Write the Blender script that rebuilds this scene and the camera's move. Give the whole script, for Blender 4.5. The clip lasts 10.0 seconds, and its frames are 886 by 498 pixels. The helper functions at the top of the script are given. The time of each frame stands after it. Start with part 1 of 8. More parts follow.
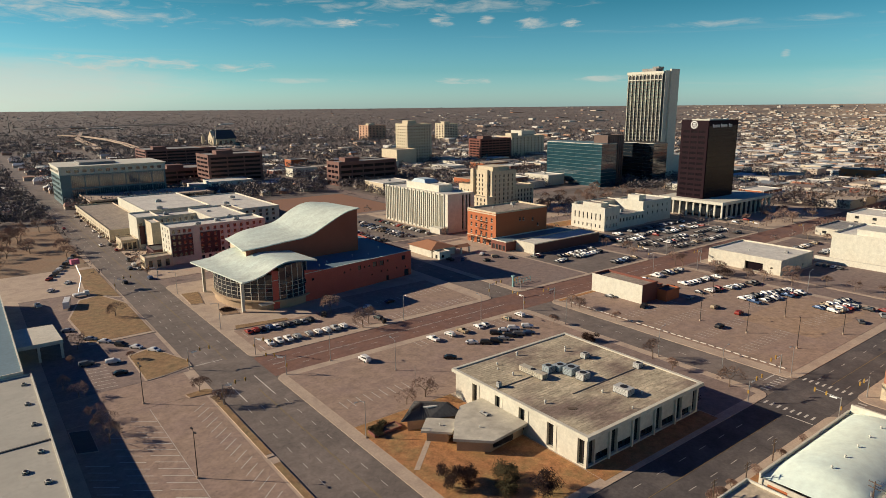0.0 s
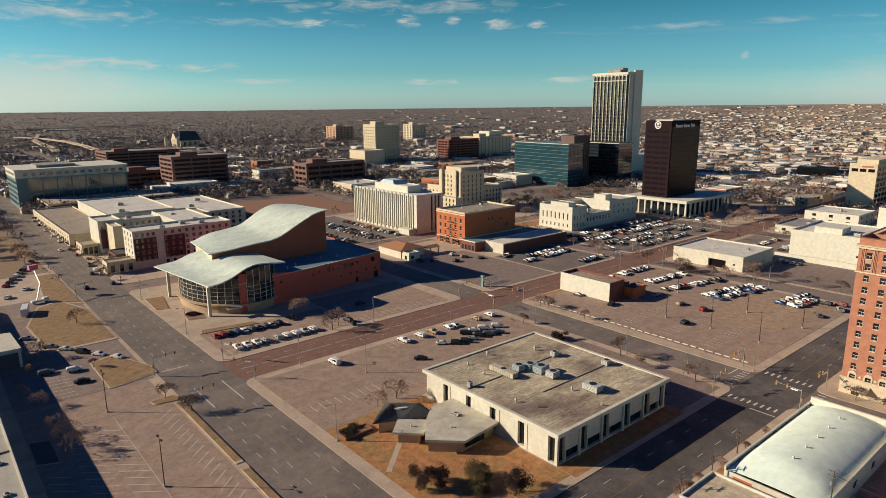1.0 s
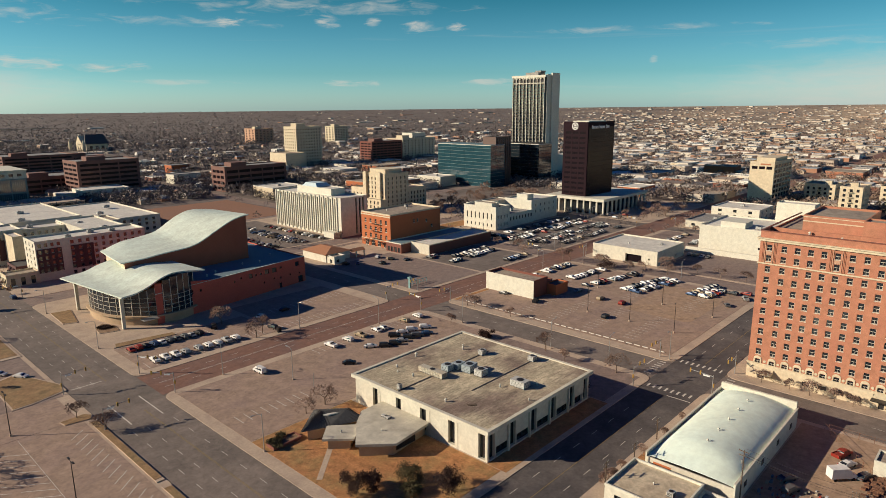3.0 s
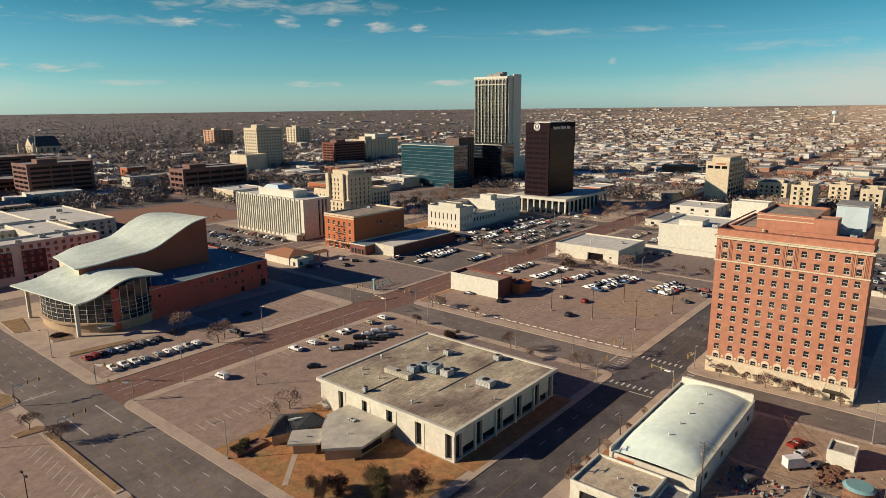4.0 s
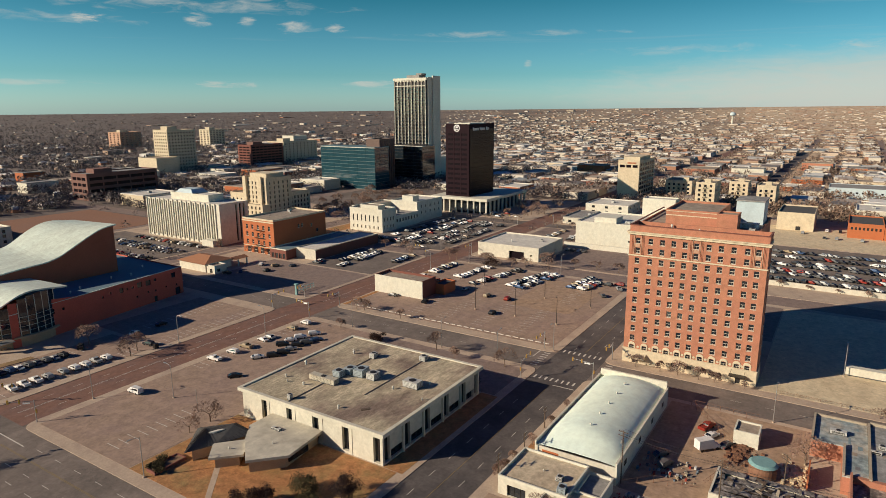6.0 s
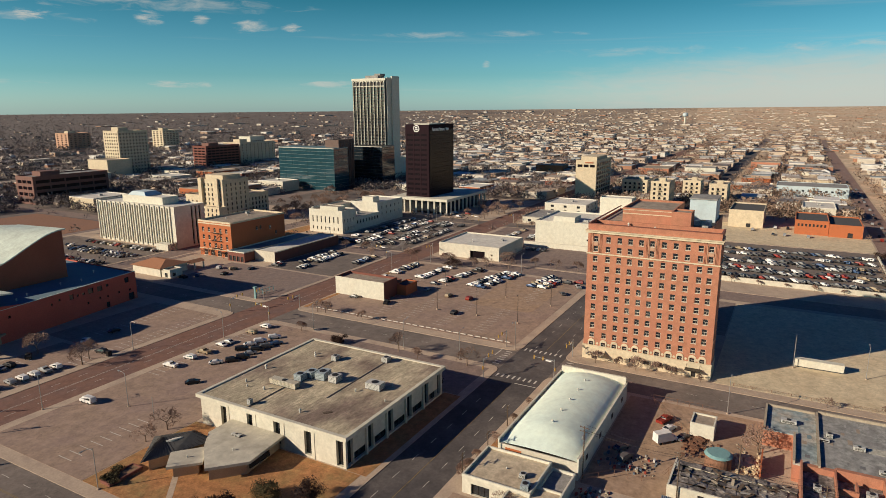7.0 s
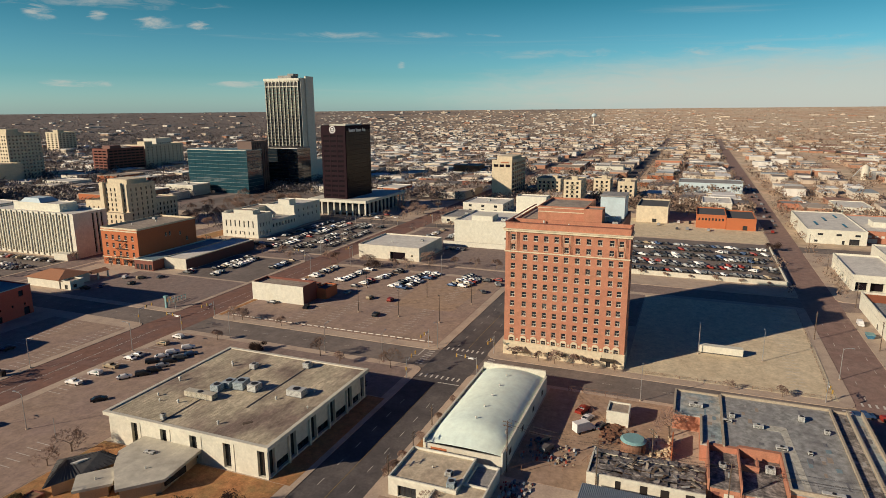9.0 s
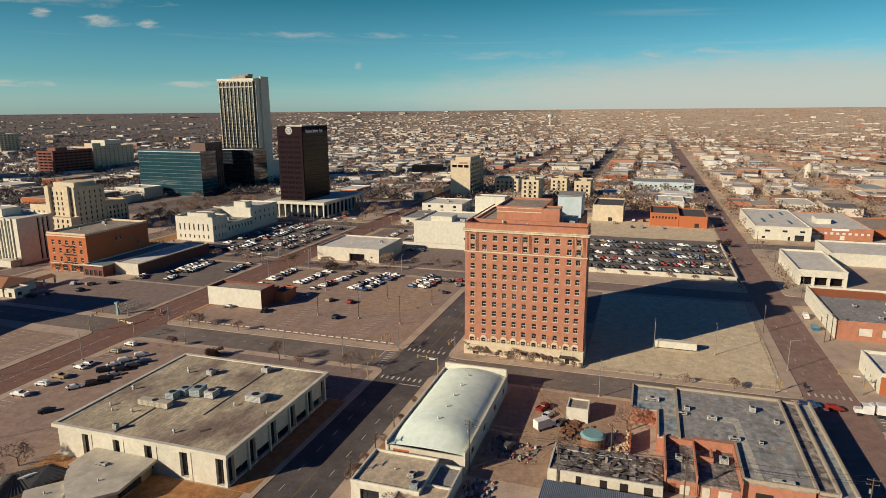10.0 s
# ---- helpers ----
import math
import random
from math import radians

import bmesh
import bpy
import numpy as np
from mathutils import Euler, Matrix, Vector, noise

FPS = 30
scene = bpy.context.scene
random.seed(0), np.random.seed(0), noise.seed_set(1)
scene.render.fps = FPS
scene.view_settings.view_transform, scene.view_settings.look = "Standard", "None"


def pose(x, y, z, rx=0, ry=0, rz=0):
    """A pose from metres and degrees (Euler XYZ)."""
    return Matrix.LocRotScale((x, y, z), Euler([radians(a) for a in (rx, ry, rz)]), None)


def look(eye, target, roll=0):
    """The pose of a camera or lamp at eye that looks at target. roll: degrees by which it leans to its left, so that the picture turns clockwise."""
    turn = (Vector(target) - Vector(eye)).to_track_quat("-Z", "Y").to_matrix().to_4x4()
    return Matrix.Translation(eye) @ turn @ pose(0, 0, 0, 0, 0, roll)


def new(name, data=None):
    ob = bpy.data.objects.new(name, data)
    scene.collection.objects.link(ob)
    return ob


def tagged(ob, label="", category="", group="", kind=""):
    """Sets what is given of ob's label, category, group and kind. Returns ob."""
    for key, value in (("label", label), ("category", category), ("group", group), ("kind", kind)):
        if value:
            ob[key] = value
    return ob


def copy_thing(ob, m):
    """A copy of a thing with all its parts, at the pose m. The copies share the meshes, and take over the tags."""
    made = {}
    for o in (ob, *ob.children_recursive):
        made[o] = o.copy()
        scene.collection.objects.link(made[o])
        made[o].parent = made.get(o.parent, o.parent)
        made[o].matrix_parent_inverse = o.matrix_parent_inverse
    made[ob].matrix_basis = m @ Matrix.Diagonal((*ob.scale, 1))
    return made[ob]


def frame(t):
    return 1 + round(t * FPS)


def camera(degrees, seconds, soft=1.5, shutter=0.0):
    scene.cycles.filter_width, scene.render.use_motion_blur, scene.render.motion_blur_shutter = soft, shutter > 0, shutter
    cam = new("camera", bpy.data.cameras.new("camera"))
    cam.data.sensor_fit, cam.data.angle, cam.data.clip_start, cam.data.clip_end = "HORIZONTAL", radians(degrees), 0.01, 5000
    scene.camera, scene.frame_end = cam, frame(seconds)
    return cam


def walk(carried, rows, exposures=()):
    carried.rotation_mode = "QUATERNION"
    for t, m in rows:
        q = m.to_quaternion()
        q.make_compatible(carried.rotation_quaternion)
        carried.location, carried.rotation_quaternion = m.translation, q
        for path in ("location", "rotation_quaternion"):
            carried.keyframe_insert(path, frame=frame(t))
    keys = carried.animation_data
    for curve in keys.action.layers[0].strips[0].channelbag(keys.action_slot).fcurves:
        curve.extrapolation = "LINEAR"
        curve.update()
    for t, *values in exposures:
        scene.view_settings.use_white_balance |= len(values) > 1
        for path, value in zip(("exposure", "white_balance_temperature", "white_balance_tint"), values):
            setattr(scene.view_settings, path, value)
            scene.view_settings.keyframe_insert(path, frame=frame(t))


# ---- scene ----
cam = camera(69.84, 10.0, soft=0.8)

# a drone hangs at 85 m and pans; world: +Y and +X run along the street grid
EYE = 85.0
PAN = [(0.0, -37.42, 77.25, -0.34), (0.5, -38.81, 77.28, -0.37), (1.0, -40.25, 77.3, -0.38), (1.5, -41.83, 77.32, -0.37), (2.0, -43.54, 77.34, -0.38), (2.5, -45.35, 77.37, -0.38), (4.0, -50.38, 77.47, -0.38), (4.5, -52.05, 77.49, -0.36), (5.0, -53.82, 77.51, -0.33), (5.5, -55.64, 77.53, -0.32), (7.0, -61.05, 77.57, -0.28), (7.5, -62.87, 77.58, -0.25), (8.0, -64.81, 77.59, -0.22), (8.5, -66.65, 77.6, -0.22), (9.0, -68.43, 77.61, -0.24), (9.5, -70.25, 77.64, -0.24), (10.0, -72.15, 77.66, -0.23)]
walk(cam, [(t, pose(0, 0, EYE, tilt, 0, yaw) @ pose(0, 0, 0, 0, 0, lean)) for t, yaw, tilt, lean in PAN], exposures=[(0.0, 0.03), (5.0, -0.02), (10.0, -0.15)])

# ---- light: low winter sun, clear sky with thin streaks of cloud ----
SUN_EL = radians(22.0)
SUN_AZ = math.atan2(88.0, -80.7)          # shadows run towards (+88, -80.7)
sun_dir = Vector((-math.sin(SUN_AZ) * math.cos(SUN_EL), -math.cos(SUN_AZ) * math.cos(SUN_EL), math.sin(SUN_EL)))
lamp = bpy.data.lights.new("sun", "SUN")
lamp.energy, lamp.angle, lamp.color = 6.3, radians(0.5), (1.0, 0.838, 0.64)
sun = new("sun", lamp)
sun.matrix_basis = look((0, 0, 300), Vector((0, 0, 300)) - sun_dir)

world = bpy.data.worlds.new("sky")
scene.world = world
world.use_nodes = True
wt = world.node_tree
wt.nodes.clear()


def wnode(kind, **inputs):
    n = wt.nodes.new(kind)
    return n


def link(tree, a, b):
    tree.links.new(a, b)


w_out = wnode("ShaderNodeOutputWorld")
w_bg = wnode("ShaderNodeBackground")
w_bg.inputs["Strength"].default_value = 0.094
w_sky = wnode("ShaderNodeTexSky")
w_sky.sky_type = "NISHITA"
w_sky.sun_disc = False
w_sky.sun_elevation = SUN_EL
w_sky.sun_rotation = math.atan2(sun_dir.x, sun_dir.y)
w_sky.air_density, w_sky.dust_density, w_sky.ozone_density = 1.0, 0.6, 1.5
w_tint = wnode("ShaderNodeMix")
w_tint.data_type, w_tint.blend_type = "RGBA", "MULTIPLY"
w_tint.inputs["Factor"].default_value = 1.0
w_tc = wnode("ShaderNodeTexCoord")
w_sep = wnode("ShaderNodeSeparateXYZ")
link(wt, w_tc.outputs["Generated"], w_sep.inputs[0])
w_hue = wnode("ShaderNodeValToRGB")
HUES = ((0.0, (0.47, 0.73, 1.0)), (0.05, (0.225, 0.485, 0.63)), (0.16, (0.062, 0.285, 0.33)), (0.5, (0.024, 0.072, 0.24)))
for k in range(2):
    w_hue.color_ramp.elements.new(0.3 + 0.1 * k)
for k, (p, c) in enumerate(HUES):
    w_hue.color_ramp.elements[k].position = p
for k, (p, c) in enumerate(HUES):
    w_hue.color_ramp.elements[k].color = (*c, 1)
link(wt, w_sep.outputs["Z"], w_hue.inputs[0])
w_gain = wnode("ShaderNodeVectorMath")
w_gain.operation = "SCALE"
w_gain.inputs["Scale"].default_value = 2.0
link(wt, w_hue.outputs[0], w_gain.inputs[0])
link(wt, w_gain.outputs[0], w_tint.inputs["B"])
link(wt, w_sky.outputs[0], w_tint.inputs["A"])
# cloud streaks: noise in azimuth and height, stretched sideways
w_az = wnode("ShaderNodeMath")
w_az.operation = "ARCTAN2"
link(wt, w_sep.outputs["X"], w_az.inputs[0])
link(wt, w_sep.outputs["Y"], w_az.inputs[1])
w_comb = wnode("ShaderNodeCombineXYZ")
w_zs = wnode("ShaderNodeMath")
w_zs.operation = "MULTIPLY"
w_zs.inputs[1].default_value = 6.0
link(wt, w_sep.outputs["Z"], w_zs.inputs[0])
link(wt, w_az.outputs[0], w_comb.inputs["X"])
link(wt, w_zs.outputs[0], w_comb.inputs["Y"])


def cloud_layer(scale, detail, lo, hi, offset, band=None):
    mp = wnode("ShaderNodeMapping")
    mp.inputs["Location"].default_value = offset
    mp.inputs["Scale"].default_value = scale
    link(wt, w_comb.outputs[0], mp.inputs["Vector"])
    nz = wnode("ShaderNodeTexNoise")
    nz.inputs["Scale"].default_value = 1.0
    nz.inputs["Detail"].default_value = detail
    nz.inputs["Roughness"].default_value = 0.6
    nz.inputs["Distortion"].default_value = 0.4
    link(wt, mp.outputs[0], nz.inputs["Vector"])
    mr = wnode("ShaderNodeMapRange")
    mr.interpolation_type = "SMOOTHSTEP"
    mr.inputs["From Min"].default_value, mr.inputs["From Max"].default_value = lo, hi
    link(wt, nz.outputs[0], mr.inputs["Value"])
    out = mr.outputs[0]
    if band:
        b = wnode("ShaderNodeMapRange")
        b.interpolation_type = "SMOOTHSTEP"
        b.inputs["From Min"].default_value, b.inputs["From Max"].default_value = band
        link(wt, w_sep.outputs["Z"], b.inputs["Value"])
        m = wnode("ShaderNodeMath")
        m.operation = "MULTIPLY"
        link(wt, out, m.inputs[0])
        link(wt, b.outputs[0], m.inputs[1])
        out = m.outputs[0]
    return out


def vmax(a, b):
    m = wnode("ShaderNodeMath")
    m.operation = "MAXIMUM"
    link(wt, a, m.inputs[0])
    link(wt, b, m.inputs[1])
    return m.outputs[0]


def ramp_of(source, lo, hi):
    b = wnode("ShaderNodeMapRange")
    b.interpolation_type = "SMOOTHSTEP"
    b.inputs["From Min"].default_value, b.inputs["From Max"].default_value = lo, hi
    link(wt, source, b.inputs["Value"])
    return b.outputs[0]


def times(a, b):
    m = wnode("ShaderNodeMath")
    m.operation = "MULTIPLY"
    for k, v in enumerate((a, b)):
        if isinstance(v, float):
            m.inputs[k].default_value = v
        else:
            link(wt, v, m.inputs[k])
    return m.outputs[0]


# single clouds: azimuth, height, half width, half height, strength
CLOUDS = ((0.13, 0.122, 0.17, 0.016, 0.75), (0.18, 0.057, 0.13, 0.012, 0.85), (0.07, 0.043, 0.16, 0.014, 0.7), (0.356, 0.056, 0.04, 0.007, 0.9), (0.516, 0.121, 0.018, 0.0085, 1.3),
          (0.653, 0.125, 0.016, 0.009, 1.1), (0.719, 0.123, 0.011, 0.009, 1.1), (0.79, 0.117, 0.03, 0.008, 0.8), (0.845, 0.1155, 0.014, 0.006, 1.1), (0.687, 0.0365, 0.045, 0.0045, 0.9),
          (0.892, 0.038, 0.05, 0.0045, 0.7), (1.132, 0.066, 0.006, 0.006, 0.7), (0.64, 0.143, 0.2, 0.011, 0.5), (0.43, 0.118, 0.12, 0.006, 0.45), (1.106, 0.108, 0.14, 0.005, 0.45),
          (1.66, 0.078, 0.17, 0.008, 0.55), (1.75, 0.045, 0.3, 0.036, 0.75), (1.5, 0.022, 0.26, 0.016, 0.5), (1.36, 0.08, 0.12, 0.006, 0.35), (0.42, 0.037, 0.08, 0.0035, 0.5), (-0.5, 0.09, 0.4, 0.04, 0.6), (2.4, 0.1, 0.4, 0.05, 0.6))


def math_node(op, a, b=None, c=None):
    m = wnode("ShaderNodeMath")
    m.operation = op
    for k, v in enumerate((a, b, c)):
        if v is None:
            continue
        if isinstance(v, (int, float)):
            m.inputs[k].default_value = v
        else:
            link(wt, v, m.inputs[k])
    return m.outputs[0]


w_wisp = wnode("ShaderNodeTexNoise")
w_map = wnode("ShaderNodeMapping")
w_map.inputs["Scale"].default_value = (20.0, 15.0, 1)
link(wt, w_comb.outputs[0], w_map.inputs["Vector"])
link(wt, w_map.outputs[0], w_wisp.inputs["Vector"])
w_wisp.inputs["Scale"].default_value, w_wisp.inputs["Detail"].default_value = 1.0, 8
w_wisp.inputs["Roughness"].default_value, w_wisp.inputs["Distortion"].default_value = 0.62, 0.6
wisp = math_node("MULTIPLY_ADD", w_wisp.outputs[0], 5.2, -2.75)
cover = None
for a0, z0, wa, wz, strength in CLOUDS:
    u = math_node("MULTIPLY", math_node("SUBTRACT", w_az.outputs[0], a0), 1 / wa)
    v = math_node("MULTIPLY", math_node("SUBTRACT", w_sep.outputs["Z"], z0), 1 / wz)
    d2 = math_node("ADD", math_node("MULTIPLY", u, u), math_node("MULTIPLY", v, v))
    body = math_node("ADD", math_node("SUBTRACT", 1.0, math_node("MULTIPLY", d2, 0.7)), wisp)
    c = times(ramp_of(body, -0.1, 2.0), float(strength))
    cover = c if cover is None else vmax(cover, c)
cover = math_node("MINIMUM", vmax(cover, times(cloud_layer((1.6, 6.5, 1), 7, 0.58, 0.85, (3.1, 1.7, 0)), 0.35)), 0.92)
# smooth pale veils low over the horizon: azimuth, height, half width, half height, strength
for a0, z0, wa, wz, strength in ((1.75, 0.02, 0.64, 0.07, 0.78), (0.02, 0.03, 0.34, 0.045, 0.6)):
    u = math_node("MULTIPLY", math_node("SUBTRACT", w_az.outputs[0], a0), 1 / wa)
    v = math_node("MULTIPLY", math_node("SUBTRACT", w_sep.outputs["Z"], z0), 1 / wz)
    d2 = math_node("ADD", math_node("MULTIPLY", u, u), math_node("MULTIPLY", v, v))
    soft = math_node("ADD", math_node("SUBTRACT", 1.0, d2), math_node("MULTIPLY", wisp, 0.12))
    cover = vmax(cover, times(ramp_of(soft, 0.0, 1.0), float(strength)))
w_mix = wnode("ShaderNodeMix")
w_mix.data_type = "RGBA"
link(wt, cover, w_mix.inputs["Factor"])
link(wt, w_tint.outputs["Result"], w_mix.inputs["A"])
w_mix.inputs["B"].default_value = (6.6, 6.4, 5.7, 1)
link(wt, w_mix.outputs["Result"], w_bg.inputs["Color"])
link(wt, w_bg.outputs[0], w_out.inputs["Surface"])
scene.view_settings.exposure = 0.0

# ---- materials ----
MATS = {}


def mat(name, col, rough=0.85, var=0.22, big=0.12, fine=3.0, bump=0.15, metal=0.0, spec=0.4, tint=None, rnd=0.0, island=0.0, stretch=(1, 1, 1), mid=0.0, crack=0.0):
    """A worn surface: colour varied by a broad and a fine noise, with fine relief. rnd, island: spread of value from object to object, piece to piece."""
    m = bpy.data.materials.new(name)
    m.use_nodes = True
    t = m.node_tree
    bsdf = t.nodes["Principled BSDF"]
    bsdf.inputs["Metallic"].default_value = metal
    bsdf.inputs["Specular IOR Level"].default_value = spec
    geo = t.nodes.new("ShaderNodeNewGeometry")
    mp = t.nodes.new("ShaderNodeMapping")
    mp.inputs["Scale"].default_value = stretch
    link(t, geo.outputs["Position"], mp.inputs["Vector"])

    def nz(scale, detail):
        n = t.nodes.new("ShaderNodeTexNoise")
        n.inputs["Scale"].default_value = scale
        n.inputs["Detail"].default_value = detail
        n.inputs["Roughness"].default_value = 0.62
        link(t, mp.outputs[0], n.inputs["Vector"])
        return n

    a, b = nz(big, 5), nz(fine, 4)
    add = t.nodes.new("ShaderNodeMath")
    add.operation = "ADD"
    link(t, a.outputs[0], add.inputs[0])
    link(t, b.outputs[0], add.inputs[1])
    mr = t.nodes.new("ShaderNodeMapRange")
    mr.inputs["From Min"].default_value, mr.inputs["From Max"].default_value = 0.7, 1.3
    mr.inputs["To Min"].default_value, mr.inputs["To Max"].default_value = 1 - var, 1 + var
    link(t, add.outputs[0], mr.inputs["Value"])
    value = mr.outputs[0]
    for spread, source in ((rnd, "obj"), (island, "isl")):
        if spread:
            if source == "obj":
                o = t.nodes.new("ShaderNodeObjectInfo").outputs["Random"]
            else:
                o = geo.outputs["Random Per Island"]
            r = t.nodes.new("ShaderNodeMapRange")
            r.inputs["To Min"].default_value, r.inputs["To Max"].default_value = 1 - spread, 1 + spread
            link(t, o, r.inputs["Value"])
            mul = t.nodes.new("ShaderNodeMath")
            mul.operation = "MULTIPLY"
            link(t, value, mul.inputs[0])
            link(t, r.outputs[0], mul.inputs[1])
            value = mul.outputs[0]
    base = t.nodes.new("ShaderNodeMix")
    base.data_type = "RGBA"
    base.inputs["A"].default_value = (*col, 1)
    base.inputs["B"].default_value = (*(tint or [c * 0.8 for c in col]), 1)
    st = t.nodes.new("ShaderNodeMapRange")
    st.inputs["From Min"].default_value, st.inputs["From Max"].default_value = 0.42, 0.66
    link(t, a.outputs[0], st.inputs["Value"])
    link(t, st.outputs[0], base.inputs["Factor"])
    if mid or crack:
        c = nz(mid or 0.4, 6)
        r = t.nodes.new("ShaderNodeMapRange")
        r.inputs["From Min"].default_value, r.inputs["From Max"].default_value = 0.3, 0.7
        r.inputs["To Min"].default_value, r.inputs["To Max"].default_value = 1 - var * 0.9, 1 + var * 0.9
        link(t, c.outputs[0], r.inputs["Value"])
        mul = t.nodes.new("ShaderNodeMath")
        mul.operation = "MULTIPLY"
        link(t, value, mul.inputs[0])
        link(t, r.outputs[0], mul.inputs[1])
        value = mul.outputs[0]
    if crack:
        warp = t.nodes.new("ShaderNodeVectorMath")
        warp.operation = "MULTIPLY_ADD"
        warp.inputs[1].default_value = (14.0, 14.0, 14.0)
        link(t, a.outputs["Color"], warp.inputs[0])
        link(t, mp.outputs[0], warp.inputs[2])
        vo = t.nodes.new("ShaderNodeTexVoronoi")
        vo.feature = "DISTANCE_TO_EDGE"
        vo.inputs["Scale"].default_value = crack
        link(t, warp.outputs[0], vo.inputs["Vector"])
        r = t.nodes.new("ShaderNodeMapRange")
        r.inputs["From Max"].default_value = 0.05 * crack
        r.inputs["To Min"].default_value = 0.72
        link(t, vo.outputs["Distance"], r.inputs["Value"])
        mul = t.nodes.new("ShaderNodeMath")
        mul.operation = "MULTIPLY"
        link(t, value, mul.inputs[0])
        link(t, r.outputs[0], mul.inputs[1])
        value = mul.outputs[0]
    sc = t.nodes.new("ShaderNodeVectorMath")
    sc.operation = "SCALE"
    link(t, base.outputs["Result"], sc.inputs[0])
    link(t, value, sc.inputs["Scale"])
    link(t, sc.outputs[0], bsdf.inputs["Base Color"])
    rr = t.nodes.new("ShaderNodeMapRange")
    rr.inputs["To Min"].default_value, rr.inputs["To Max"].default_value = max(rough - 0.08, 0.02), min(rough + 0.08, 1)
    link(t, b.outputs[0], rr.inputs["Value"])
    link(t, rr.outputs[0], bsdf.inputs["Roughness"])
    if bump:
        bp = t.nodes.new("ShaderNodeBump")
        bp.inputs["Strength"].default_value = bump
        bp.inputs["Distance"].default_value = 0.05
        link(t, b.outputs[0], bp.inputs["Height"])
        link(t, bp.outputs[0], bsdf.inputs["Normal"])
    MATS[name] = m
    return m


def palette(name, cols, rough=0.85, var=0.2, source="isl", fine=1.5):
    """One material whose pieces take their colour from a row of colours, by chance."""
    m = mat(name, (1, 1, 1), rough, var, fine=fine, bump=0.0)
    t = m.node_tree
    o = t.nodes.new("ShaderNodeNewGeometry").outputs["Random Per Island"] if source == "isl" else t.nodes.new("ShaderNodeObjectInfo").outputs["Random"]
    ramp = t.nodes.new("ShaderNodeValToRGB")
    ramp.color_ramp.interpolation = "CONSTANT"
    e = ramp.color_ramp.elements
    while len(e) < len(cols):
        e.new(0.5)
    for i, c in enumerate(cols):
        e[i].position = i / len(cols)
        e[i].color = (*c, 1)
    link(t, o, ramp.inputs[0])
    mix = next(n for n in t.nodes if n.type == "MIX")
    for k in ("A", "B"):
        link(t, ramp.outputs[0], mix.inputs[k])
    return m


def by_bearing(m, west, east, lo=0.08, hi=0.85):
    """Lets the colours of a land cover pass from one pair to another, north to east; on the crowns it also carries
    their backlit side.
    """
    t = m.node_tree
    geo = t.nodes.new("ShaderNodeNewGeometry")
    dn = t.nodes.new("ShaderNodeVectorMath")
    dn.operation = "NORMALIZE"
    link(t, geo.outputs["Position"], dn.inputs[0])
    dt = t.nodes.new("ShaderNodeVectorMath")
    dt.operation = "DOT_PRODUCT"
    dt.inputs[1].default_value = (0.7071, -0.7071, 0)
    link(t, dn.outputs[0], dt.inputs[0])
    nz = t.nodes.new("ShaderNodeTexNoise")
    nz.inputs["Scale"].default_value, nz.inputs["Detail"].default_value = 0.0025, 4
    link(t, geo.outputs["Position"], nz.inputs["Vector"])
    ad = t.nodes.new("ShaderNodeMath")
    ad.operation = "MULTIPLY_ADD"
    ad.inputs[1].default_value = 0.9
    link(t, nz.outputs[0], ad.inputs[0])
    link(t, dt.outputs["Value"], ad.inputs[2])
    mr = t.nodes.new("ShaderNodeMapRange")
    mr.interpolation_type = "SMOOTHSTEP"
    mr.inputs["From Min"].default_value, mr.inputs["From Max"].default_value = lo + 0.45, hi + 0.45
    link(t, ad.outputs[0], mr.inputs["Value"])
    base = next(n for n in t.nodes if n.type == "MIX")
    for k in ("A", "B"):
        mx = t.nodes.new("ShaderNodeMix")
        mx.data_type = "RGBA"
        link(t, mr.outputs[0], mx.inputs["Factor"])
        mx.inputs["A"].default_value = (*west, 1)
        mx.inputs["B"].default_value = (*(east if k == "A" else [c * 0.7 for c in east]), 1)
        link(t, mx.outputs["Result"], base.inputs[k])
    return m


def glass(name, col, rough=0.04, spec=0.9, ior=1.5):
    m = mat(name, col, rough, 0.35, big=0.25, fine=0.9, bump=0.02, spec=spec)
    m.node_tree.nodes["Principled BSDF"].inputs["IOR"].default_value = ior
    return m


ASPHALT = mat("asphalt", (0.165, 0.137, 0.117), 0.9, 0.2, 0.06, 1.2, 0.1, tint=(0.2, 0.163, 0.138), mid=0.35, crack=0.12)
ASPHALT_OLD = mat("old asphalt", (0.25, 0.185, 0.155), 0.92, 0.22, 0.05, 0.9, 0.1, tint=(0.2, 0.155, 0.135), mid=0.35, crack=0.14)
LOT_RED = mat("reddish lot", (0.34, 0.243, 0.18), 0.92, 0.22, 0.06, 1.0, 0.1, tint=(0.26, 0.185, 0.15), mid=0.3, crack=0.1)
BRICK_ROAD = mat("brick paving", (0.22, 0.115, 0.082), 0.9, 0.25, 0.08, 2.0, 0.15, tint=(0.15, 0.09, 0.075), mid=0.4)
ASPHALT_DARK = mat("dark asphalt", (0.082, 0.072, 0.07), 0.9, 0.22, 0.06, 1.2, 0.1, tint=(0.115, 0.1, 0.092), mid=0.3, crack=0.12)
BRICK_WORN = mat("worn pale brick paving", (0.27, 0.18, 0.145), 0.9, 0.25, 0.08, 2.0, 0.15, tint=(0.2, 0.125, 0.1), mid=0.3)
CONCRETE = mat("concrete", (0.5, 0.39, 0.29), 0.9, 0.18, 0.15, 2.0, 0.1, tint=(0.34, 0.26, 0.2))
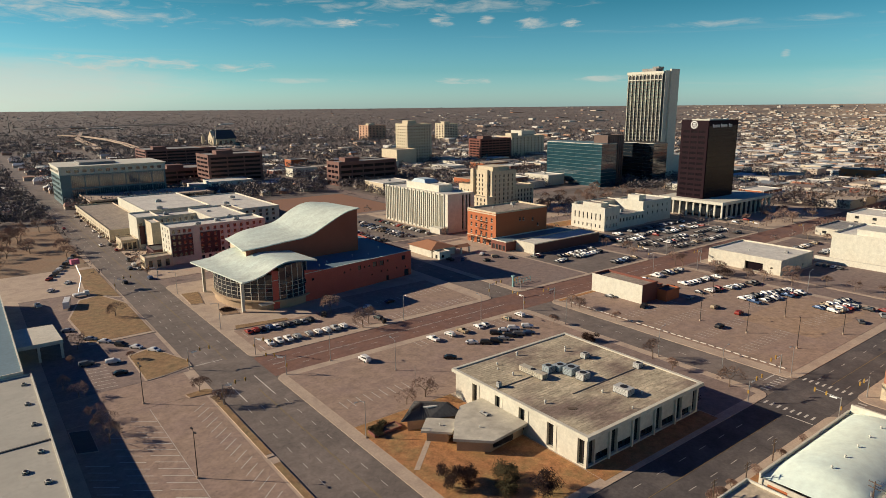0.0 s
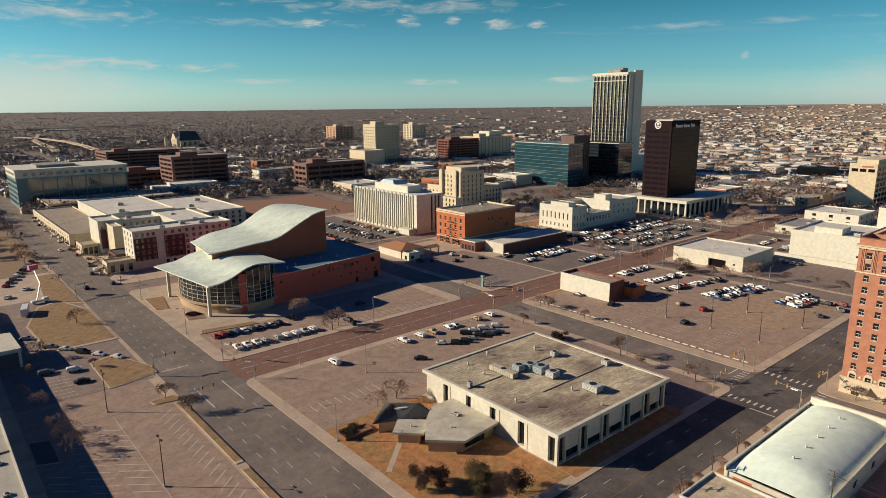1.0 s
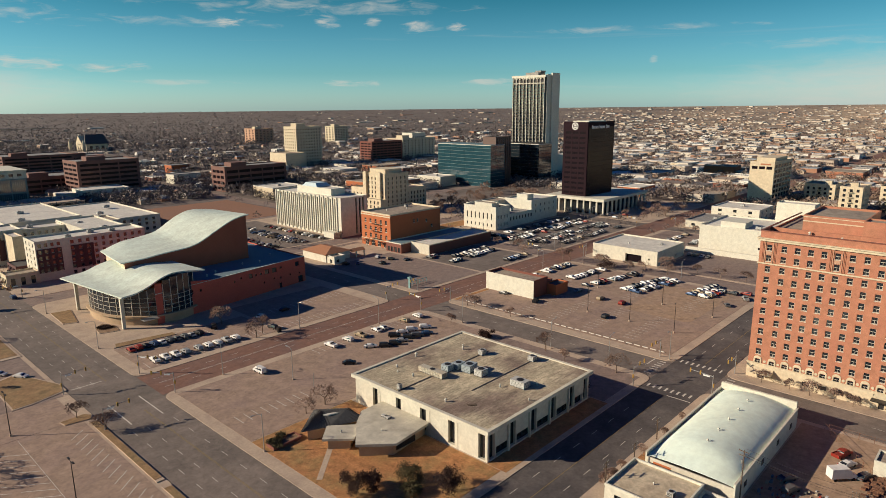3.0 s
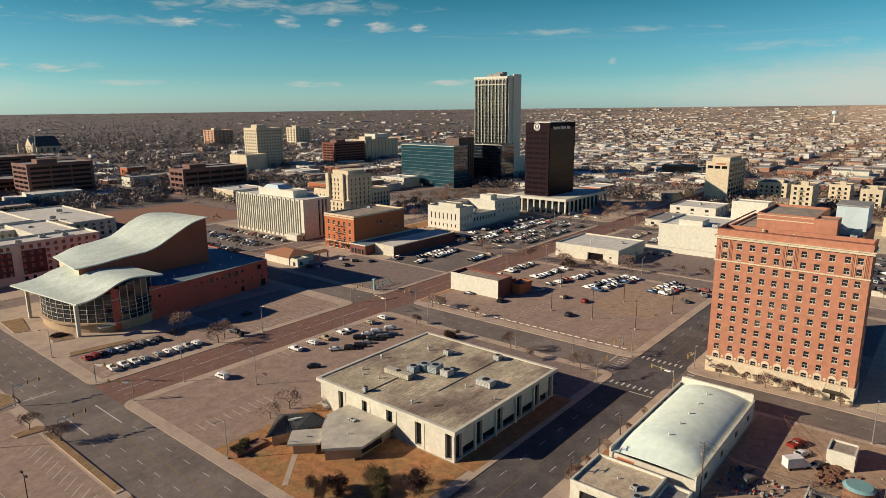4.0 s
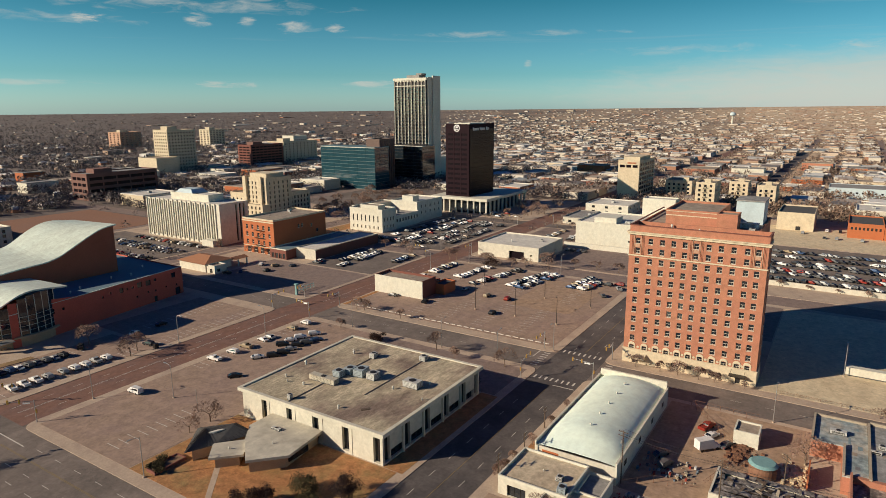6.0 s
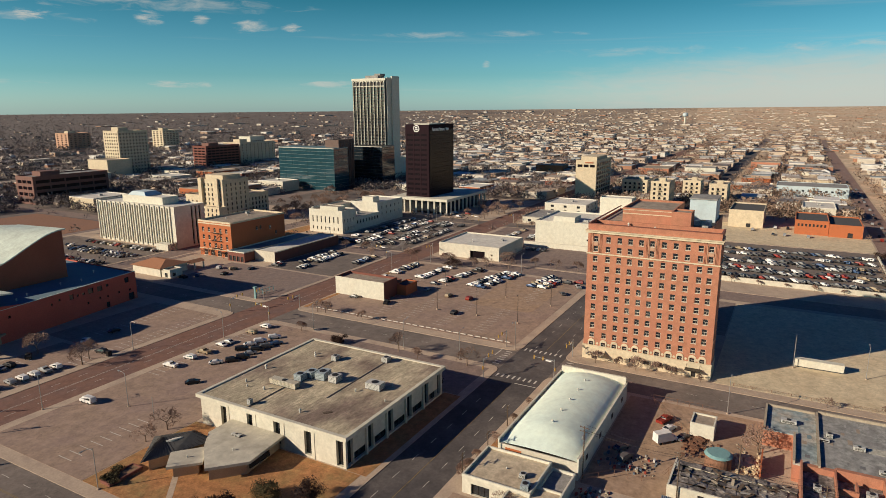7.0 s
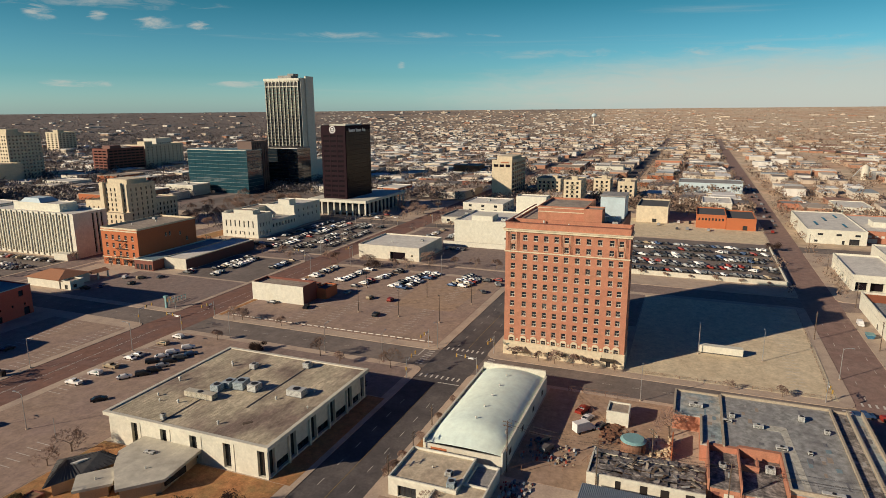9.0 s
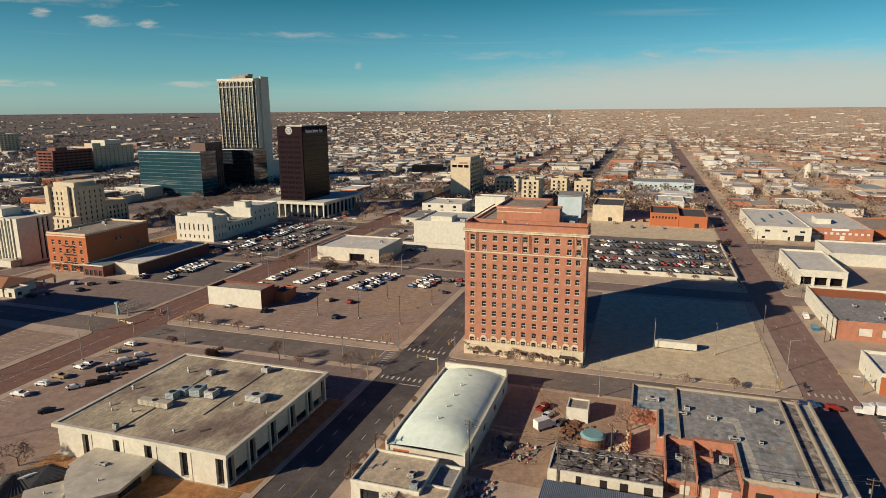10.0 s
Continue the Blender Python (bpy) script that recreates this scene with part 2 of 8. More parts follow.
DIRT = mat("dry earth", (0.27, 0.17, 0.10), 0.95, 0.3, 0.05, 0.8, 0.2, tint=(0.2, 0.145, 0.095))
GROUND = mat("brown winter ground", (0.28, 0.205, 0.15), 0.95, 0.3, 0.008, 0.15, 0.1, tint=(0.19, 0.15, 0.12), mid=0.04)
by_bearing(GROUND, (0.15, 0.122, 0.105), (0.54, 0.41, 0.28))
GRASS_DRY = mat("winter grass", (0.42, 0.195, 0.078), 0.95, 0.35, 0.12, 2.5, 0.3, tint=(0.23, 0.15, 0.06), mid=0.5)
GRASS_BROWN = mat("worn brown turf", (0.3, 0.185, 0.09), 0.95, 0.35, 0.12, 2.5, 0.3, tint=(0.19, 0.135, 0.065), mid=0.5)
DRY_FIELD = mat("dry pale field", (0.62, 0.49, 0.34), 0.95, 0.35, 0.008, 0.12, 0.1, tint=(0.42, 0.27, 0.17), mid=0.05)
SAND = mat("pale dirt", (0.66, 0.55, 0.37), 0.95, 0.2, 0.06, 1.0, 0.15, tint=(0.5, 0.4, 0.26), mid=0.3, crack=0.16)
PAINT = mat("road paint", (0.6, 0.56, 0.49), 0.8, 0.3, 0.4, 4.0, 0.05)
CREAM = mat("cream plaster", (0.61, 0.575, 0.47), 0.85, 0.12, 0.1, 1.5, 0.06, mid=0.5)
WHITE = mat("white plaster", (0.63, 0.61, 0.51), 0.8, 0.12, 0.1, 1.5, 0.06, tint=(0.55, 0.525, 0.43), mid=0.5)
LIME = mat("limestone", (0.62, 0.525, 0.37), 0.85, 0.14, 0.12, 1.2, 0.08, mid=0.5)
BRICK = mat("orange-red brick", (0.43, 0.19, 0.115), 0.88, 0.18, 0.15, 4.0, 0.12, tint=(0.35, 0.145, 0.092), mid=0.6)
BRICK_DARK = mat("dark red brick", (0.2, 0.075, 0.055), 0.88, 0.18, 0.15, 4.0, 0.12)
BRICK_ORANGE = mat("orange brick", (0.45, 0.14, 0.055), 0.88, 0.18, 0.2, 4.0, 0.12)
BRICK_BROWN = mat("brown brick", (0.2, 0.105, 0.085), 0.88, 0.2, 0.15, 3.0, 0.1)
TERRA = mat("terracotta stucco", (0.55, 0.115, 0.075), 0.85, 0.16, 0.1, 2.0, 0.06)
METAL_ROOF = mat("pale grey-green metal roof", (0.6, 0.66, 0.57), 0.55, 0.14, 0.05, 0.8, 0.03, tint=(0.52, 0.59, 0.52), mid=0.2)
ROOF_TAN = mat("gravel roof", (0.36, 0.3, 0.23), 0.95, 0.28, 0.09, 1.0, 0.15, tint=(0.22, 0.18, 0.15), mid=0.4)
ROOF_GREY = mat("grey roof felt", (0.3, 0.29, 0.27), 0.92, 0.25, 0.1, 0.8, 0.1, tint=(0.2, 0.19, 0.18), mid=0.4)
ROOF_WHITE = mat("white roof membrane", (0.68, 0.65, 0.57), 0.75, 0.16, 0.1, 0.9, 0.05, tint=(0.53, 0.5, 0.44), mid=0.3)
ROOF_DARK = mat("dark roof felt", (0.09, 0.088, 0.085), 0.9, 0.3, 0.15, 1.0, 0.1)
STEEL = mat("galvanised steel", (0.45, 0.45, 0.44), 0.45, 0.12, 0.5, 4.0, 0.03, metal=0.7)
DARK_METAL = mat("dark bronze metal", (0.045, 0.038, 0.035), 0.45, 0.15, 0.5, 3.0, 0.03, metal=0.4)
GLASS = glass("window glass", (0.02, 0.024, 0.03))
GLASS_TEAL = glass("teal curtain glass", (0.02, 0.065, 0.085), 0.05, 0.8, 1.6)
TEAL_PANEL = mat("blue-green cladding panel", (0.13, 0.2, 0.21), 0.5, 0.15, 0.1, 1.0, 0.03)
GLASS_BLACK = glass("bronze glass", (0.012, 0.008, 0.011), 0.25, 0.15, 1.4)
FRAME_PALE = mat("pale window frame", (0.6, 0.54, 0.44), 0.7, 0.1, 0.5, 4.0, 0.03)
BARK = mat("bark", (0.2, 0.145, 0.105), 0.95, 0.3, 0.6, 6.0, 0.3)
TWIG = mat("twigs", (0.27, 0.18, 0.14), 0.95, 0.3, 0.6, 5.0, 0.0, rnd=0.25)
WOOD_POLE = mat("weathered pole wood", (0.12, 0.085, 0.06), 0.95, 0.25, 0.6, 5.0, 0.2)
EVERGREEN = mat("dark evergreen leaves", (0.045, 0.022, 0.016), 0.9, 0.4, 0.5, 3.0, 0.0, island=0.4)
RUBBER = mat("tyre rubber", (0.02, 0.02, 0.02), 0.9, 0.2, 1.0, 8.0, 0.05)
AC_METAL = mat("painted unit metal", (0.5, 0.5, 0.47), 0.6, 0.15, 0.5, 3.0, 0.04)


# ---- mesh helpers ----
class Mesh:
    """Vertices and faces of one mesh, gathered from simple solids."""

    def __init__(self):
        self.v, self.f = [], []

    def add(self, vs, fs):
        n = len(self.v)
        self.v += [tuple(p) for p in vs]
        self.f += [tuple(i + n for i in q) for q in fs]
        return self

    def box(self, x0, x1, y0, y1, z0, z1, bottom=True):
        vs = [(x0, y0, z0), (x1, y0, z0), (x1, y1, z0), (x0, y1, z0), (x0, y0, z1), (x1, y0, z1), (x1, y1, z1), (x0, y1, z1)]
        fs = [(4, 5, 6, 7), (0, 1, 5, 4), (1, 2, 6, 5), (2, 3, 7, 6), (3, 0, 4, 7)]
        if bottom:
            fs.append((3, 2, 1, 0))
        return self.add(vs, fs)

    def prism(self, pts, z0, z1, bottom=True):
        """An upright prism over a counter-clockwise outline."""
        n = len(pts)
        vs = [(x, y, z0) for x, y in pts] + [(x, y, z1) for x, y in pts]
        fs = [(i, (i + 1) % n, n + (i + 1) % n, n + i) for i in range(n)] + [tuple(range(n, 2 * n))]
        if bottom:
            fs.append(tuple(reversed(range(n))))
        return self.add(vs, fs)

    def tube(self, a, b, r0, r1=None, n=6, cap=True):
        """A tapered rod from a to b."""
        a, b = Vector(a), Vector(b)
        r1 = r0 if r1 is None else r1
        d = (b - a).normalized()
        s = d.orthogonal().normalized()
        u = d.cross(s)
        ring = [s * math.cos(2 * math.pi * i / n) + u * math.sin(2 * math.pi * i / n) for i in range(n)]
        vs = [a + p * r0 for p in ring] + [b + p * r1 for p in ring]
        fs = [(i, (i + 1) % n, n + (i + 1) % n, n + i) for i in range(n)]
        if cap:
            fs += [tuple(range(n, 2 * n)), tuple(reversed(range(n)))]
        return self.add(vs, fs)

    def quad(self, a, b, c, d):
        return self.add([a, b, c, d], [(0, 1, 2, 3)])

    def data(self, name, material, smooth=False):
        me = bpy.data.meshes.new(name)
        me.from_pydata(self.v, [], self.f)
        me.materials.append(material)
        if smooth:
            me.polygons.foreach_set("use_smooth", [True] * len(me.polygons))
        me.update()
        return me


def part(name, mesh, material, parent, label="", smooth=False, at=None):
    """One mesh object under a thing or a part."""
    data = mesh.data(name, material, smooth) if isinstance(mesh, Mesh) else mesh
    ob = new(name, data)
    ob.parent = parent
    if at is not None:
        ob.matrix_basis = at
    if label:
        ob["label"] = label
    return ob


def thing(name, label, category, group="", at=None, kind=""):
    ob = new(name)
    ob.empty_display_size = 0.5
    if at is not None:
        ob.matrix_basis = at
    return tagged(ob, label, category, group, kind)


def whole(name, mesh, material, label, category, group="", kind="", at=None, smooth=False):
    """A thing that is one mesh."""
    ob = new(name, mesh.data(name, material, smooth) if isinstance(mesh, Mesh) else mesh)
    if at is not None:
        ob.matrix_basis = at
    return tagged(ob, label, category, group, kind)


# ---- walls with openings ----
def cols(n, u0, u1, w, v0, v1):
    """n openings of width w spread evenly from u0 to u1, between the heights v0 and v1."""
    s = (u1 - u0) / n
    return [(u0 + s * (i + 0.5) - w / 2, u0 + s * (i + 0.5) + w / 2, v0, v1) for i in range(n)]


def grid(n, u0, u1, w, heights, h):
    return [o for v in heights for o in cols(n, u0, u1, w, v, v + h)]


FOOT = []
FACES = {"S": (0, (0, 1)), "W": (-90, (1, 0)), "N": (180, (0, -1)), "E": (90, (-1, 0))}


def wall_mesh(u0, u1, v0, v1, openings, put, depth):
    """A wall face from u0 to u1 and v0 to v1, with openings cut and their reveals; put(u, v, d) gives the place d inside the face."""
    us = sorted({u0, u1, *(round(o[k], 4) for o in openings for k in (0, 1))})
    vs = sorted({v0, v1, *(round(o[k], 4) for o in openings for k in (2, 3))})
    iu, iv = {u: i for i, u in enumerate(us)}, {v: i for i, v in enumerate(vs)}
    gap = np.zeros((len(us), len(vs)), bool)
    for a, b, c, d in openings:
        gap[iu[round(a, 4)]:iu[round(b, 4)], iv[round(c, 4)]:iv[round(d, 4)]] = True
    m = Mesh()
    for j in range(len(vs) - 1):
        i = 0
        while i < len(us) - 1:
            if gap[i, j]:
                i += 1
                continue
            k = i
            while k < len(us) - 1 and not gap[k, j]:
                k += 1
            m.quad(put(us[i], vs[j], 0), put(us[k], vs[j], 0), put(us[k], vs[j + 1], 0), put(us[i], vs[j + 1], 0))
            i = k
    for a, b, c, d in openings:
        for (p, q), (r, s) in (((a, c), (b, c)), ((b, c), (b, d)), ((b, d), (a, d)), ((a, d), (a, c))):
            m.quad(put(p, q, 0), put(r, s, 0), put(r, s, depth), put(p, q, depth))
    return m


PANES = {}


def window_parts(w, h, style, frame_mat, glass_mat):
    key = (round(w, 2), round(h, 2), style, frame_mat.name, glass_mat.name)
    if key not in PANES:
        f, p = Mesh(), Mesh()
        p.quad((-w / 2, 0, 0), (w / 2, 0, 0), (w / 2, 0, h), (-w / 2, 0, h))
        b = min(0.09, w * 0.12)
        if style == "hung":
            for x0, x1, z0, z1 in ((-w / 2, -w / 2 + b, 0, h), (w / 2 - b, w / 2, 0, h), (-w / 2 + b, w / 2 - b, 0, b), (-w / 2 + b, w / 2 - b, h - b, h), (-w / 2 + b, w / 2 - b, h * 0.48, h * 0.54), (-b * 0.3, b * 0.3, b, h * 0.48)):
                f.box(x0, x1, -0.07, -0.01, z0, z1)
            f.box(-w / 2 - 0.1, w / 2 + 0.1, -0.38, -0.02, -0.16, -0.005)
        elif style == "strip":
            n = max(2, round(w / 1.5))
            for i in range(n + 1):
                x = -w / 2 + w * i / n
                f.box(max(x - 0.05, -w / 2), min(x + 0.05, w / 2), -0.08, -0.01, 0, h)
            f.box(-w / 2, w / 2, -0.06, -0.01, 0, 0.06)
        PANES[key] = (f.data("window_frame", frame_mat) if f.v else None, p.data("pane", glass_mat))
    return PANES[key]


def face_put(face, x0, x1, y0, y1, z0=0.0):
    """Maps u, v, d of a face of a block to the world."""
    return {"S": lambda u, v, d: (u, y0 + d, z0 + v), "W": lambda u, v, d: (x0 + d, u, z0 + v),
            "N": lambda u, v, d: (u, y1 - d, z0 + v), "E": lambda u, v, d: (x1 - d, u, z0 + v)}[face]


def block(parent, x0, x1, y0, y1, z0, z1, wall, roof, faces=None, parapet=0.6, thick=0.35, depth=0.3, style="plain", frame_mat=None, glass_mat=None, coping=None, roof_name="roof"):
    """Walls (with openings and windows by face), a roof slab and a parapet, as parts of a building. Heights in faces count from z0."""
    faces = faces or {}
    FOOT.append((x0, x1, y0, y1))
    frame_mat, glass_mat = frame_mat or FRAME_PALE, glass_mat or GLASS
    out = []
    for face, (turn, _) in FACES.items():
        u0, u1 = (x0, x1) if face in "SN" else (y0, y1)
        ops = [(max(a, u0 + 0.05), min(b, u1 - 0.05), c, min(d, z1 - z0 - 0.05)) for a, b, c, d in faces.get(face, [])]
        put = face_put(face, x0, x1, y0, y1, z0)
        w = part("wall", wall_mesh(u0, u1, 0, z1 - z0, ops, put, depth), wall, parent)
        out.append(w)
        for a, b, c, d in ops:
            fr, pane = window_parts(b - a, d - c, style, frame_mat, glass_mat)
            x, y, z = put((a + b) / 2, c, depth - 0.02)
            at = pose(x, y, z, 0, 0, turn)
            if fr:
                wn = part("window", fr, None, w, at=at)
                part("pane", pane, None, wn)
            else:
                part("window", pane, None, w, at=at)
    e = thick
    part(roof_name, Mesh().box(x0 + 0.02, x1 - 0.02, y0 + 0.02, y1 - 0.02, z1 - parapet - 0.3, z1 - parapet), roof, parent)
    if parapet > 0:
        c = Mesh()
        h = 0.12
        o = 0.05
        for a in ((x0 - o, x1 + o, y0 - o, y0 + e), (x0 - o, x1 + o, y1 - e, y1 + o), (x0 - o, x0 + e, y0 + e, y1 - e), (x1 - e, x1 + o, y0 + e, y1 - e)):
            c.box(*a, z1 - parapet, z1 + h)
        part("coping", c, coping or wall, parent)
    return out



# ---- ground: one sheet that swells gently to the horizon ----
def ground_z(r, a=1.0):
    """Height of the land at distance r and bearing a: it swells, a little more towards the east."""
    return 0.0 if r < 1500 else (74.0 + 22.0 * max(-0.6, min(a - 0.95, 0.9))) * ((r - 1500) / 3450.0) ** 2


gm = Mesh()
rings = [0, 60, 200, 500, 900, 1300, 1500, 1700, 1900, 2200, 2500, 2900, 3300, 3800, 4300, 4950]
SEG = 96
for r in rings:
    for i in range(SEG):
        a = 2 * math.pi * i / SEG
        gm.v.append((r * math.cos(a), r * math.sin(a), ground_z(r, math.atan2(math.cos(a), math.sin(a)))))
for j in range(len(rings) - 1):
    for i in range(SEG):
        k = (i + 1) % SEG
        gm.f.append((j * SEG + i, (j + 1) * SEG + i, (j + 1) * SEG + k, j * SEG + k))
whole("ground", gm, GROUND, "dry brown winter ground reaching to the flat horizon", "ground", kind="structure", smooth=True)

ROAD_Y = {"a": (53.5, 72.5, ASPHALT), "b": (185, 200, ASPHALT), "c": (303, 318, ASPHALT_OLD), "d": (426, 442, ASPHALT)}
ROAD_X = {"one": (185, 203.5, BRICK_ROAD), "two": (63.5, 80, ASPHALT_DARK), "three": (-64, -49, BRICK_WORN), "four": (318, 333, ASPHALT_OLD), "five": (440, 455, ASPHALT_OLD)}
for k, (a, b, m) in ROAD_Y.items():
    whole("road", Mesh().box(a - 0.3, b + 0.3, -400, 1480, -0.5, 0.045 if k == "a" else 0.02), m, "dark worn asphalt street with faded lane lines", "road", kind="structure")
for k, (a, b, m) in ROAD_X.items():
    z = 0.035 if m not in (BRICK_ROAD, BRICK_WORN) else 0.03
    whole("road", Mesh().box(-300 if k != "one" else 40, 1480, a - 0.3, b + 0.3, -0.5, z), m, "red-brown brick-paved street" if m in (BRICK_ROAD, BRICK_WORN) else "dark worn asphalt street with faded lane lines", "road", kind="structure")


def slab(name, pts, z, material, label, cat, z0=-0.3):
    return whole(name, Mesh().prism(pts, z0, z), material, label, cat, kind="structure")


def rect(x0, x1, y0, y1):
    return [(x0, y0), (x1, y0), (x1, y1), (x0, y1)]


def rrect(x0, x1, y0, y1, r=4.0, n=4):
    """A block's outline with rounded corners."""
    out = []
    for cx, cy, a0 in ((x1 - r, y0 + r, -90), (x1 - r, y1 - r, 0), (x0 + r, y1 - r, 90), (x0 + r, y0 + r, 180)):
        for i in range(n + 1):
            a = radians(a0 + 90 * i / n)
            out.append((cx + r * math.cos(a), cy + r * math.sin(a)))
    return out


# pavement blocks between the streets, 15 cm proud of the road
for x0, x1, y0, y1 in ((72.5, 185, 80, 185), (72.5, 185, 203.5, 318), (200, 303, 80, 185), (200, 303, 203.5, 318), (200, 303, -49, 63.5), (72.5, 185, -49, 63.5),
                       (318, 426, 80, 185), (318, 426, 203.5, 318), (318, 426, -49, 63.5), (72.5, 185, 333, 440), (200, 303, 333, 440), (318, 426, 333, 440),
                       (-120, 53.5, 80, 420), (200, 303, -180, -64), (318, 426, -180, -64), (72.5, 185, -180, -64), (442, 560, 80, 185), (442, 560, 203.5, 318), (442, 560, -49, 63.5)):
    slab("pavement", rrect(x0, x1, y0, y1), 0.15, CONCRETE, "pale concrete pavement with a raised kerb", "pavement")

# ---- shared roof fittings ----
def roof_unit(x, y, z, l, w, h, turn=0.0, material=None, label="boxy metal air-conditioning unit on a flat roof"):
    u = thing("air_conditioner", label, "air conditioner", "roof units", pose(x, y, z, 0, 0, turn))
    material = material or AC_METAL
    part("casing", Mesh().box(-l / 2, l / 2, -w / 2, w / 2, 0.12, h), material, u)
    part("base_rail", Mesh().box(-l / 2 - 0.08, l / 2 + 0.08, -w / 2 - 0.08, w / 2 + 0.08, 0, 0.12), ROOF_DARK, u)
    g = Mesh()
    n = 5
    for i in range(n):
        zz = 0.25 + (h - 0.45) * i / (n - 1)
        g.box(-l * 0.42, l * 0.42, -w / 2 - 0.03, -w / 2, zz, zz + 0.06)
        g.box(-l / 2 - 0.03, -l / 2, -w * 0.4, w * 0.4, zz, zz + 0.06)
    part("grille", g, DARK_METAL, u)
    f = Mesh().tube((0, 0, h), (0, 0, h + 0.12), min(l, w) * 0.34, n=10)
    part("fan_cowl", f, DARK_METAL, u)
    return u


def roof_vent(x, y, z, s=0.5):
    u = thing("roof_vent", "small white mushroom vent on a flat roof", "vent", "roof vents", pose(x, y, z))
    part("pipe", Mesh().tube((0, 0, 0), (0, 0, s * 1.3), s * 0.45, n=8), AC_METAL, u)
    part("cap", Mesh().tube((0, 0, s * 1.3), (0, 0, s * 1.9), s * 0.75, s * 0.3, n=8), WHITE, u)


# ---- office building with the wide flat roof ----
ROOF_OFFICE = mat("stained ribbed roof", (0.56, 0.48, 0.33), 0.92, 0.36, 0.075, 1.4, 0.12, tint=(0.19, 0.14, 0.11), mid=0.4, stretch=(0.6, 1, 1))
SEAM = mat("weathered roof seam", (0.34, 0.28, 0.2), 0.92, 0.3, 0.3, 2.0, 0.1)
ob = thing("office_building", "low cream office building with a wide stained flat roof", "building")
X0, X1, Y0, Y1, HR = 109.5, 157.0, 87.5, 137.2, 9.0
west = [(127.6, 129.6, 0.6, 6.9), (118.0, 120.0, 0.6, 6.9), (108.4, 110.6, 0.6, 7.0), (98.2, 100.4, 0.6, 7.0), (88.3, 90.4, 0.3, 7.0)]
south = [(110.2, 112.4, 0.3, 7.0), (118.7, 121.0, 0.4, 7.2), (127.8, 130.2, 0.4, 7.2), (137.2, 139.6, 0.4, 7.2), (146.6, 149.0, 0.4, 7.2), (154.2, 156.2, 0.4, 7.2)]
south_low = [(a[1] + 0.4, b[0] - 0.4, 0.3, 2.9) for a, b in zip(south, south[1:])]
block(ob, X0, X1, Y0, Y1, 0.15, HR - 0.75, CREAM, ROOF_DARK, {"W": west, "S": south + south_low}, parapet=0.05, depth=0.9, style="strip", frame_mat=DARK_METAL)
fascia = Mesh()
for a in ((X0 - 0.9, X1 + 0.9, Y0 - 0.9, Y0 + 0.1), (X0 - 0.9, X1 + 0.9, Y1 - 0.1, Y1 + 0.9), (X0 - 0.9, X0 + 0.1, Y0 + 0.1, Y1 - 0.1), (X1 - 0.1, X1 + 0.9, Y0 + 0.1, Y1 - 0.1)):
    fascia.box(*a, HR - 1.0, HR)
part("fascia", fascia, CREAM, ob, "cream overhanging roof edge")
part("roof", Mesh().box(X0 + 0.1, X1 - 0.1, Y0 + 0.1, Y1 - 0.1, HR - 0.72, HR - 0.3), ROOF_OFFICE, ob, "stained tan roof sheeting")
seams = Mesh()
random.seed(4)
for i in range(44):
    y = Y0 + 0.9 + i * 1.1
    x = X0 + 0.3 + random.uniform(0, 4)
    while x < X1 - 3:
        e = min(x + random.uniform(6, 15), X1 - 0.3)
        seams.box(x, e, y, y + 0.05, HR - 0.3, HR - 0.27, False)
        x = e + random.uniform(0.2, 12)
part("roof_seam", seams, SEAM, ob, "raised roof seams")
stiff = Mesh()
for a, b in (((110, 119.5), (150, 119.9)), ((124, 104.6), (156, 104.8))):
    stiff.box(a[0], b[0], a[1], a[1] + 0.3, HR - 0.3, HR - 0.14)
part("roof_joint", stiff, ROOF_DARK, ob)
for y in (97.2, 107.0, 116.8, 126.6):
    part("pilaster", Mesh().box(X0 - 0.12, X0, y - 0.12, y + 0.12, 0.15, HR - 1.0), CREAM, ob)
for x in (117.6, 126.7, 136.1, 145.5):
    part("column", Mesh().box(x - 0.25, x + 0.25, Y0 - 0.55, Y0 - 0.02, 0.15, HR - 1.0), CREAM, ob)
ZR = HR - 0.3
DUCT = mat("rusty duct metal", (0.5, 0.47, 0.38), 0.7, 0.25, 0.5, 2.5, 0.06, tint=(0.4, 0.34, 0.25))
BLUE_UNIT = mat("blue-grey unit metal", (0.36, 0.42, 0.44), 0.55, 0.15, 0.5, 3.0, 0.04)
roof_unit(124.9, 120.6, ZR, 2.2, 9.5, 1.6, 0, DUCT, "long rusty roof duct box")
roof_unit(129.8, 119.2, ZR, 2.6, 2.6, 2.0, 0, BLUE_UNIT)
roof_unit(133.4, 118.0, ZR, 3.4, 2.6, 1.8, 0, BLUE_UNIT)
roof_unit(134.0, 114.2, ZR, 4.2, 3.0, 2.2, 8, BLUE_UNIT)
roof_unit(133.8, 109.6, ZR, 3.0, 2.8, 2.0)
roof_unit(146.4, 119.5, ZR, 2.2, 1.8, 1.6)
roof_unit(152.8, 104.8, ZR, 2.2, 2.0, 1.6)
roof_unit(135.4, 96.8, ZR, 3.0, 4.8, 1.9)
roof_unit(111.4, 120.4, ZR, 1.1, 1.1, 1.5)
for x, y, s in ((145.4, 126.7, 0.6), (131.2, 133.8, 0.7), (121.3, 132, 0.5), (119.9, 123.7, 0.55), (114.2, 105.6, 0.55), (129.6, 89.6, 0.4), (147.2, 128.4, 0.45), (131.0, 100.4, 0.5), (138.9, 93.4, 0.5), (119.0, 129.2, 0.4)):
    roof_vent(x, y, ZR, s)
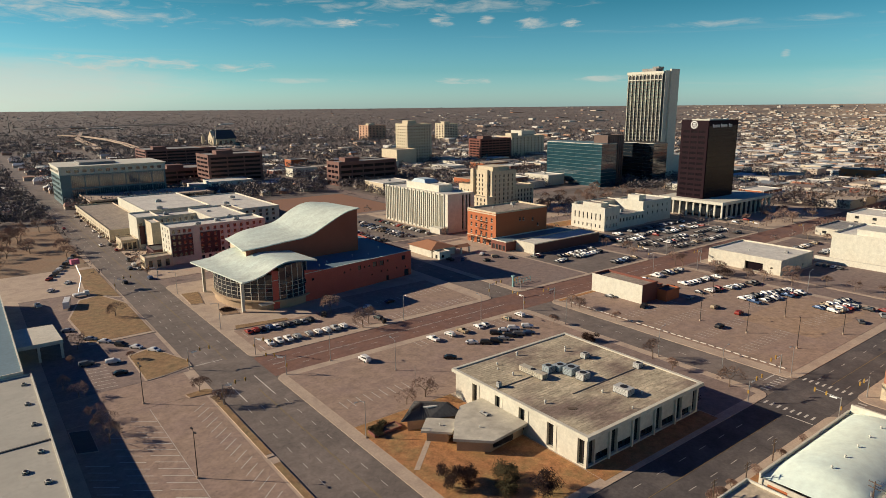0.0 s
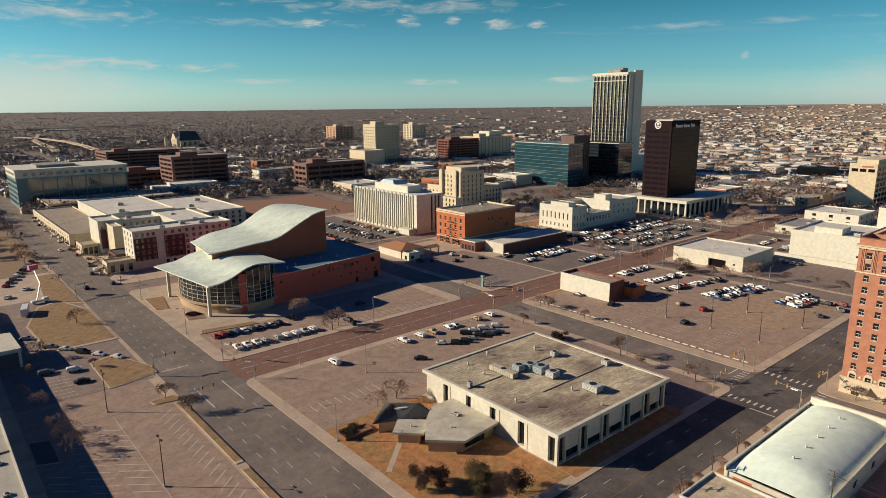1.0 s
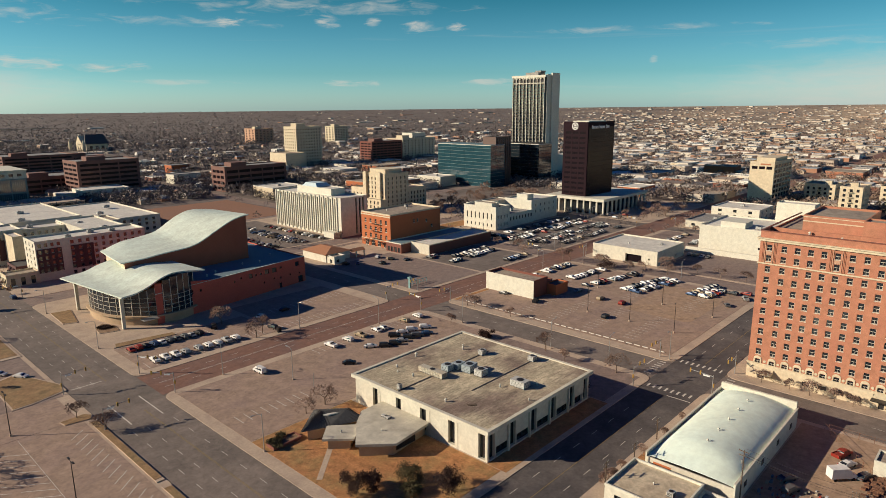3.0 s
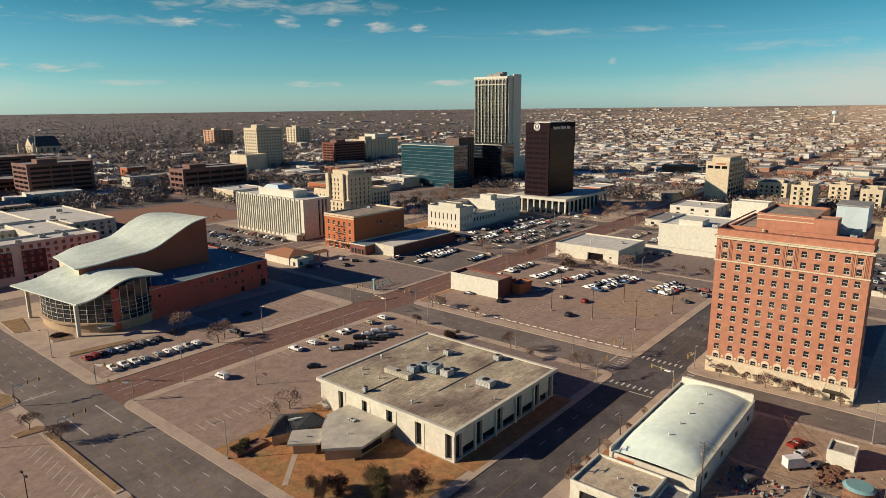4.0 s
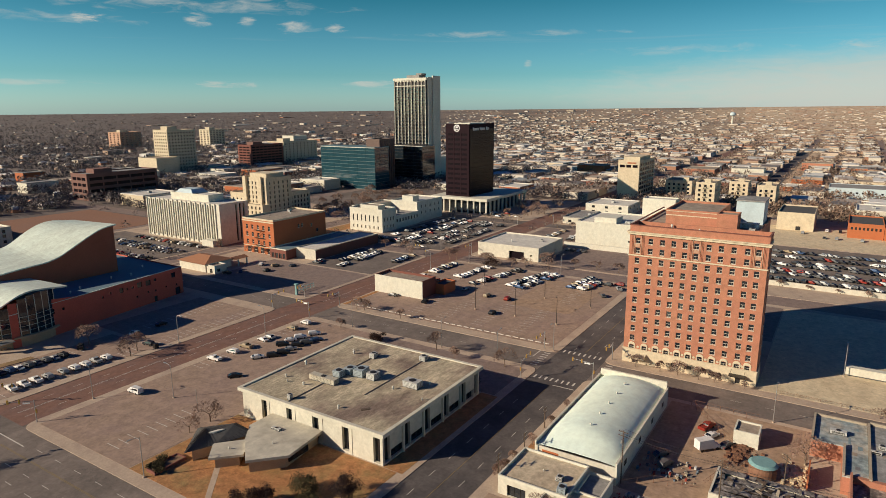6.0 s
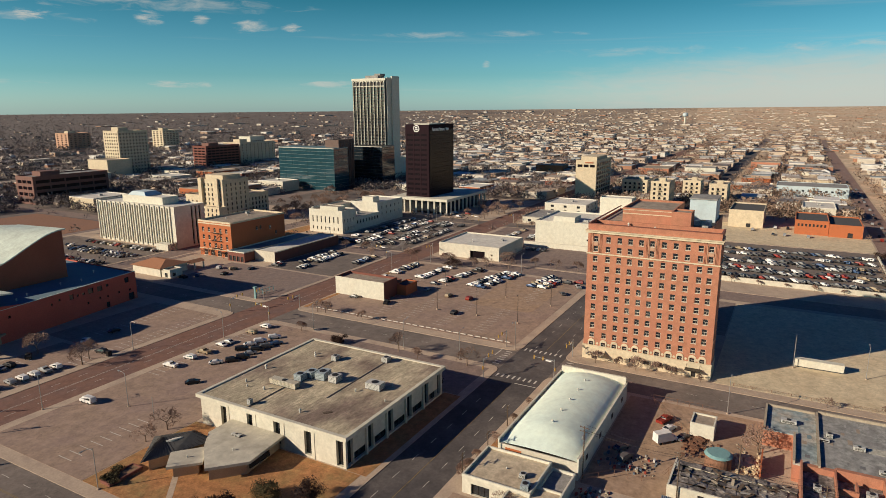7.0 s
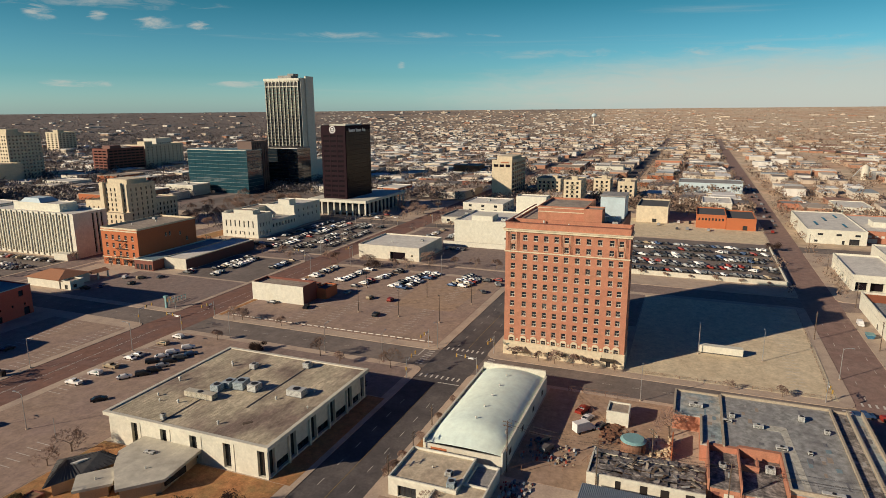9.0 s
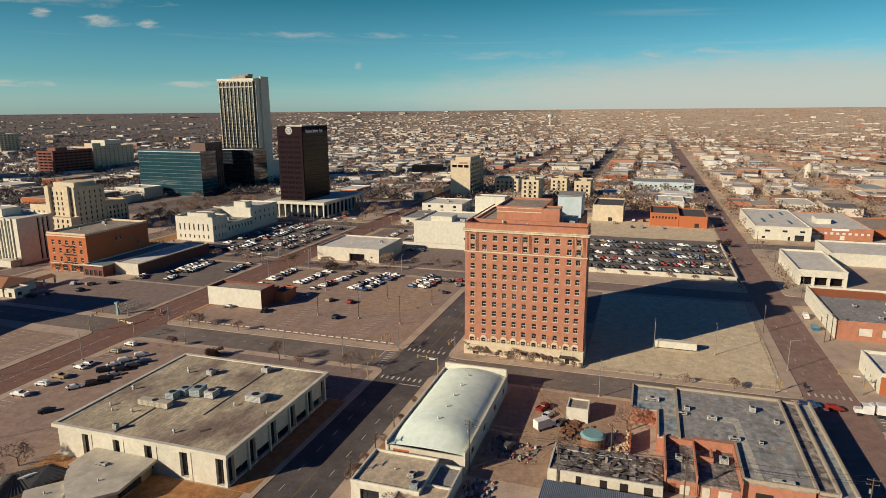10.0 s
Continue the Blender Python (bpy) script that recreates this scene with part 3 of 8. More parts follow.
whole("loose_plank", Mesh().box(-1.2, 1.2, -0.5, 0.5, 0, 0.12), WOOD_POLE, "weathered brown board lying on the flat roof", "board", at=pose(117.5, 99.2, ZR, 0, 0, -38))

# ---- single-storey wing with faceted concrete roofs and a dark ribbed hip roof ----
an = thing("entrance_wing", "low brick entrance wing with grey slab roofs", "building")
DARK_BRICK_TAN = mat("brown-tan brick", (0.46, 0.33, 0.21), 0.9, 0.15, 0.3, 4.0, 0.1)
SLAB = mat("grey slab roof", (0.56, 0.52, 0.42), 0.9, 0.16, 0.15, 1.2, 0.08, tint=(0.36, 0.33, 0.27), mid=0.5)
main_poly = [(89.0, 112.6), (96.2, 105.6), (109.4, 107.0), (109.4, 125.4), (101.5, 125.4), (95.8, 120.6)]
part("wall", Mesh().prism([(90.4, 113.0), (96.6, 107.2), (109.2, 108.5), (109.2, 124), (102, 124), (96.5, 119.6)], 0.15, 3.4), DARK_BRICK_TAN, an, "brown brick walls")
part("roof_slab", Mesh().prism(main_poly, 3.4, 4.1), SLAB, an, "grey concrete slab roof")
left_poly = [(85.7, 121.8), (91.4, 116.0), (97.4, 120.6), (90.9, 126.6)]
part("wall", Mesh().prism([(87.2, 121.4), (91.4, 117.6), (95.6, 120.8), (91.0, 124.9)], 0.15, 2.9), DARK_BRICK_TAN, an)
part("roof_slab", Mesh().prism(left_poly, 2.9, 3.5), SLAB, an)
part("window_band", Mesh().box(97.5, 104.0, 106.9, 107.25, 1.2, 2.8), GLASS, an)
hip = Mesh()
ring = [(84.2, 129.0), (90.9, 125.9), (100.4, 121.8), (101.4, 130.6), (94.2, 137.0)]
ridge = [(92.6, 131.2), (98.0, 127.0)]
hv = [(x, y, 3.3) for x, y in ring] + [(x, y, 5.6) for x, y in ridge]
hip.add(hv, [(0, 1, 5), (1, 2, 6, 5), (2, 3, 6), (3, 4, 5, 6), (4, 0, 5), (4, 3, 2, 1, 0)])
part("hip_roof", hip, ROOF_DARK, an, "dark ribbed metal hip roof")
ribs = Mesh()
for (a, b), (c, d) in (((0, 1), (5, 5)), ((1, 2), (5, 6)), ((3, 4), (6, 5)), ((4, 0), (5, 5)), ((2, 3), (6, 6))):
    for i in range(9):
        k = (i + 0.5) / 9
        p = Vector(hv[a]).lerp(Vector(hv[b]), k)
        q = Vector(hv[c]).lerp(Vector(hv[d]), k)
        up = Vector((0, 0, 0.06))
        ribs.tube(p + up, p.lerp(q, 0.96) + up, 0.06, n=4)
part("roof_rib", ribs, DARK_METAL, an)
part("skylight", Mesh().prism([(92.0, 129.6), (92.8, 128.6), (95.4, 127.4), (94.8, 128.6)], 4.3, 5.2), ROOF_WHITE, an)
part("wall", Mesh().prism([(86.4, 129), (91.2, 126.8), (99.4, 123.4), (100.2, 129.6), (94.6, 135)], 0.15, 3.3), DARK_BRICK_TAN, an)
roof_unit(103.6, 117.6, 4.1, 0.9, 2.8, 0.5)
roof_vent(91.2, 121.0, 3.5, 0.35)
roof_vent(98.0, 113.0, 4.1, 0.3)
plant_box = thing("brick_planter", "low red-brown brick planter wall beside the entrance wing", "planter")
part("wall", Mesh().box(77.5, 86, 130.9, 131.2, 0.15, 0.95).box(77.5, 86, 134.2, 134.5, 0.15, 0.95).box(77.5, 77.8, 131.2, 134.2, 0.15, 0.95).box(85.7, 86, 131.2, 134.2, 0.15, 0.95), BRICK_DARK, plant_box)
part("soil", Mesh().box(77.8, 85.7, 131.2, 134.2, 0.15, 0.7), DIRT, plant_box)

# ---- old brick hotel ----
hotel = thing("brick_hotel", "tall derelict orange-red brick hotel with a cream stone base", "building")
HX0, HX1, HY0, HY1 = 206.2, 250.0, 17.1, 58.4
us_ = [0.067, 0.167, 0.256, 0.341, 0.425, 0.508, 0.597, 0.683, 0.77, 0.862, 0.935]
rows_z = [5.5, 9.0, 12.4, 15.7, 19.05, 22.4, 25.75, 29.1, 32.4, 35.8, 39.2, 42.5]
wins = []
for k in us_:
    y = HY1 - (HY1 - HY0) * k
    for z in rows_z[:]:
        wins.append((y - 0.75, y + 0.75, z - 0.95 - 5.0, z + 0.95 - 5.0))
up_w = [(a, b, max(c, 0.02), d) for a, b, c, d in wins if d > 0.5]
wside = grid(4, HX0 + 2, HX1 - 2, 1.5, [z - 5.95 for z in rows_z[1:]], 1.9)
HXM, HYS = HX0 + 9.0, HY0 + 4.2
block(hotel, HX0, HXM, HY0, HY1, 5.0, 47.4, BRICK, ROOF_TAN, {"W": up_w, "S": [w for w in wside if w[1] < HXM]}, parapet=1.1, depth=0.28, style="hung", coping=BRICK)
block(hotel, HXM, HX1, HYS, HY1, 5.0, 46.6, BRICK, ROOF_TAN, {"S": [w for w in wside if w[0] > HXM]}, parapet=0.3, depth=0.28, style="hung", coping=BRICK)
door_ops = [(53.2, 55.2, 0.1, 2.6), (40.5, 42.5, 1.2, 2.6), (36.0, 38.0, 1.4, 2.6), (32.2, 34.0, 1.2, 2.4), (27.0, 30.5, 0.9, 2.3), (21.4, 22.8, 0.1, 2.5)]
block(hotel, HX0 - 0.25, HXM + 0.2, HY0 - 0.2, HY1 + 0.2, 0.15, 5.0, LIME, ROOF_TAN, {"W": [(a, b, c, d) for a, b, c, d in door_ops]}, parapet=0, depth=0.35, style="strip", frame_mat=DARK_METAL)
STONE = LIME
BRICK_PALE = mat("pale worn brick", (0.5, 0.3, 0.2), 0.88, 0.15, 0.2, 4.0, 0.1)
for name, z0, z1, out in (("cornice", 44.5, 45.2, 0.55), ("cornice", 45.2, 45.5, 0.85), ("string_course", 37.35, 37.75, 0.3), ("string_course", 5.0, 5.25, 0.4)):
    m = Mesh()
    m.box(HX0 - out, HX0, HY0 - out, HY1 + out, z0, z1).box(HX0, HXM, HY0 - min(out, 0.3), HY0, z0, z1).box(HX0, HX1, HY1, HY1 + out, z0, z1)
    part(name, m, STONE, hotel, "cream stone band")
part("coping_band", Mesh().box(HX0 - 0.2, HX0 + 0.45, HY0 - 0.2, HY1 + 0.2, 47.53, 47.75).box(HX0 + 0.45, HXM, HY0 - 0.2, HY0 + 0.4, 47.53, 47.75).box(HX0 + 0.45, HX1, HY1 - 0.4, HY1 + 0.2, 47.53, 47.75), BRICK_DARK, hotel)
# stone arches over the lowest row, with round plaques between
for i, k in enumerate(us_):
    y = HY1 - (HY1 - HY0) * k
    m = Mesh()
    n = 8
    pts = [(y - 1.15, 5.25), (y + 1.15, 5.25)] + [(y + 1.15 * math.cos(math.pi * j / n), 6.5 + 1.05 * math.sin(math.pi * j / n)) for j in range(n + 1)]
    inner = [(y - 0.78, 5.25), (y + 0.78, 5.25)] + [(y + 0.78 * math.cos(math.pi * j / n), 6.3 + 0.35 * math.sin(math.pi * j / n)) for j in range(n + 1)]
    q = len(pts)
    vs = [(HX0 - 0.14, a, b) for a, b in pts] + [(HX0 - 0.14, a, b) for a, b in inner] + [(HX0, a, b) for a, b in pts]
    fs = [(j, q + j, q + (j + 1) % q, (j + 1) % q) for j in range(1, q)] + [(j, (j + 1) % q, 2 * q + (j + 1) % q, 2 * q + j) for j in range(1, q)]
    m.add(vs, fs)
    part("window_arch", m, STONE, hotel)
    if i < len(us_) - 1:
        y2 = HY1 - (HY1 - HY0) * (k + us_[i + 1]) / 2
        part("plaque", Mesh().tube((HX0 - 0.12, y2, 6.0), (HX0, y2, 6.0), 0.42, n=10), STONE, hotel)
# stone surrounds on the top two rows of three bays, and brick pilaster strips
for k in (us_[0], us_[5], us_[10]):
    y = HY1 - (HY1 - HY0) * k
    m = Mesh()
    for s in (-1.25, 1.05):
        m.box(HX0 - 0.16, HX0, y + s, y + s + 0.2, 37.8, 44.4)
    m.box(HX0 - 0.14, HX0, y - 0.8, y + 0.8, 40.35, 41.3)
    part("stone_surround", m, BRICK_PALE, hotel)
    m = Mesh()
    for s in (-2.0, -1.65, 1.5, 1.85):
        m.box(HX0 - 0.12, HX0, y + s, y + s + 0.18, 37.8, 44.4)
    part("pilaster", m, BRICK, hotel)
# penthouse and blue-white rooftop house
block(hotel, 222, 246, 34.2, 51, 46.3, 51.2, BRICK, ROOF_TAN, {}, parapet=0.6)
block(hotel, 217, 224, 27.8, 34, 46.3, 51.6, BRICK, ROOF_TAN, {}, parapet=0.3)
part("string_course", Mesh().box(221.9, 222, 34, 51, 49.2, 49.5).box(221.85, 222, 34, 51, 50.6, 50.8), STONE, hotel)
PALE_BLUE = mat("pale blue-white sheet metal", (0.5, 0.6, 0.63), 0.6, 0.1, 0.4, 2.0, 0.03)
part("rooftop_house", Mesh().box(234, 246, 22.2, 30.8, 46.3, 54.0), PALE_BLUE, hotel, "pale blue metal-clad rooftop house")
part("house_roof", Mesh().box(233.7, 246.3, 21.9, 31.1, 54.0, 54.4), ROOF_GREY, hotel)
roof_unit(226, 25.2, 46.3, 3.0, 5.4, 1.8, 0, PALE_BLUE)
roof_unit(219, 23.6, 46.3, 1.6, 1.8, 1.2)
roof_vent(214, 47, 46.3, 0.6)
roof_vent(212, 38, 46.3, 0.45)
aw = thing("awning", "pale canvas awning over the hotel corner door", "awning")
part("canopy", Mesh().add([(205.9, 57.4, 3.9), (205.9, 50.6, 3.9), (203.3, 50.6, 2.9), (203.3, 57.4, 2.9), (203.3, 50.6, 2.5), (203.3, 57.4, 2.5), (205.9, 50.6, 2.5), (205.9, 57.4, 2.5)], [(0, 3, 2, 1), (3, 5, 4, 2), (1, 2, 4, 6), (0, 7, 5, 3)]), LIME, aw)
aw = thing("awning", "dark metal canopy over the hotel entrance", "awning")
part("canopy", Mesh().prism([(203.6, 19.8), (205.9, 19.8), (205.9, 24.6), (203.6, 24.6)], 2.95, 3.25), DARK_METAL, aw)
part("rod", Mesh().tube((203.9, 20.2, 3.2), (205.9, 20.2, 4.6), 0.05).tube((203.9, 24.2, 3.2), (205.9, 24.2, 4.6), 0.05), DARK_METAL, aw)

# ---- arched-roof hall (white membrane vault between parapets) ----
q = thing("vaulted_hall", "white hall with a broad arched membrane roof and cream parapet walls", "building")
VAULT = mat("white vault membrane", (0.75, 0.84, 0.71), 0.75, 0.07, 0.05, 0.6, 0.04, tint=(0.68, 0.79, 0.7), mid=0.3)
QX0, QX1, QY0, QY1 = 131.3, 179.2, 37.0, 57.4
for y0, y1 in ((QY0, QY0 + 0.35), (QY1 - 0.35, QY1)):
    part("wall", Mesh().box(QX0, QX1, y0, y1, 0.15, 5.6), WHITE, q)
part("wall", Mesh().box(QX1 - 0.4, QX1, QY0 + 0.35, QY1 - 0.35, 0.15, 7.3), WHITE, q)
part("wall", Mesh().box(QX0, QX0 + 0.35, QY0 + 0.35, QY1 - 0.35, 0.15, 4.6), CREAM, q)
va = Mesh()
nx, ny = 26, 18
for i in range(nx + 1):
    x = QX0 + 0.4 + (QX1 - QX0 - 0.9) * i / nx
    e = min(1.0, (x - QX0) / 8.5) * (1.0 - 0.45 * max(0.0, (x - QX1 + 7.0) / 7.0) ** 2)
    for j in range(ny + 1):
        v = j / ny
        y = QY0 + 0.36 + (QY1 - QY0 - 0.72) * v
        va.v.append((x, y, 4.62 + 3.1 * math.sin(math.pi * v) ** 0.65 * (0.1 + 0.9 * e)))
for i in range(nx):
    for j in range(ny):
        a = i * (ny + 1) + j
        va.f.append((a, a + ny + 1, a + ny + 2, a + 1))
part("roof", va, VAULT, q, "white arched membrane roof", smooth=True)
for x in (142, 149, 156, 163, 170):
    roof_vent(x, 47.2, 7.62, 0.4)
part("coping", Mesh().box(QX0, QX1, QY1 - 0.42, QY1 + 0.08, 5.6, 5.75).box(QX0, QX1, QY0 - 0.08, QY0 + 0.42, 5.6, 5.75).box(QX1 - 0.5, QX1 + 0.1, QY0 + 0.42, QY1 - 0.42, 7.3, 7.45), CREAM, q)
for x in (138, 150, 162, 173):
    part("window", Mesh().box(x - 0.9, x + 0.9, QY0 - 0.06, QY0 - 0.003, 2.2, 3.6), GLASS, q)
part("painted_band", Mesh().box(QX0 - 0.03, QX0 - 0.003, 51.2, 55.4, 2.8, 3.9), BRICK_ORANGE, q, "faded orange painted sign bars")

# ---- low shop beside the hall ----
b = thing("flat_shop", "small cream shop with a tan flat roof and white parapet", "building")
ROOF_SAND = mat("sandy coated roof", (0.56, 0.47, 0.33), 0.92, 0.22, 0.12, 1.0, 0.1, tint=(0.42, 0.34, 0.24), mid=0.5)
block(b, 114.6, 128.6, 42.6, 58.8, 0.15, 4.7, CREAM, ROOF_SAND, {"W": [(52, 56.5, 0.1, 2.8), (45, 48.5, 0.1, 2.8)]}, parapet=0.45, depth=0.6, style="strip", frame_mat=DARK_METAL, coping=WHITE)
block(b, 109.5, 119, 36.5, 47.6, 0.15, 4.1, CREAM, ROOF_SAND, {"W": [(38, 41, 0.1, 2.6)]}, parapet=0.35, depth=0.4, style="strip", coping=WHITE)
block(b, 119.2, 128.4, 36.8, 42.4, 0.15, 3.6, WHITE, ROOF_GREY, {}, parapet=0.5, coping=WHITE)
roof_unit(120.6, 46.5, 4.25, 1.6, 1.4, 1.0)
roof_unit(116.6, 44.4, 4.25, 2.6, 1.8, 1.4, 10, BLUE_UNIT)
roof_vent(122, 51, 4.25, 0.3)

# ---- concert hall ----
pac = thing("concert_hall", "terracotta concert hall with curving pale metal roofs and a glass lobby", "building")


def lerp_list(x, xs, zs):
    return float(np.interp(x, xs, zs))


def curved_roof(name, ya, xa, za, yb, xb, zb, thick, label, bulge=0.0):
    """A wave roof lofted between a profile at ya and one at yb."""
    m = Mesh()
    nu, nv = 30, 10
    for layer in (0, 1):
        for i in range(nu + 1):
            s = i / nu
            x1, x2 = xa[0] + (xa[-1] - xa[0]) * s, xb[0] + (xb[-1] - xb[0]) * s
            z1, z2 = smooth_at(x1, xa, za), smooth_at(x2, xb, zb)
            for j in range(nv + 1):
                k = j / nv
                m.v.append((x1 + (x2 - x1) * k, ya + (yb - ya) * k, z1 + (z2 - z1) * k + bulge * math.sin(math.pi * k) - thick * layer))
    w = nv + 1
    n = (nu + 1) * w
    for i in range(nu):
        for j in range(nv):
            a = i * w + j
            m.f += [(a, a + w, a + w + 1, a + 1), (n + a + 1, n + a + w + 1, n + a + w, n + a)]
    for i in range(nu):
        a, b = i * w, i * w + nv
        m.f += [(a, n + a, n + a + w, a + w), (b + w, n + b + w, n + b, b)]
    for j in range(nv):
        a, b = j, nu * w + j
        m.f += [(a + 1, n + a + 1, n + a, a), (b, n + b, n + b + 1, b + 1)]
    ob = part(name, m, METAL_ROOF, pac, label)
    return ob


def smooth_at(x, xs, zs):
    d = (xs[-1] - xs[0]) * 0.05
    return sum(lerp_list(x + k * d, xs, zs) for k in (-1, -0.5, 0, 0.5, 1)) / 5


FX = [99, 109, 118, 131, 136, 142, 149, 154, 161]
FZ = [20.8, 21.2, 22.2, 23.0, 24.8, 28.0, 31.4, 33.6, 34.4]
BX = [105, 114, 123, 132, 139, 146, 152, 163]
BZ = [18.8, 22.3, 23.2, 24.6, 29.2, 32.7, 33.8, 32.2]
curved_roof("upper_roof", 280.2, FX, FZ, 321, BX, BZ, 0.5, "pale wave-shaped metal roof")
CX = [87.6, 93, 98, 103, 108, 113, 122]
CZ = [13.9, 14.4, 16.0, 18.6, 20.0, 19.8, 18.6]
DX = [82, 92, 98, 104, 112, 122]
DZ = [13.4, 14.3, 16.6, 17.8, 17.4, 16.5]
curved_roof("lobby_roof", 251.4, CX, CZ, 304.5, DX, DZ, 0.55, "pale wave-shaped metal lobby canopy")
# stage house walls under the wave
sw = Mesh()
n = 24
front, back = [], []
for i in range(n + 1):
    s = i / n
    front.append((101 + 59 * s, 281.4, smooth_at(101 + 59 * s, FX, FZ) - 0.4))
    back.append((107 + 55 * s, 320, smooth_at(107 + 55 * s, BX, BZ) - 0.4))
for i in range(n):
    a, b = front[i], front[i + 1]
    sw.quad((a[0], a[1], 0.15), (b[0], b[1], 0.15), b, a)
    a, b = back[i], back[i + 1]
    sw.quad((b[0], b[1], 0.15), (a[0], a[1], 0.15), a, b)
a, b = front[-1], back[-1]
sw.quad((a[0], a[1], 0.15), (b[0], b[1], 0.15), b, a)
TERRA_D = mat("brown-red stucco", (0.36, 0.115, 0.065), 0.85, 0.12, 0.1, 2.0, 0.06)
part("stage_wall", sw, TERRA_D, pac, "brown-red stucco stage house")
tw = Mesh()
a, b = front[0], back[0]
tw.quad((b[0], b[1], 0.15), (a[0], a[1], 0.15), a, b)
part("lobby_wall", tw, LIME, pac, "tan stone wall under the upper roof")
# long side wing, its south wall slightly skew, with small scattered windows
A, B = Vector((99.8, 249.6)), Vector((179.2, 261.4))
L = (B - A).length
along = (B - A) / L
inward = Vector((-along.y, along.x))


def side_top(u):
    return 12.9 if u > 30 else 12.9 + 4.6 * (1 - u / 30) ** 1.2


def put_side(u, v, d):
    p = A + along * u + inward * d
    return (p.x, p.y, 0.15 + v)


random.seed(11)
ops = [(14, 17, 8.5, 10.5), (20, 21.2, 8.8, 9.9), (37.5, 38.5, 8.6, 9.6), (41, 42, 9.4, 10.4), (46, 48, 8.6, 10.8), (49.4, 50.4, 9, 10), (52, 53.4, 9, 10), (55, 57.6, 8.6, 11.0), (59.5, 62.2, 8.4, 10.8), (64, 65.4, 9.4, 10.6), (74, 76.4, 8.6, 11.0),
       (4, 5, 8, 9), (4.5, 5.5, 4.5, 5.5), (7.5, 8.5, 6.2, 7.2), (11, 12, 8.8, 9.8), (9, 10, 3.4, 4.4), (54, 55, 4.4, 5.4), (60, 61, 5, 6), (64, 65, 4.6, 5.6), (70, 71, 4.8, 5.8), (76, 77, 4.4, 5.4), (5, 6, 1.6, 2.6), (13, 14, 5.2, 6.2), (63.4, 65.2, 0.1, 2.6), (75.6, 78.6, 0.1, 3.4)]
wl = part("wall", wall_mesh(0, L, 0, 12.6, ops, put_side, 0.4), TERRA, pac)
for a_, b_, c_, d_ in ops:
    fr, pane = window_parts(b_ - a_, d_ - c_, "plain", FRAME_PALE, GLASS)
    x, y, z = put_side((a_ + b_) / 2, c_, 0.38)
    part("window", pane, None, wl, at=pose(x, y, z, 0, 0, math.degrees(math.atan2(along.y, along.x))))
up = Mesh()
m_ = 12
for i in range(m_):
    u0, u1 = 30 * i / m_, 30 * (i + 1) / m_
    p, q_ = put_side(u0, 12.6, 0), put_side(u1, 12.6, 0)
    up.quad(p, q_, (q_[0], q_[1], 0.15 + side_top(u1) - 0.3), (p[0], p[1], 0.15 + side_top(u0) - 0.3))
part("upper_wall", up, TERRA, pac)
part("wall", Mesh().box(178.8, 179.2, 261.6, 322, 0.15, 12.75).box(103, 178.8, 321.6, 322, 0.15, 12.75), TERRA, pac)
TEAL_ROOF = mat("blue-grey low roof", (0.16, 0.24, 0.28), 0.7, 0.15, 0.1, 1.0, 0.05)
part("low_roof", Mesh().prism([(112, 251.8), (178.8, 261.7), (178.8, 321.6), (160.2, 321.6), (160.2, 281.2), (112, 281.2)], 12.0, 12.3), TEAL_ROOF, pac, "blue-grey flat roof of the side wing")
cp = Mesh()
for i in range(20):
    p, q_ = put_side(L * (i / 20), 12.6, -0.1), put_side(L * (i + 1) / 20, 12.6, -0.1)
    r_, s_ = put_side(L * (i + 1) / 20, 12.6, 0.4), put_side(L * i / 20, 12.6, 0.4)
    cp.prism([p[:2], q_[:2], r_[:2], s_[:2]], 12.76, 12.98)
part("coping", cp, METAL_ROOF, pac)
for x, y in ((128, 262), (134, 266), (150, 270), (158, 268), (170, 278)):
    roof_vent(x, y, 12.3, 0.6)
# glass lobby: a bowed curtain wall on a tan plinth
arc = []
for i in range(19):
    a = radians(-62 - 138 * i / 18)
    arc.append((107 + 22 * math.cos(a) * 0.98, 277 + 27.5 * math.sin(a)))
arc = [(x, y) for x, y in arc]
pl, pane_list, mull = Mesh(), [], Mesh()


def lobby_top(x):
    return lerp_list(x, CX, CZ) - 0.7


for (xa_, ya_), (xb_, yb_) in zip(arc, arc[1:]):
    pl.quad((xb_, yb_, 0.15), (xa_, ya_, 0.15), (xa_, ya_, 4.0), (xb_, yb_, 4.0))
    top = min(lobby_top(xa_), lobby_top(xb_))
    mull.box(xa_ - 0.12, xa_ + 0.12, ya_ - 0.12, ya_ + 0.12, 4.0, top)
    for z in (4.0, 5.8, 7.6, 9.4, 11.2):
        mull.tube((xa_, ya_, z), (xb_, yb_, z), 0.09, n=4)
    g_ = Mesh()
    g_.quad((xb_, yb_, 4.0), (xa_, ya_, 4.0), (xa_, ya_, top), (xb_, yb_, top))
    part("lobby_pane", g_, GLASS, pac)
part("plinth", pl, DARK_BRICK_TAN, pac, "tan brick plinth")
bl_ = Mesh()
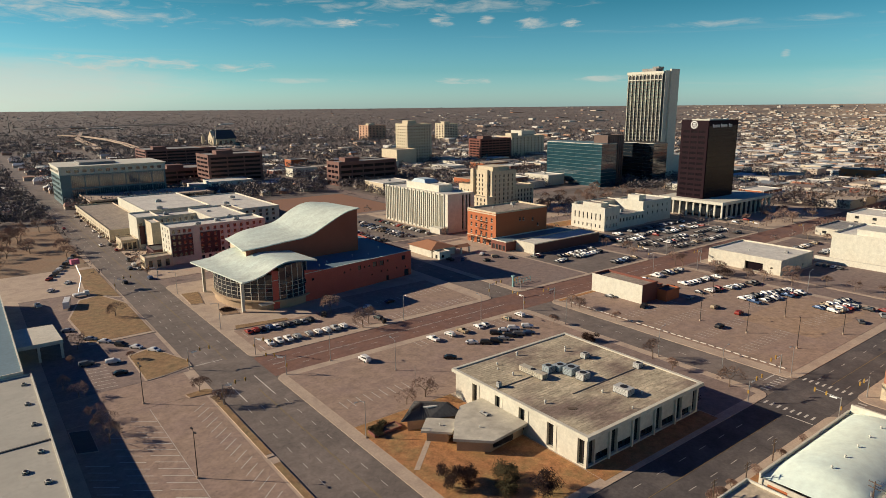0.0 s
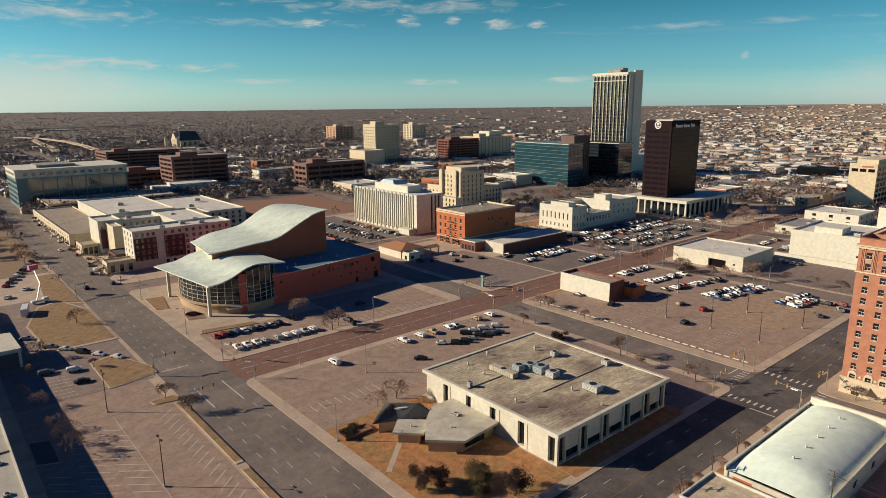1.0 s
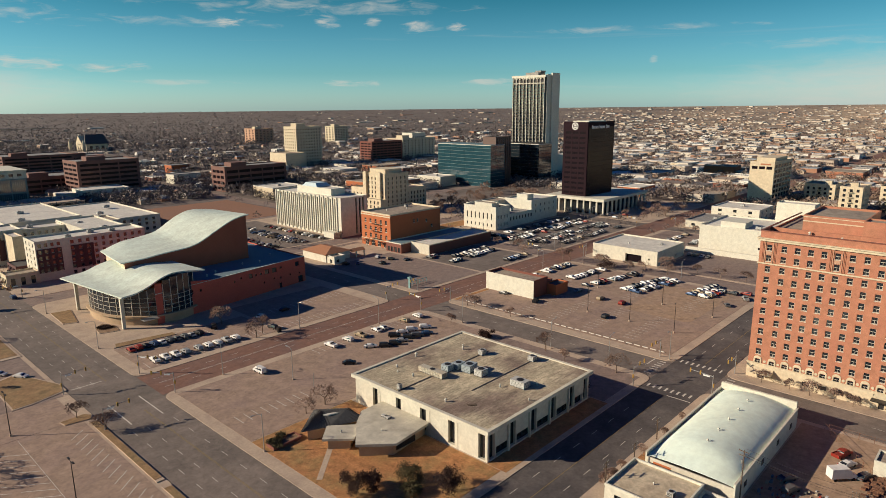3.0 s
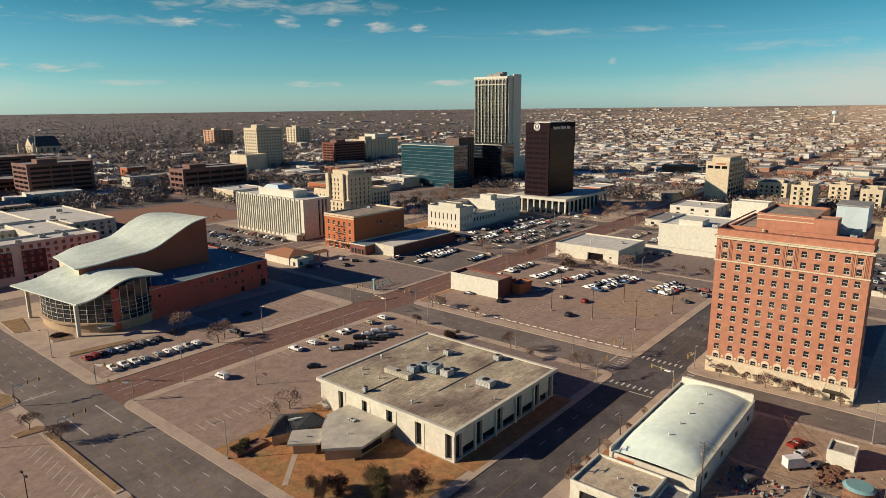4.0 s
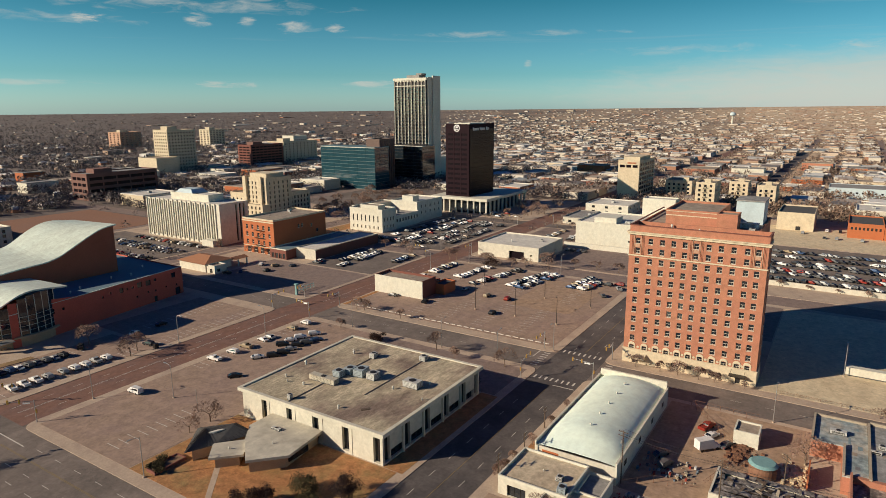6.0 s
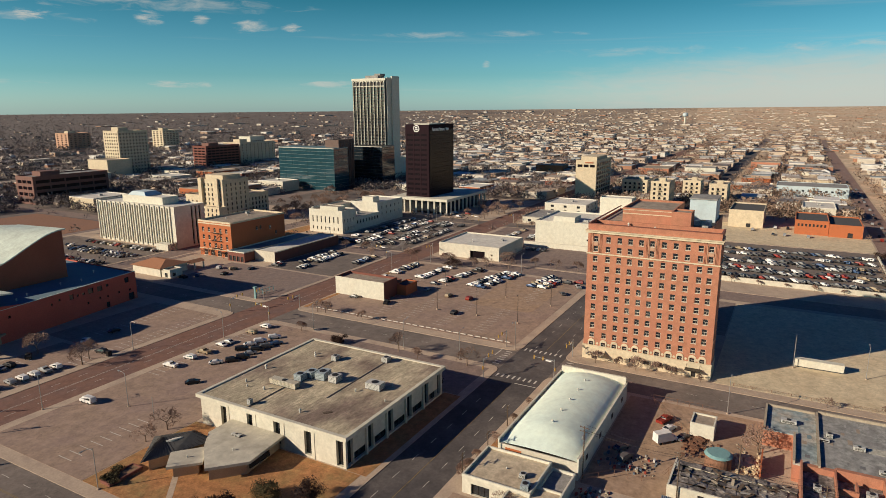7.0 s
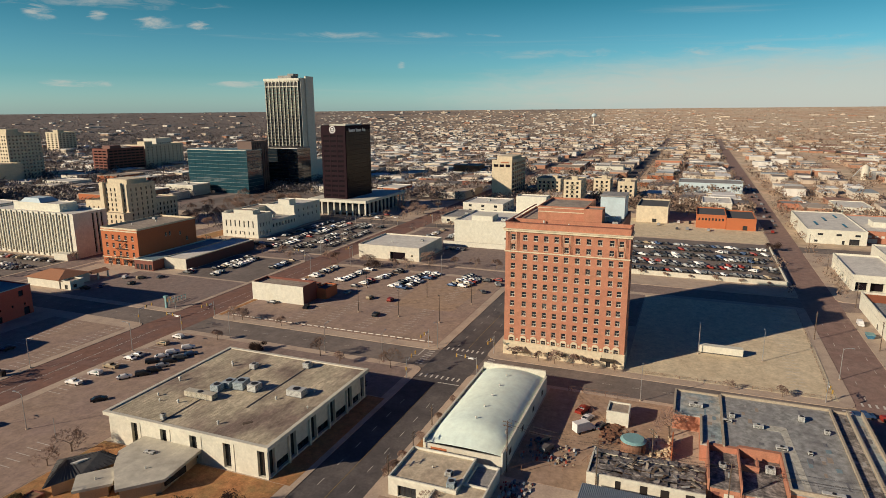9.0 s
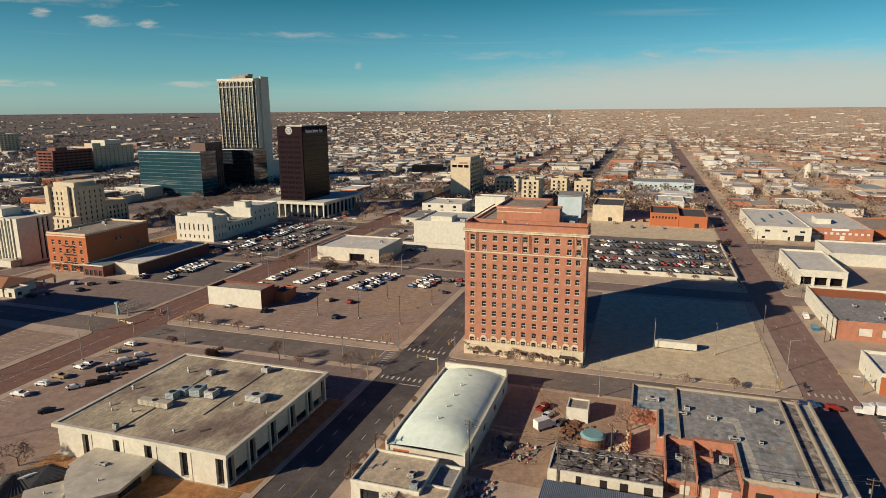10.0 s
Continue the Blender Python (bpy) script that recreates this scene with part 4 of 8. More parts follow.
for i, ((xa_, ya_), (xb_, yb_)) in enumerate(zip(arc, arc[1:])):
    dx, dy = xa_ - 107, ya_ - 277
    d = math.hypot(dx, dy)
    ox, oy = dx / d, dy / d
    bl_.quad((xb_ + ox * 1.2, yb_ + oy * 1.2, 4.05), (xa_ + ox * 1.2, ya_ + oy * 1.2, 4.05), (xa_, ya_, 4.2), (xb_, yb_, 4.2))
    bl_.quad((xb_ + ox * 1.2, yb_ + oy * 1.2, 3.5), (xa_ + ox * 1.2, ya_ + oy * 1.2, 3.5), (xa_ + ox * 1.2, ya_ + oy * 1.2, 4.05), (xb_ + ox * 1.2, yb_ + oy * 1.2, 4.05))
part("ledge", bl_, DARK_BRICK_TAN, pac)
part("mullion", mull, FRAME_PALE, pac, "pale lobby mullions")
for x, y, z in ((85.2, 295.7, 13.2), (88.6, 254.9, 13.3)):
    part("pillar", Mesh().box(x - 0.6, x + 0.6, y - 0.6, y + 0.6, 0.15, z), CREAM, pac, "square pale pillar")
part("entrance_canopy", Mesh().box(93.5, 99.5, 247.0, 250.5, 3.6, 4.0), STEEL, pac)

# ---- downtown buildings ----
def bld(name, label, x0, x1, y0, y1, h, wall, roof, faces=None, **kw):
    b = thing(name, label, "building")
    block(b, x0, x1, y0, y1, 0.15, h, wall, roof, faces, **kw)
    return b


# white fin office
b = bld("fin_office", "white office block with tall dark window slots between fins", 259, 282, 333, 410, 26.6, WHITE, ROOF_WHITE,
        {"W": cols(15, 337, 409, 1.5, 1.5, 25.6), "S": [(271.5, 273, 1, 25.6), (274.6, 276.1, 1, 25.6), (277.6, 279.1, 1, 25.6)]}, depth=0.9, parapet=0.8)
for i in range(16):
    y = 337 + 72 * i / 15
    part("fin", Mesh().box(258.3, 259, y - 0.35, y + 0.35, 0.6, 26.7), WHITE, b)
block(b, 266, 278, 352, 392, 25.8, 30.5, WHITE, ROOF_WHITE, parapet=0.3)
part("plant_roof", Mesh().add([(266, 368, 30.6), (279, 368, 30.6), (279, 386, 30.6), (266, 386, 30.6), (268, 372, 33), (277, 372, 33), (277, 384, 33), (268, 384, 33)], [(0, 1, 5, 4), (1, 2, 6, 5), (2, 3, 7, 6), (3, 0, 4, 7), (4, 5, 6, 7)]), PALE_BLUE, b)
part("low_wing", Mesh().box(253, 258.2, 334, 345, 0.15, 4), WHITE, b)

# stepped art-deco tower
b = bld("deco_tower", "cream stepped art-deco office tower with narrow window bays", 341.5, 368, 381, 408, 33, LIME, ROOF_TAN,
        {"W": grid(6, 382.5, 406.5, 1.3, [1.5 + 3.7 * i for i in range(8)], 2.3), "S": grid(5, 343, 366.5, 1.3, [1.5 + 3.7 * i for i in range(8)], 2.3)}, parapet=1.0)
for x0, x1, y0, y1, h in ((346, 364, 385, 404, 36), (339.5, 341.5, 384.5, 387, 34), (339.5, 341.5, 402, 404.5, 34)):
    part("setback", Mesh().box(x0, x1, y0, y1, 0.2 if h == 34 else 32.2, h), LIME, b)
block(b, 368, 392, 384, 404, 0.15, 19, LIME, ROOF_TAN, {"S": grid(6, 369, 391, 1.5, [2, 5.7, 9.4, 13.1], 2.4)}, parapet=0.8)
block(b, 334, 341.4, 378, 420, 0.15, 13, LIME, ROOF_TAN, {"W": grid(9, 379, 419, 1.5, [1.6, 5.3, 9], 2.4)}, parapet=0.7)
block(b, 342, 366, 408.1, 424, 0.15, 20, LIME, ROOF_TAN, {"W": grid(3, 409, 423, 1.3, [2, 5.7, 9.4, 13.1], 2.4)}, parapet=0.7)

# four-storey orange brick block
b = bld("brick_block", "four-storey orange brick building with a flat tan roof", 256.4, 300.7, 282, 309, 21.4, BRICK_ORANGE, ROOF_TAN,
        {"W": grid(5, 283.5, 307.5, 1.7, [5.4, 10.0, 14.6], 2.6) + cols(4, 284, 307, 3.2, 0.2, 3.6), "S": [(276, 277.5, 14, 16.2), (279, 280.5, 14, 16.2), (287, 288.6, 13, 15), (292, 293.6, 9, 11)]}, parapet=0.9, style="hung", coping=LIME)
part("string_course", Mesh().box(256.05, 256.4, 281.8, 309.2, 19.4, 20.1).box(256.1, 256.4, 281.8, 309.2, 4.3, 4.7), LIME, b)
part("fire_escape", Mesh().box(255.2, 256.4, 290, 298, 5.2, 5.35).box(255.2, 256.4, 290, 298, 9.8, 9.95).box(255.2, 256.4, 290, 298, 14.4, 14.55).tube((255.4, 291, 5.3), (255.4, 297, 9.8), 0.12).tube((255.4, 297, 9.9), (255.4, 291, 14.4), 0.12), DARK_METAL, b, "black iron fire escape")
roof_vent(270, 300, 20.5, 0.6)
roof_vent(284, 296, 20.5, 0.6)
roof_unit(290, 303, 20.5, 2, 2, 1.4)
b = bld("shop_row", "low dark-red brick shop with a blue-grey roof", 252.5, 312, 268.6, 281.8, 6.0, BRICK_DARK, TEAL_ROOF, {"W": cols(4, 269, 281, 2.2, 0.3, 3.2)}, parapet=0.5, coping=WHITE)
b = bld("shop_row", "low brick shop with cream front and striped pale roof", 260.6, 318, 253, 268.4, 6.2, BRICK_DARK, ROOF_WHITE, {"W": [(256, 258, 0.3, 3), (262, 265, 0.3, 3)]}, parapet=0.4, coping=LIME)
part("front", Mesh().box(260.3, 260.58, 253, 268.4, 0.15, 6.3), CREAM, b)

# old post office: white stone, with a long low wing
b = bld("post_office", "white stone federal building with tall upper windows", 346, 362, 271, 300.5, 16.4, WHITE, ROOF_TAN,
        {"W": grid(7, 273, 299, 0.95, [2.0], 2.2) + grid(7, 273, 299, 0.95, [7.2], 4.4), "S": grid(4, 347, 361, 0.95, [2, 7.5], 2.6)}, parapet=0.8)
block(b, 348, 356, 276, 292, 15.6, 18.6, WHITE, ROOF_TAN, parapet=0.3)
block(b, 362, 393, 272, 299, 0.15, 9.6, WHITE, ROOF_GREY, {"S": grid(8, 363, 392, 1.6, [4.5], 2.6)}, parapet=0.8)
block(b, 393, 428, 274, 299, 0.15, 16.0, WHITE, ROOF_WHITE, {"S": grid(5, 396, 426, 1.2, [6, 10.6], 2)}, parapet=0.8)
block(b, 362.2, 400, 299.2, 312, 0.15, 14.5, WHITE, ROOF_TAN, parapet=0.6)
block(b, 396, 404, 280, 290, 15.3, 19.6, WHITE, ROOF_WHITE, parapet=0.3)
roof_unit(380, 284, 8.9, 3, 3, 2)

# dark bank tower on its white colonnade
FOOT.append((444, 528, 240, 302))
FOOT.append((428, 534, 300, 440))
BRONZE = mat("dark bronze cladding", (0.022, 0.011, 0.015), 0.7, 0.12, 0.2, 1.5, 0.03, spec=0.06)
b = bld("dark_tower", "dark bronze sixteen-storey bank tower on a white colonnade", 455, 498, 264.5, 287, 72.6, BRONZE, ROOF_DARK,
        {"W": [o for k in range(13) for o in cols(3, 266, 285.6, 5.4, 14.6 + 4.05 * k, 16.4 + 4.05 * k)]}, parapet=0.8, depth=0.25, style="plain", glass_mat=GLASS_BLACK)
for k in range(14):
    part("glass_band", Mesh().box(456, 497, 264.3, 264.46, 13.4 + 3.95 * k, 17.2 + 3.95 * k), GLASS_BLACK, b, "black glass band")
part("rooftop_plant", Mesh().box(462, 490, 268, 283, 71.8, 73.4), WHITE, b)
ring = Mesh()
for k in range(20):
    a0, a1 = 2 * math.pi * k / 20, 2 * math.pi * (k + 1) / 20
    c = (454.8, 276.2, 69.4)
    q4 = [(c[0], c[1] + r * math.cos(a), c[2] + r * math.sin(a)) for r, a in ((2.2, a0), (2.2, a1), (2.9, a1), (2.9, a0))]
    ring.quad(*q4)
ring.box(454.75, 454.85, 274.8, 277.6, 68.2, 68.9).box(454.75, 454.85, 275.2, 277.2, 69.6, 70.8)
SIGN_WHITE = mat("white sign enamel", (0.8, 0.8, 0.78), 0.5, 0.05, 0.5, 2.0, 0.0)
part("emblem", ring, SIGN_WHITE, b, "white round emblem")
bars = Mesh()
x = 461.0
for wlen in (10.5, 1.2, 10.0, 1.2, 6.4):
    if wlen > 2:
        n = int(wlen / 1.3)
        for k in range(n):
            bars.box(x + k * 1.3, x + k * 1.3 + 0.85, 264.25, 264.45, 67.4, 69.4 if k else 70.2)
    x += wlen
part("sign_lettering", bars, SIGN_WHITE, b, "row of white sign bars")
pod = Mesh()
pod.box(448.5, 524, 244, 298.5, 11.0, 13.2)
part("colonnade_roof", pod, WHITE, b, "white colonnade roof")
for k in range(10):
    y = 245.2 + k * 5.8
    part("column", Mesh().box(449.4, 450.6, y - 0.6, y + 0.6, 0.15, 11), WHITE, b)
for k in range(1, 11):
    xx = 450 + k * 7.2
    part("column", Mesh().box(xx - 0.6, xx + 0.6, 244.7, 245.9, 0.15, 11), WHITE, b)
part("lobby_glass", Mesh().box(454, 518, 249, 292, 0.15, 10.9), GLASS, b)

# tall white ribbed tower
SPAN = mat("grey-brown spandrel", (0.06, 0.055, 0.055), 0.7, 0.12, 0.2, 1.0, 0.03)
b = bld("ribbed_tower", "thirty-storey white ribbed office tower with an arched crown", 632, 656, 424.5, 472, 119.6, SPAN, ROOF_GREY,
        {"W": [o for k in range(27) for o in cols(9, 426, 470.5, 3.3, 8 + 3.8 * k, 10.3 + 3.8 * k)]}, parapet=1.0, depth=0.3)
for k in range(10):
    y = 426 + 44.5 * k / 9
    part("rib", Mesh().box(630.7, 632, y - 0.27, y + 0.27, 0.15, 119.7), WHITE, b)
for k in range(9):
    y = 426 + 44.5 * (k + 0.5) / 9
    n = 8
    arch = Mesh()
    pts = [(y + 1.9 * math.cos(math.pi * j / n), 114.5 + 2.6 * math.sin(math.pi * j / n)) for j in range(n + 1)]
    for j in range(n):
        arch.quad((631.2, pts[j][0], pts[j][1]), (631.2, pts[j + 1][0], pts[j + 1][1]), (631.2, pts[j + 1][0], 119.7), (631.2, pts[j][0], 119.7))
    part("crown_arch", arch, WHITE, b)
part("crown", Mesh().box(630.6, 656.3, 424.2, 472.3, 117.9, 120.6), WHITE, b)
part("crown_band", Mesh().box(630.9, 632, 426, 470.5, 111.0, 112.0), WHITE, b)
part("blank_side", Mesh().box(633, 655, 423.4, 424.45, 0.15, 121.2).box(641, 656.6, 421.6, 423.4, 0.15, 123.0), WHITE, b, "plain pale side wall")
part("rooftop_plant", Mesh().box(636, 650, 438, 456, 118, 124).box(638, 648, 436, 444, 124, 126), ROOF_GREY, b)
bld("tower_annex", "white windowless annex beside the ribbed tower", 645, 700, 436, 444, 26, WHITE, ROOF_WHITE, parapet=0.5)
bld("tower_annex", "pale ribbed low annex block", 672, 745, 446, 470, 24, WHITE, ROOF_WHITE, parapet=0.5)


# teal glass office complex
def curtain(b, x0, x1, y0, y1, h, floors, glassm, bays_w, bays_s, band=None):
    part("core", Mesh().box(x0 + 0.3, x1 - 0.3, y0 + 0.3, y1 - 0.3, 0.15, h - 0.6), DARK_METAL, b)
    s = h / floors
    for k in range(floors):
        z0, z1 = s * k + 0.35, s * (k + 1)
        for i in range(bays_w):
            a0, a1 = y0 + (y1 - y0) * i / bays_w, y0 + (y1 - y0) * (i + 1) / bays_w
            part("pane", Mesh().box(x0 + 0.05, x0 + 0.25, a0 + 0.06, a1 - 0.06, z0, z1 - 0.1), glassm, b)
        for i in range(bays_s):
            a0, a1 = x0 + (x1 - x0) * i / bays_s, x0 + (x1 - x0) * (i + 1) / bays_s
            part("pane", Mesh().box(a0 + 0.06, a1 - 0.06, y0 + 0.05, y0 + 0.25, z0, z1 - 0.1), glassm, b)
    ring = Mesh().box(x0 - 0.12, x1 + 0.1, y0 - 0.12, y1 + 0.1, 0.15, 0.42).data("floor_band", band or STEEL)
    for k in range(floors + 1):
        part("floor_band", ring, None, b, at=pose(0, 0, s * k))
    part("roof", Mesh().box(x0, x1, y0, y1, h - 0.6, h), ROOF_WHITE, b)


b = thing("glass_office", "teal mirror-glass office block", "building")
curtain(b, 535, 560, 427, 476, 45, 12, GLASS_TEAL, 4, 3, TEAL_PANEL)
b = thing("glass_office", "set-back teal mirror-glass office wing", "building")
curtain(b, 537, 560, 477, 506, 45, 12, GLASS_TEAL, 3, 1, TEAL_PANEL)
BROWN_STONE = mat("brown granite", (0.12, 0.07, 0.055), 0.6, 0.15, 0.2, 1.0, 0.03)
b = bld("service_core", "brown stone service core between glass offices", 545, 572, 428, 446, 53.5, BROWN_STONE, ROOF_DARK, {"S": cols(7, 546, 571, 0.8, 2, 52)}, depth=0.25)
GLASS_DUSK = glass("dark mirror glass", (0.015, 0.025, 0.035), 0.05, 0.9, 1.7)
b = thing("glass_office", "dark mirror-glass office block", "building")
curtain(b, 590, 615, 403, 448, 44.6, 12, GLASS_DUSK, 4, 3, DARK_METAL)

# cream tower with the blank lit wall
b = bld("cream_tower", "pale cream tower with a blank wall and dark glass side", 582, 634, 160, 179.5, 38.2, LIME, ROOF_TAN, {"W": cols(3, 161, 178.5, 4.6, 31.5, 34.0) + cols(4, 161, 178.5, 3.0, 1.0, 4), "S": [o for k in range(8) for o in cols(6, 584, 632, 6.6, 3 + 4.2 * k, 5.8 + 4.2 * k)]}, parapet=0.6, glass_mat=GLASS_BLACK)
part("sign_bars", Mesh().box(581.8, 581.97, 163, 171, 35.3, 36.6), mat("faded red sign", (0.4, 0.16, 0.08), 0.7, 0.2), b, "faded orange-brown sign bars")
part("rooftop_plant", Mesh().box(590, 625, 162, 177, 37.6, 41), LIME, b)

# cream apartment houses behind the hotel
for x0, x1, y0, y1, h, n, fl in ((620, 645, 121, 144.7, 18.5, 5, 4), (553, 580, 90, 105, 25, 3, 6), (606, 634, 50, 65, 19.5, 3, 4), (640, 660, 76, 92, 18, 3, 4)):
    b = bld("apartment_house", "cream brick apartment house with small dark windows", x0, x1, y0, y1, h, LIME, ROOF_TAN, {"W": grid(n, y0 + 1, y1 - 1, 1.9, [2 + i * 3.8 for i in range(fl)], 2.1), "S": grid(5, x0 + 1, x1 - 1, 1.9, [2 + i * 3.8 for i in range(fl)], 2.1)}, parapet=0.8)
    part("stair_house", Mesh().box(x0 + 4, x0 + 9, y0 + 4, y0 + 9, h - 0.8, h + 2.6), LIME, b)
    fe = Mesh()
    for i in range(fl):
        fe.box(x0 - 1.2, x0, (y0 + y1) / 2 - 1.8, (y0 + y1) / 2 + 1.8, 1.6 + i * 3.8, 1.75 + i * 3.8)
        fe.tube((x0 - 0.9, (y0 + y1) / 2 - 1.5, 1.7 + i * 3.8), (x0 - 0.9, (y0 + y1) / 2 + 1.5, 5.3 + i * 3.8 if i < fl - 1 else 4.2 + i * 3.8), 0.12)
    part("fire_escape", fe, DARK_METAL, b)

# white warehouse box and the low service garage
b = bld("white_warehouse", "big windowless white warehouse with rooftop ducts", 380, 424, 86, 142.2, 15.4, WHITE, ROOF_WHITE, {"W": [(101, 104.5, 4.4, 5.6), (105.5, 108.5, 4.4, 5.6)]}, parapet=0.8)
block(b, 424, 436, 92, 113, 0.15, 26.5, WHITE, ROOF_WHITE, parapet=0.6)
part("stair_house", Mesh().box(385, 398, 118, 132, 14.6, 18), WHITE, b)
part("low_wall", Mesh().box(370, 371, 88, 146, 0.15, 3.2), WHITE, b)
for y in (125, 134):
    roof_unit(390, y - 22, 14.6, 2.4, 3, 1.6)
b = bld("service_garage", "low cream service garage with one open bay", 322.4, 358, 142, 181, 7.9, CREAM, ROOF_WHITE, {"W": [(151, 160.5, 0.1, 4.6), (146, 147.2, 2.6, 3.6)], "S": cols(3, 330, 350, 1.5, 1.5, 2.8)}, parapet=0.6, depth=1.4, glass_mat=GLASS_BLACK)
roof_vent(335, 165, 7.3, 0.7)
roof_unit(345, 150, 7.3, 1.6, 1.6, 1.0)

# small white kiosk building with brick side in the car park
b = bld("white_store", "small white-fronted store with dark brick side walls", 229, 240, 157.4, 184.4, 8.4, BRICK_DARK, ROOF_TAN, {"W": [(161, 162, 3.6, 5.6), (172, 173, 4.2, 6.2), (176, 177, 4.2, 6.2), (181, 182, 4.2, 6.2)]}, parapet=0.9)
part("front", Mesh().box(228.75, 228.98, 157.2, 184.6, 0.15, 8.55), WHITE, b, "white painted front")
block(b, 240.2, 250, 152.6, 158.5, 0.15, 5.0, BRICK_ORANGE, ROOF_DARK, parapet=0.4)
block(b, 240.2, 246, 158.7, 175, 0.15, 6.0, BRICK_DARK, ROOF_DARK, parapet=0.4)

# tile-roofed filling station and white canopy building
TILE = mat("clay roof tiles", (0.4, 0.19, 0.1), 0.85, 0.25, 0.3, 3.0, 0.2)
b = thing("tile_roof_station", "old white station with a clay-tile hip roof", "building")
part("wall", Mesh().box(209, 226, 284, 306, 0.15, 4.6), WHITE, b)
part("tile_roof", Mesh().add([(208, 283, 4.6), (227, 283, 4.6), (227, 307, 4.6), (208, 307, 4.6), (217.5, 290, 7.2), (217.5, 300, 7.2)], [(0, 1, 4), (1, 2, 5, 4), (2, 3, 5), (3, 0, 4, 5), (3, 2, 1, 0)]), TILE, b, "clay tile hip roof")
part("tile_roof", Mesh().add([(226, 281, 3.8), (236, 281, 3.8), (236, 288, 3.8), (226, 288, 3.8), (226, 284.5, 5.0), (236, 284.5, 5.0)], [(0, 1, 5, 4), (2, 3, 4, 5), (0, 4, 3), (1, 2, 5)]), TILE, b)
for x in (229, 235):
    part("post", Mesh().box(x - 0.3, x + 0.3, 281.5, 282.1, 0.15, 3.8), WHITE, b)
block(b, 209.5, 217, 277, 283.8, 0.15, 4.4, WHITE, ROOF_TAN, {"W": [(279, 281, 0.1, 2.4)], "S": [(211, 213, 0.8, 2.4)]}, parapet=0.5)

# bus shelter corner with teal metalwork
b = thing("corner_shelter", "teal-grey corner plaza clock pylon with low rails", "pylon")
TEALM = mat("verdigris metal", (0.2, 0.36, 0.36), 0.6, 0.2, 0.5, 2.0, 0.03)
part("pylon", Mesh().box(203.8, 204.7, 211.4, 212.3, 0.15, 5.0).box(203.5, 205.0, 211.1, 212.6, 5.0, 5.7), TEALM, b)
for i in range(6):
    part("rail_post", Mesh().tube((206 + i * 2.4, 214, 0.15), (206 + i * 2.4, 214, 2.6), 0.14), TEALM, b)
part("rail", Mesh().box(206, 218, 213.9, 214.1, 2.3, 2.5).box(206, 218, 213.9, 214.1, 1.0, 1.15), TEALM, b)

# new hotel by the street: brown, red and cream blocks
BROWN_PANEL = mat("dark plum brick", (0.1, 0.045, 0.045), 0.85, 0.15, 0.2, 3.0, 0.08)
b = bld("new_hotel", "six-storey cream and dark-red new hotel", 88, 142, 360, 379, 20.6, CREAM, ROOF_WHITE,
        {"S": grid(4, 88.5, 100, 1.5, [4.4, 7.6, 10.8, 14, 17.2], 1.9) + grid(10, 103, 141, 1.6, [1.2, 4.4, 7.6, 10.8, 14, 17.2], 1.9), "W": grid(3, 361, 378, 1.4, [4.4, 7.6, 10.8, 14, 17.2], 1.9)}, parapet=0.9, frame_mat=DARK_METAL)
for x0, x1 in ((88.4, 99.8), (104, 115)):
    m = wall_mesh(x0, x1, 0, 12.2, [o for o in grid(4, 88.5, 100, 1.5, [0.1, 3.3, 6.5, 9.7], 1.95) if x0 < 95] or [o for o in grid(10, 103, 141, 1.6, [0.1, 3.3, 6.5, 9.7], 1.95) if o[1] < x1], lambda u, v, d: (u, 359.8 + d, 4.3 + v), 0.2)
    part("brick_panel", m, BROWN_PANEL, b, "dark red brick panel")
block(b, 83, 96, 414, 437, 0.15, 19.6, CREAM, ROOF_WHITE, {"S": grid(4, 83.5, 95.5, 1.5, [4.4, 7.6, 10.8, 14], 1.9)}, parapet=0.8)
part("brick_panel", Mesh().box(84, 95, 413.7, 413.98, 3, 14.5), BROWN_PANEL, b)
block(b, 120, 142, 379.2, 437, 0.15, 19.0, CREAM, ROOF_WHITE, parapet=0.8)
block(b, 96.2, 119.8, 420, 437, 0.15, 18.0, CREAM, ROOF_WHITE, {"S": grid(6, 97, 119, 1.5, [4.4, 7.6, 10.8, 14], 1.9)}, parapet=0.8)
block(b, 87, 92, 396, 413, 0.15, 18.5, LIME, ROOF_WHITE, parapet=0.5)
for x0, x1, y0, y1 in ((73.6, 87.8, 358, 368), (73.6, 82.8, 416, 432)):
    block(b, x0, x1, y0, y1, 0.15, 6.4, LIME, ROOF_TAN, {"W": cols(3, y0 + 0.6, y1 - 0.6, 2.0, 0.4, 4.4), "S": cols(3, x0 + 0.6, x1 - 0.6, 2.0, 0.4, 4.4)}, parapet=0.6, depth=0.8)
block(b, 83, 119, 372.2 + 7.2, 396, 0.15, 5.5, BROWN_PANEL, ROOF_DARK, {"W": cols(5, 381, 395, 2, 0.5, 4)}, parapet=0.4)
for x, y in ((105, 366), (118, 372), (128, 369), (133, 395), (128, 420), (104, 430)):
    roof_unit(x, y, 19.8 if y < 379 else 17.4, 3, 2, 1.4)

